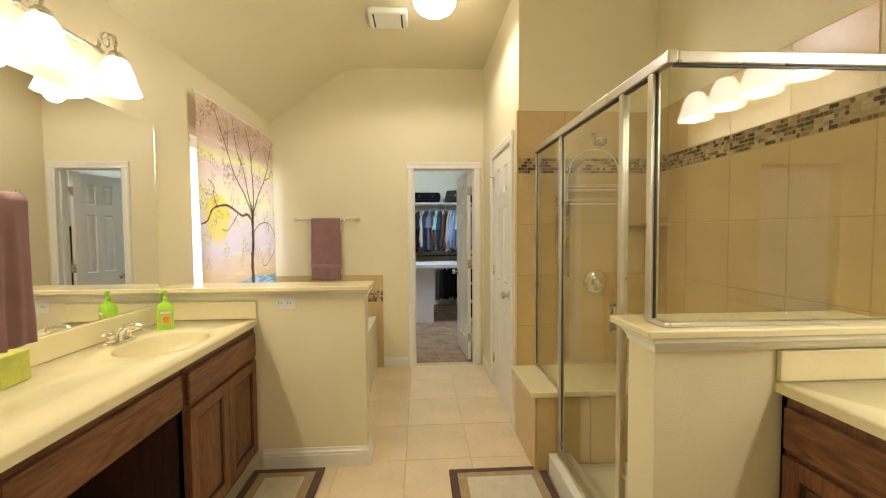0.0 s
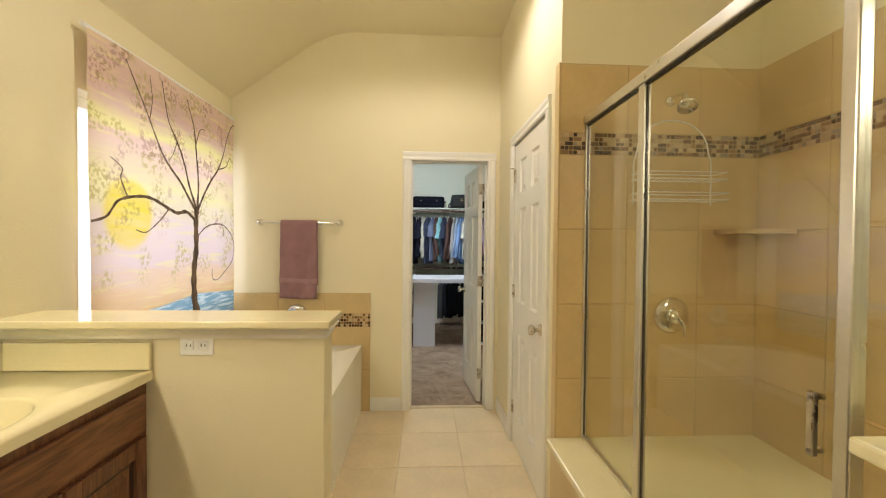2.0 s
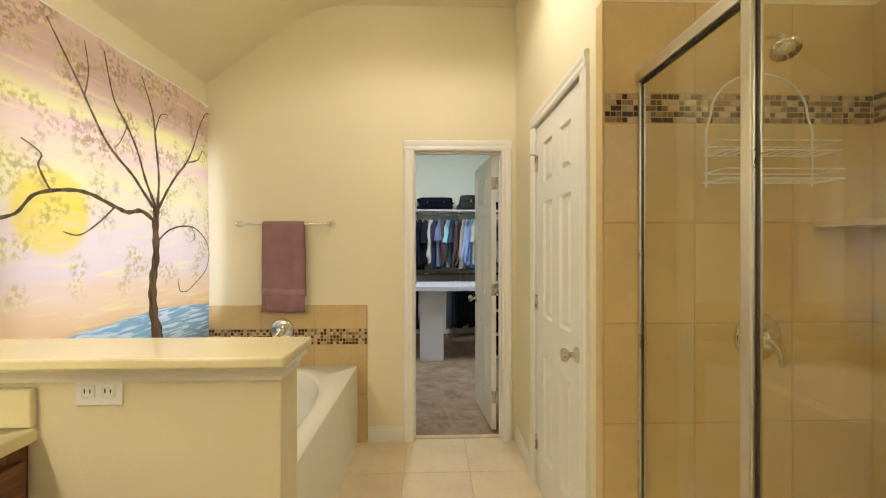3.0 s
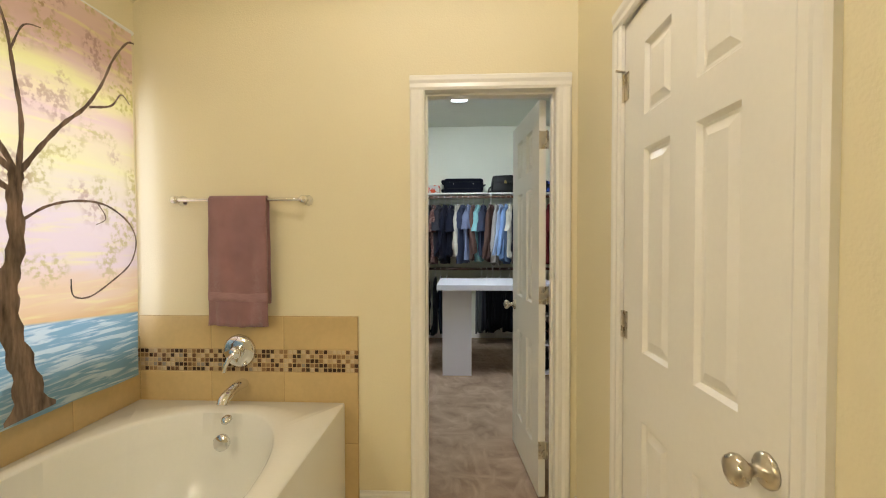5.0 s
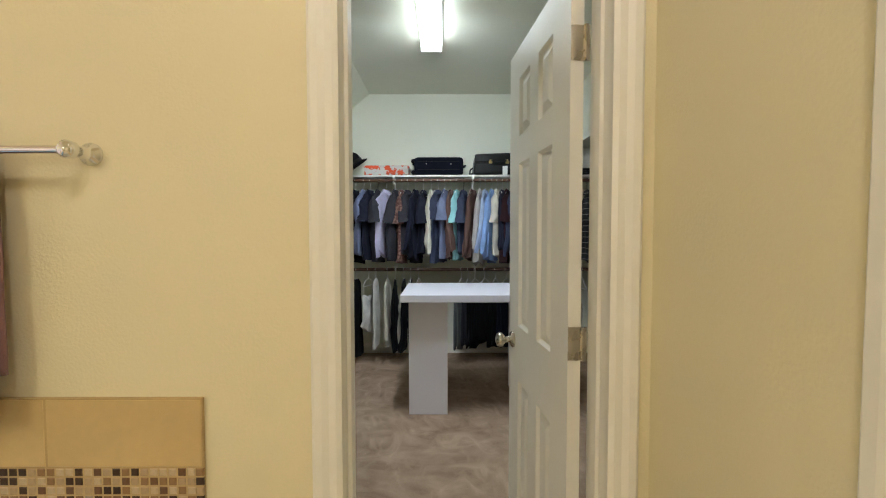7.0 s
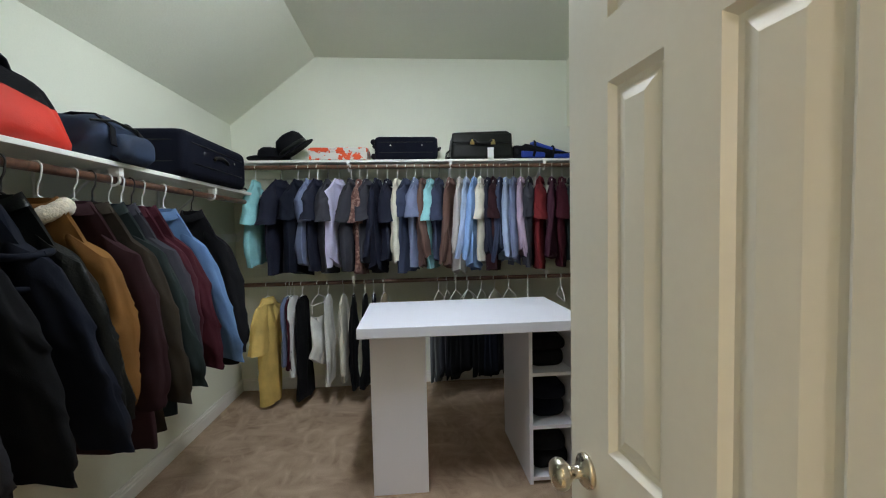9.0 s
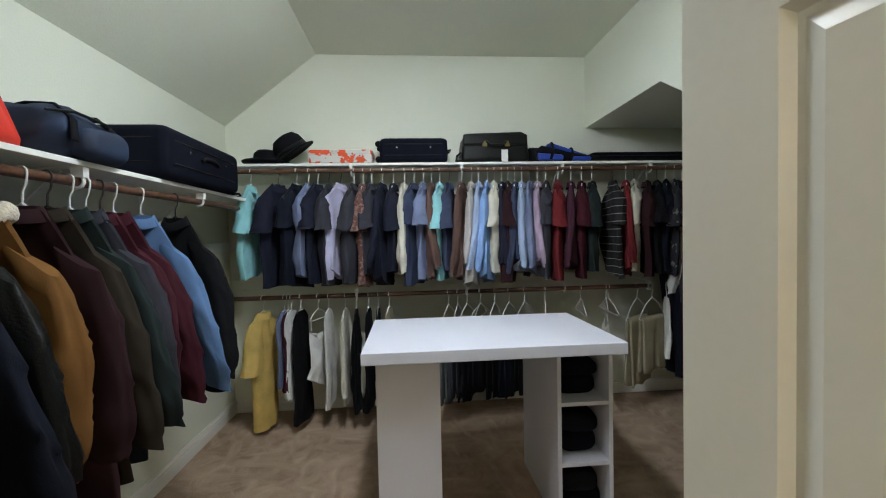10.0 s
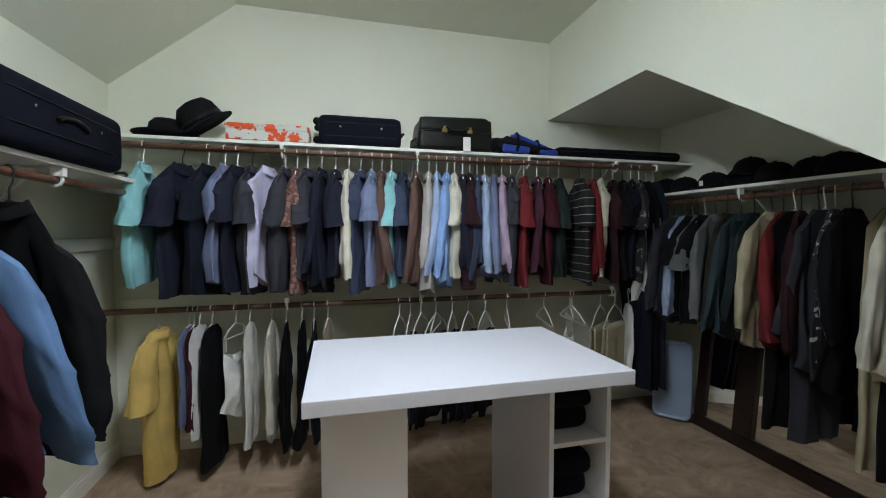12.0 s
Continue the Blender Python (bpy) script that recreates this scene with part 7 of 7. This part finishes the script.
bm = rounded(bmesh.new(), 0.22, 0.09, 0.12, 0.04, 6, 0.05)
for v in bm.verts:
    v.co.z *= 0.92 + 0.10 * math.sin(v.co.x * 21 + 1.0)
part("pocket", bm, M_DENIM, nbag, "bulging front pocket", True, pose(0.03, -0.15, 0.004, 0, 0, 4))
part("zip", tube(bmesh.new(), [(-0.16, -0.13, 0.135), (-0.08, -0.155, 0.150), (0.05, -0.16, 0.142), (0.15, -0.14, 0.115)], 0.005, 6), M_LEATHER, nbag, "dark zip", True)
for x, dx in ((-0.11, 0.05), (0.06, 0.07)):
    part("strap", tube(bmesh.new(), [(x, -0.175, 0.05), (x + 0.01, -0.165, 0.12), (x + dx * 0.6, -0.10, 0.172), (x + dx, 0.0, 0.182), (x + dx, 0.09, 0.16)], 0.016, 8, None, 0.35), M_BLACK, nbag, "black webbing", True)
part("grab_loop", tube(bmesh.new(), [(0.02, 0.02, 0.165), (0.03, 0.0, 0.20), (0.07, -0.02, 0.205), (0.10, -0.03, 0.165)], 0.009, 8), M_BLACK, nbag, "", True)
shoe = thing("sandal", "flat black sandal at the shelf's end", "sandal", pose(-1.07, 7.24, ZL + 0.001, 0, 0, 80))
part("sole", rounded(bmesh.new(), 0.22, 0.08, 0.016, 0.007, 3), M_BLACK, shoe, "", True)
part("strap", tube(bmesh.new(), [(0.05, -0.04, 0.01), (0.04, -0.02, 0.035), (0.04, 0.02, 0.035), (0.05, 0.04, 0.01)], 0.008, 8), M_LEATHER, shoe, "", True)

# ---- closet: island ----
IX0, IX1, IY0, IY1, IZ = -0.110, 1.045, 6.085, 6.80, 0.905
isl = thing("island_table", "white laminate closet island with open shelf units", "island")
part("tabletop", box(IX0, IX1, IY0, IY1, IZ - 0.052, IZ, bevel=0.003), M_LAM, isl)
UY0, UY1, UZ = 6.20, 6.79, IZ - 0.053
u1 = part("shelf_unit", box(0.206, 0.225, UY0 + 0.0195, UY1 - 0.0195, 0.001, UZ), M_LAM, isl)
for y in (UY0, UY1 - 0.019):
    part("side_panel", box(-0.06, 0.225, y, y + 0.019, 0.001, UZ, bevel=0.001), M_LAM, u1)
for z in (0.02, 0.30, 0.58):
    part("shelf", box(-0.058, 0.2055, UY0 + 0.0195, UY1 - 0.0195, z, z + 0.019, bevel=0.001), M_LAM, u1)
u2 = part("shelf_unit", box(0.7845, 1.0105, UY1 - 0.012, UY1, 0.001, UZ), M_LAM, isl)
for x in (0.765, 1.011):
    part("side_panel", box(x, x + 0.019, UY0, UY1, 0.001, UZ, bevel=0.001), M_LAM, u2)
for z in (0.02, 0.30, 0.585):
    part("shelf", box(0.7845, 1.0105, UY0 + 0.002, UY1 - 0.0125, z, z + 0.019, bevel=0.001), M_LAM, u2)


def folded_pile(label, x, y, z, w, d, h, material, seed, n=3):
    root = thing("folded_clothes", label, "folded clothes", pose(x, y, z, 0, 0, 0), "folded clothes in the island")
    rng = random.Random(seed)
    for i in range(n):
        k = rng.uniform(0.86, 1.0)
        bm = rounded(bmesh.new(), w * k, d * rng.uniform(0.85, 1.0), h / n * 0.98, h / n * 0.36, 5, 0.02)
        ph = [rng.uniform(0, 6.28) for _ in range(3)]
        for v in bm.verts:
            up = min(1.0, v.co.z * n / h)
            v.co.z += up * (0.016 * math.sin(v.co.x * 24 + ph[0]) * math.sin(v.co.y * 13 + ph[1]) - 0.02 * (v.co.x / w + 0.5) * (i == n - 1))
            v.co.y += 0.014 * math.sin(v.co.x * 33 + ph[2]) * up
        part("garment", bm, material, root, "", True, pose(rng.uniform(-0.004, 0.004), rng.uniform(-0.03, 0.03), h / n * i, 0, 0, rng.uniform(-4, 4)))
    return root


for i, (z, h, m) in enumerate(((0.040, 0.22, M_BLACK), (0.320, 0.23, M_NAVY), (0.605, 0.20, M_BLACK))):
    folded_pile("dark folded %s in an island shelf" % ("jeans" if i == 1 else "sweaters"), 0.893, 6.47, z, 0.205, 0.46, h, m, 600 + i, 2)
for i, (z, h) in enumerate(((0.040, 0.2), (0.320, 0.22), (0.600, 0.2))):
    folded_pile("folded light and dark clothes in an island shelf", 0.075, 6.49, z, 0.25, 0.50, h, M_CL["grey"] if i == 1 else M_BLACK, 620 + i)

# ---- closet: mirror, lid, light ----
cm = thing("floor_mirror", "dark wood-framed mirror lying against the alcove wall", "mirror", pose(2.515, 0, 0.002, 0, 5, 0))
M0, M1, MH = 5.2, 7.25, 0.80
for nm, a in (("bottom_rail", (0, 0.035, M0, M1, 0, 0.085)), ("top_rail", (0, 0.035, M0, M1, MH - 0.085, MH)), ("stile", (0, 0.035, M1 - 0.08, M1, 0.086, MH - 0.086)), ("stile", (0, 0.035, M0, M0 + 0.08, 0.086, MH - 0.086)), ("mullion", (-0.006, 0.035, 6.82, 6.95, 0.086, MH - 0.086))):
    part(nm, box(*a, bevel=0.005), M_FRAME, cm)
part("mirror_glass", box(0.018, 0.022, 6.95, M1 - 0.08, 0.086, MH - 0.086), M_MIRROR, cm)
part("mirror_glass", box(0.018, 0.022, M0 + 0.08, 6.82, 0.086, MH - 0.086), M_MIRROR, cm)
M_LID = mat("pale_blue_plastic", (0.24, 0.30, 0.42), 0.35, var=0.08, scale=6)
lid = thing("storage_lid", "pale blue plastic lid standing on the carpet", "lid", pose(2.40, 7.33, 0.012, -8, 0, -48) @ Matrix.Diagonal((0.85, 1, 0.86, 1)))
bm = bmesh.new()
ring = []
for sx, sz, t0 in ((1, 1, 0), (-1, 1, 90), (-1, -1, 180), (1, -1, 270)):
    ring += [(sx * 0.09 + 0.06 * math.cos(radians(t0 + 15 * k)), 0.34 + sz * 0.27 + 0.06 * math.sin(radians(t0 + 15 * k))) for k in range(7)]
loft(bm, [[Vector((x * s, y, 0.34 + (z - 0.34) * s)) for x, z in ring] for y, s in ((0.0, 1.0), (-0.012, 1.0), (-0.014, 0.97), (-0.008, 0.93))])
part("panel", bm, M_LID, lid)
part("rim_handle", tube(bmesh.new(), [(-0.05, -0.014, 0.64), (-0.04, -0.026, 0.645), (0.04, -0.026, 0.645), (0.05, -0.014, 0.64)], 0.006, 8), M_LID, lid, "", True)

fix = thing("ceiling_light", "lit white fluorescent wrap light on the closet ceiling", "ceiling light", pose(0.105, 5.92, CZ))
part("housing", box(-0.085, 0.085, -0.60, 0.60, -0.03, -0.001, bevel=0.004), M_WHITE, fix)
part("cover", prism_y(bmesh.new(), [(0.083, -0.031), (0.075, -0.075), (0.05, -0.088), (-0.05, -0.088), (-0.075, -0.075), (-0.083, -0.031)], -0.585, 0.585), M_TUBE, fix, "glowing acrylic cover")
for y in (-0.5935, 0.5935):
    part("end_cap", box(-0.084, 0.084, y - 0.008, y + 0.008, -0.09, -0.031, bevel=0.003), M_WHITE, fix)
fix.children[1].visible_shadow = False

ORIGIN.y = 0.0
# ---- bath floor tiles ----
FPX, FPY, FX0, FY0 = 0.400, 0.457, -0.09, 2.945
for i in range(-5, 6):
    for j in range(-10, 5):
        x0, x1 = max(XL, FX0 + i * FPX), min(XV, FX0 + (i + 1) * FPX)
        y0, y1 = max(YB, FY0 + j * FPY), min(4.30, FY0 + (j + 1) * FPY)
        if x1 - x0 > 0.03 and y1 - y0 > 0.03 and not (x0 > XD + 0.05 and y0 > YS) and not (x1 < -0.5 and y0 > 2.6):
            piece("tile", tile_mesh(x1 - x0 - 0.005, y1 - y0 - 0.005, M_FLOOR, 0.008), bath_floor, pose((x0 + x1) / 2, (y0 + y1) / 2, -0.0068))
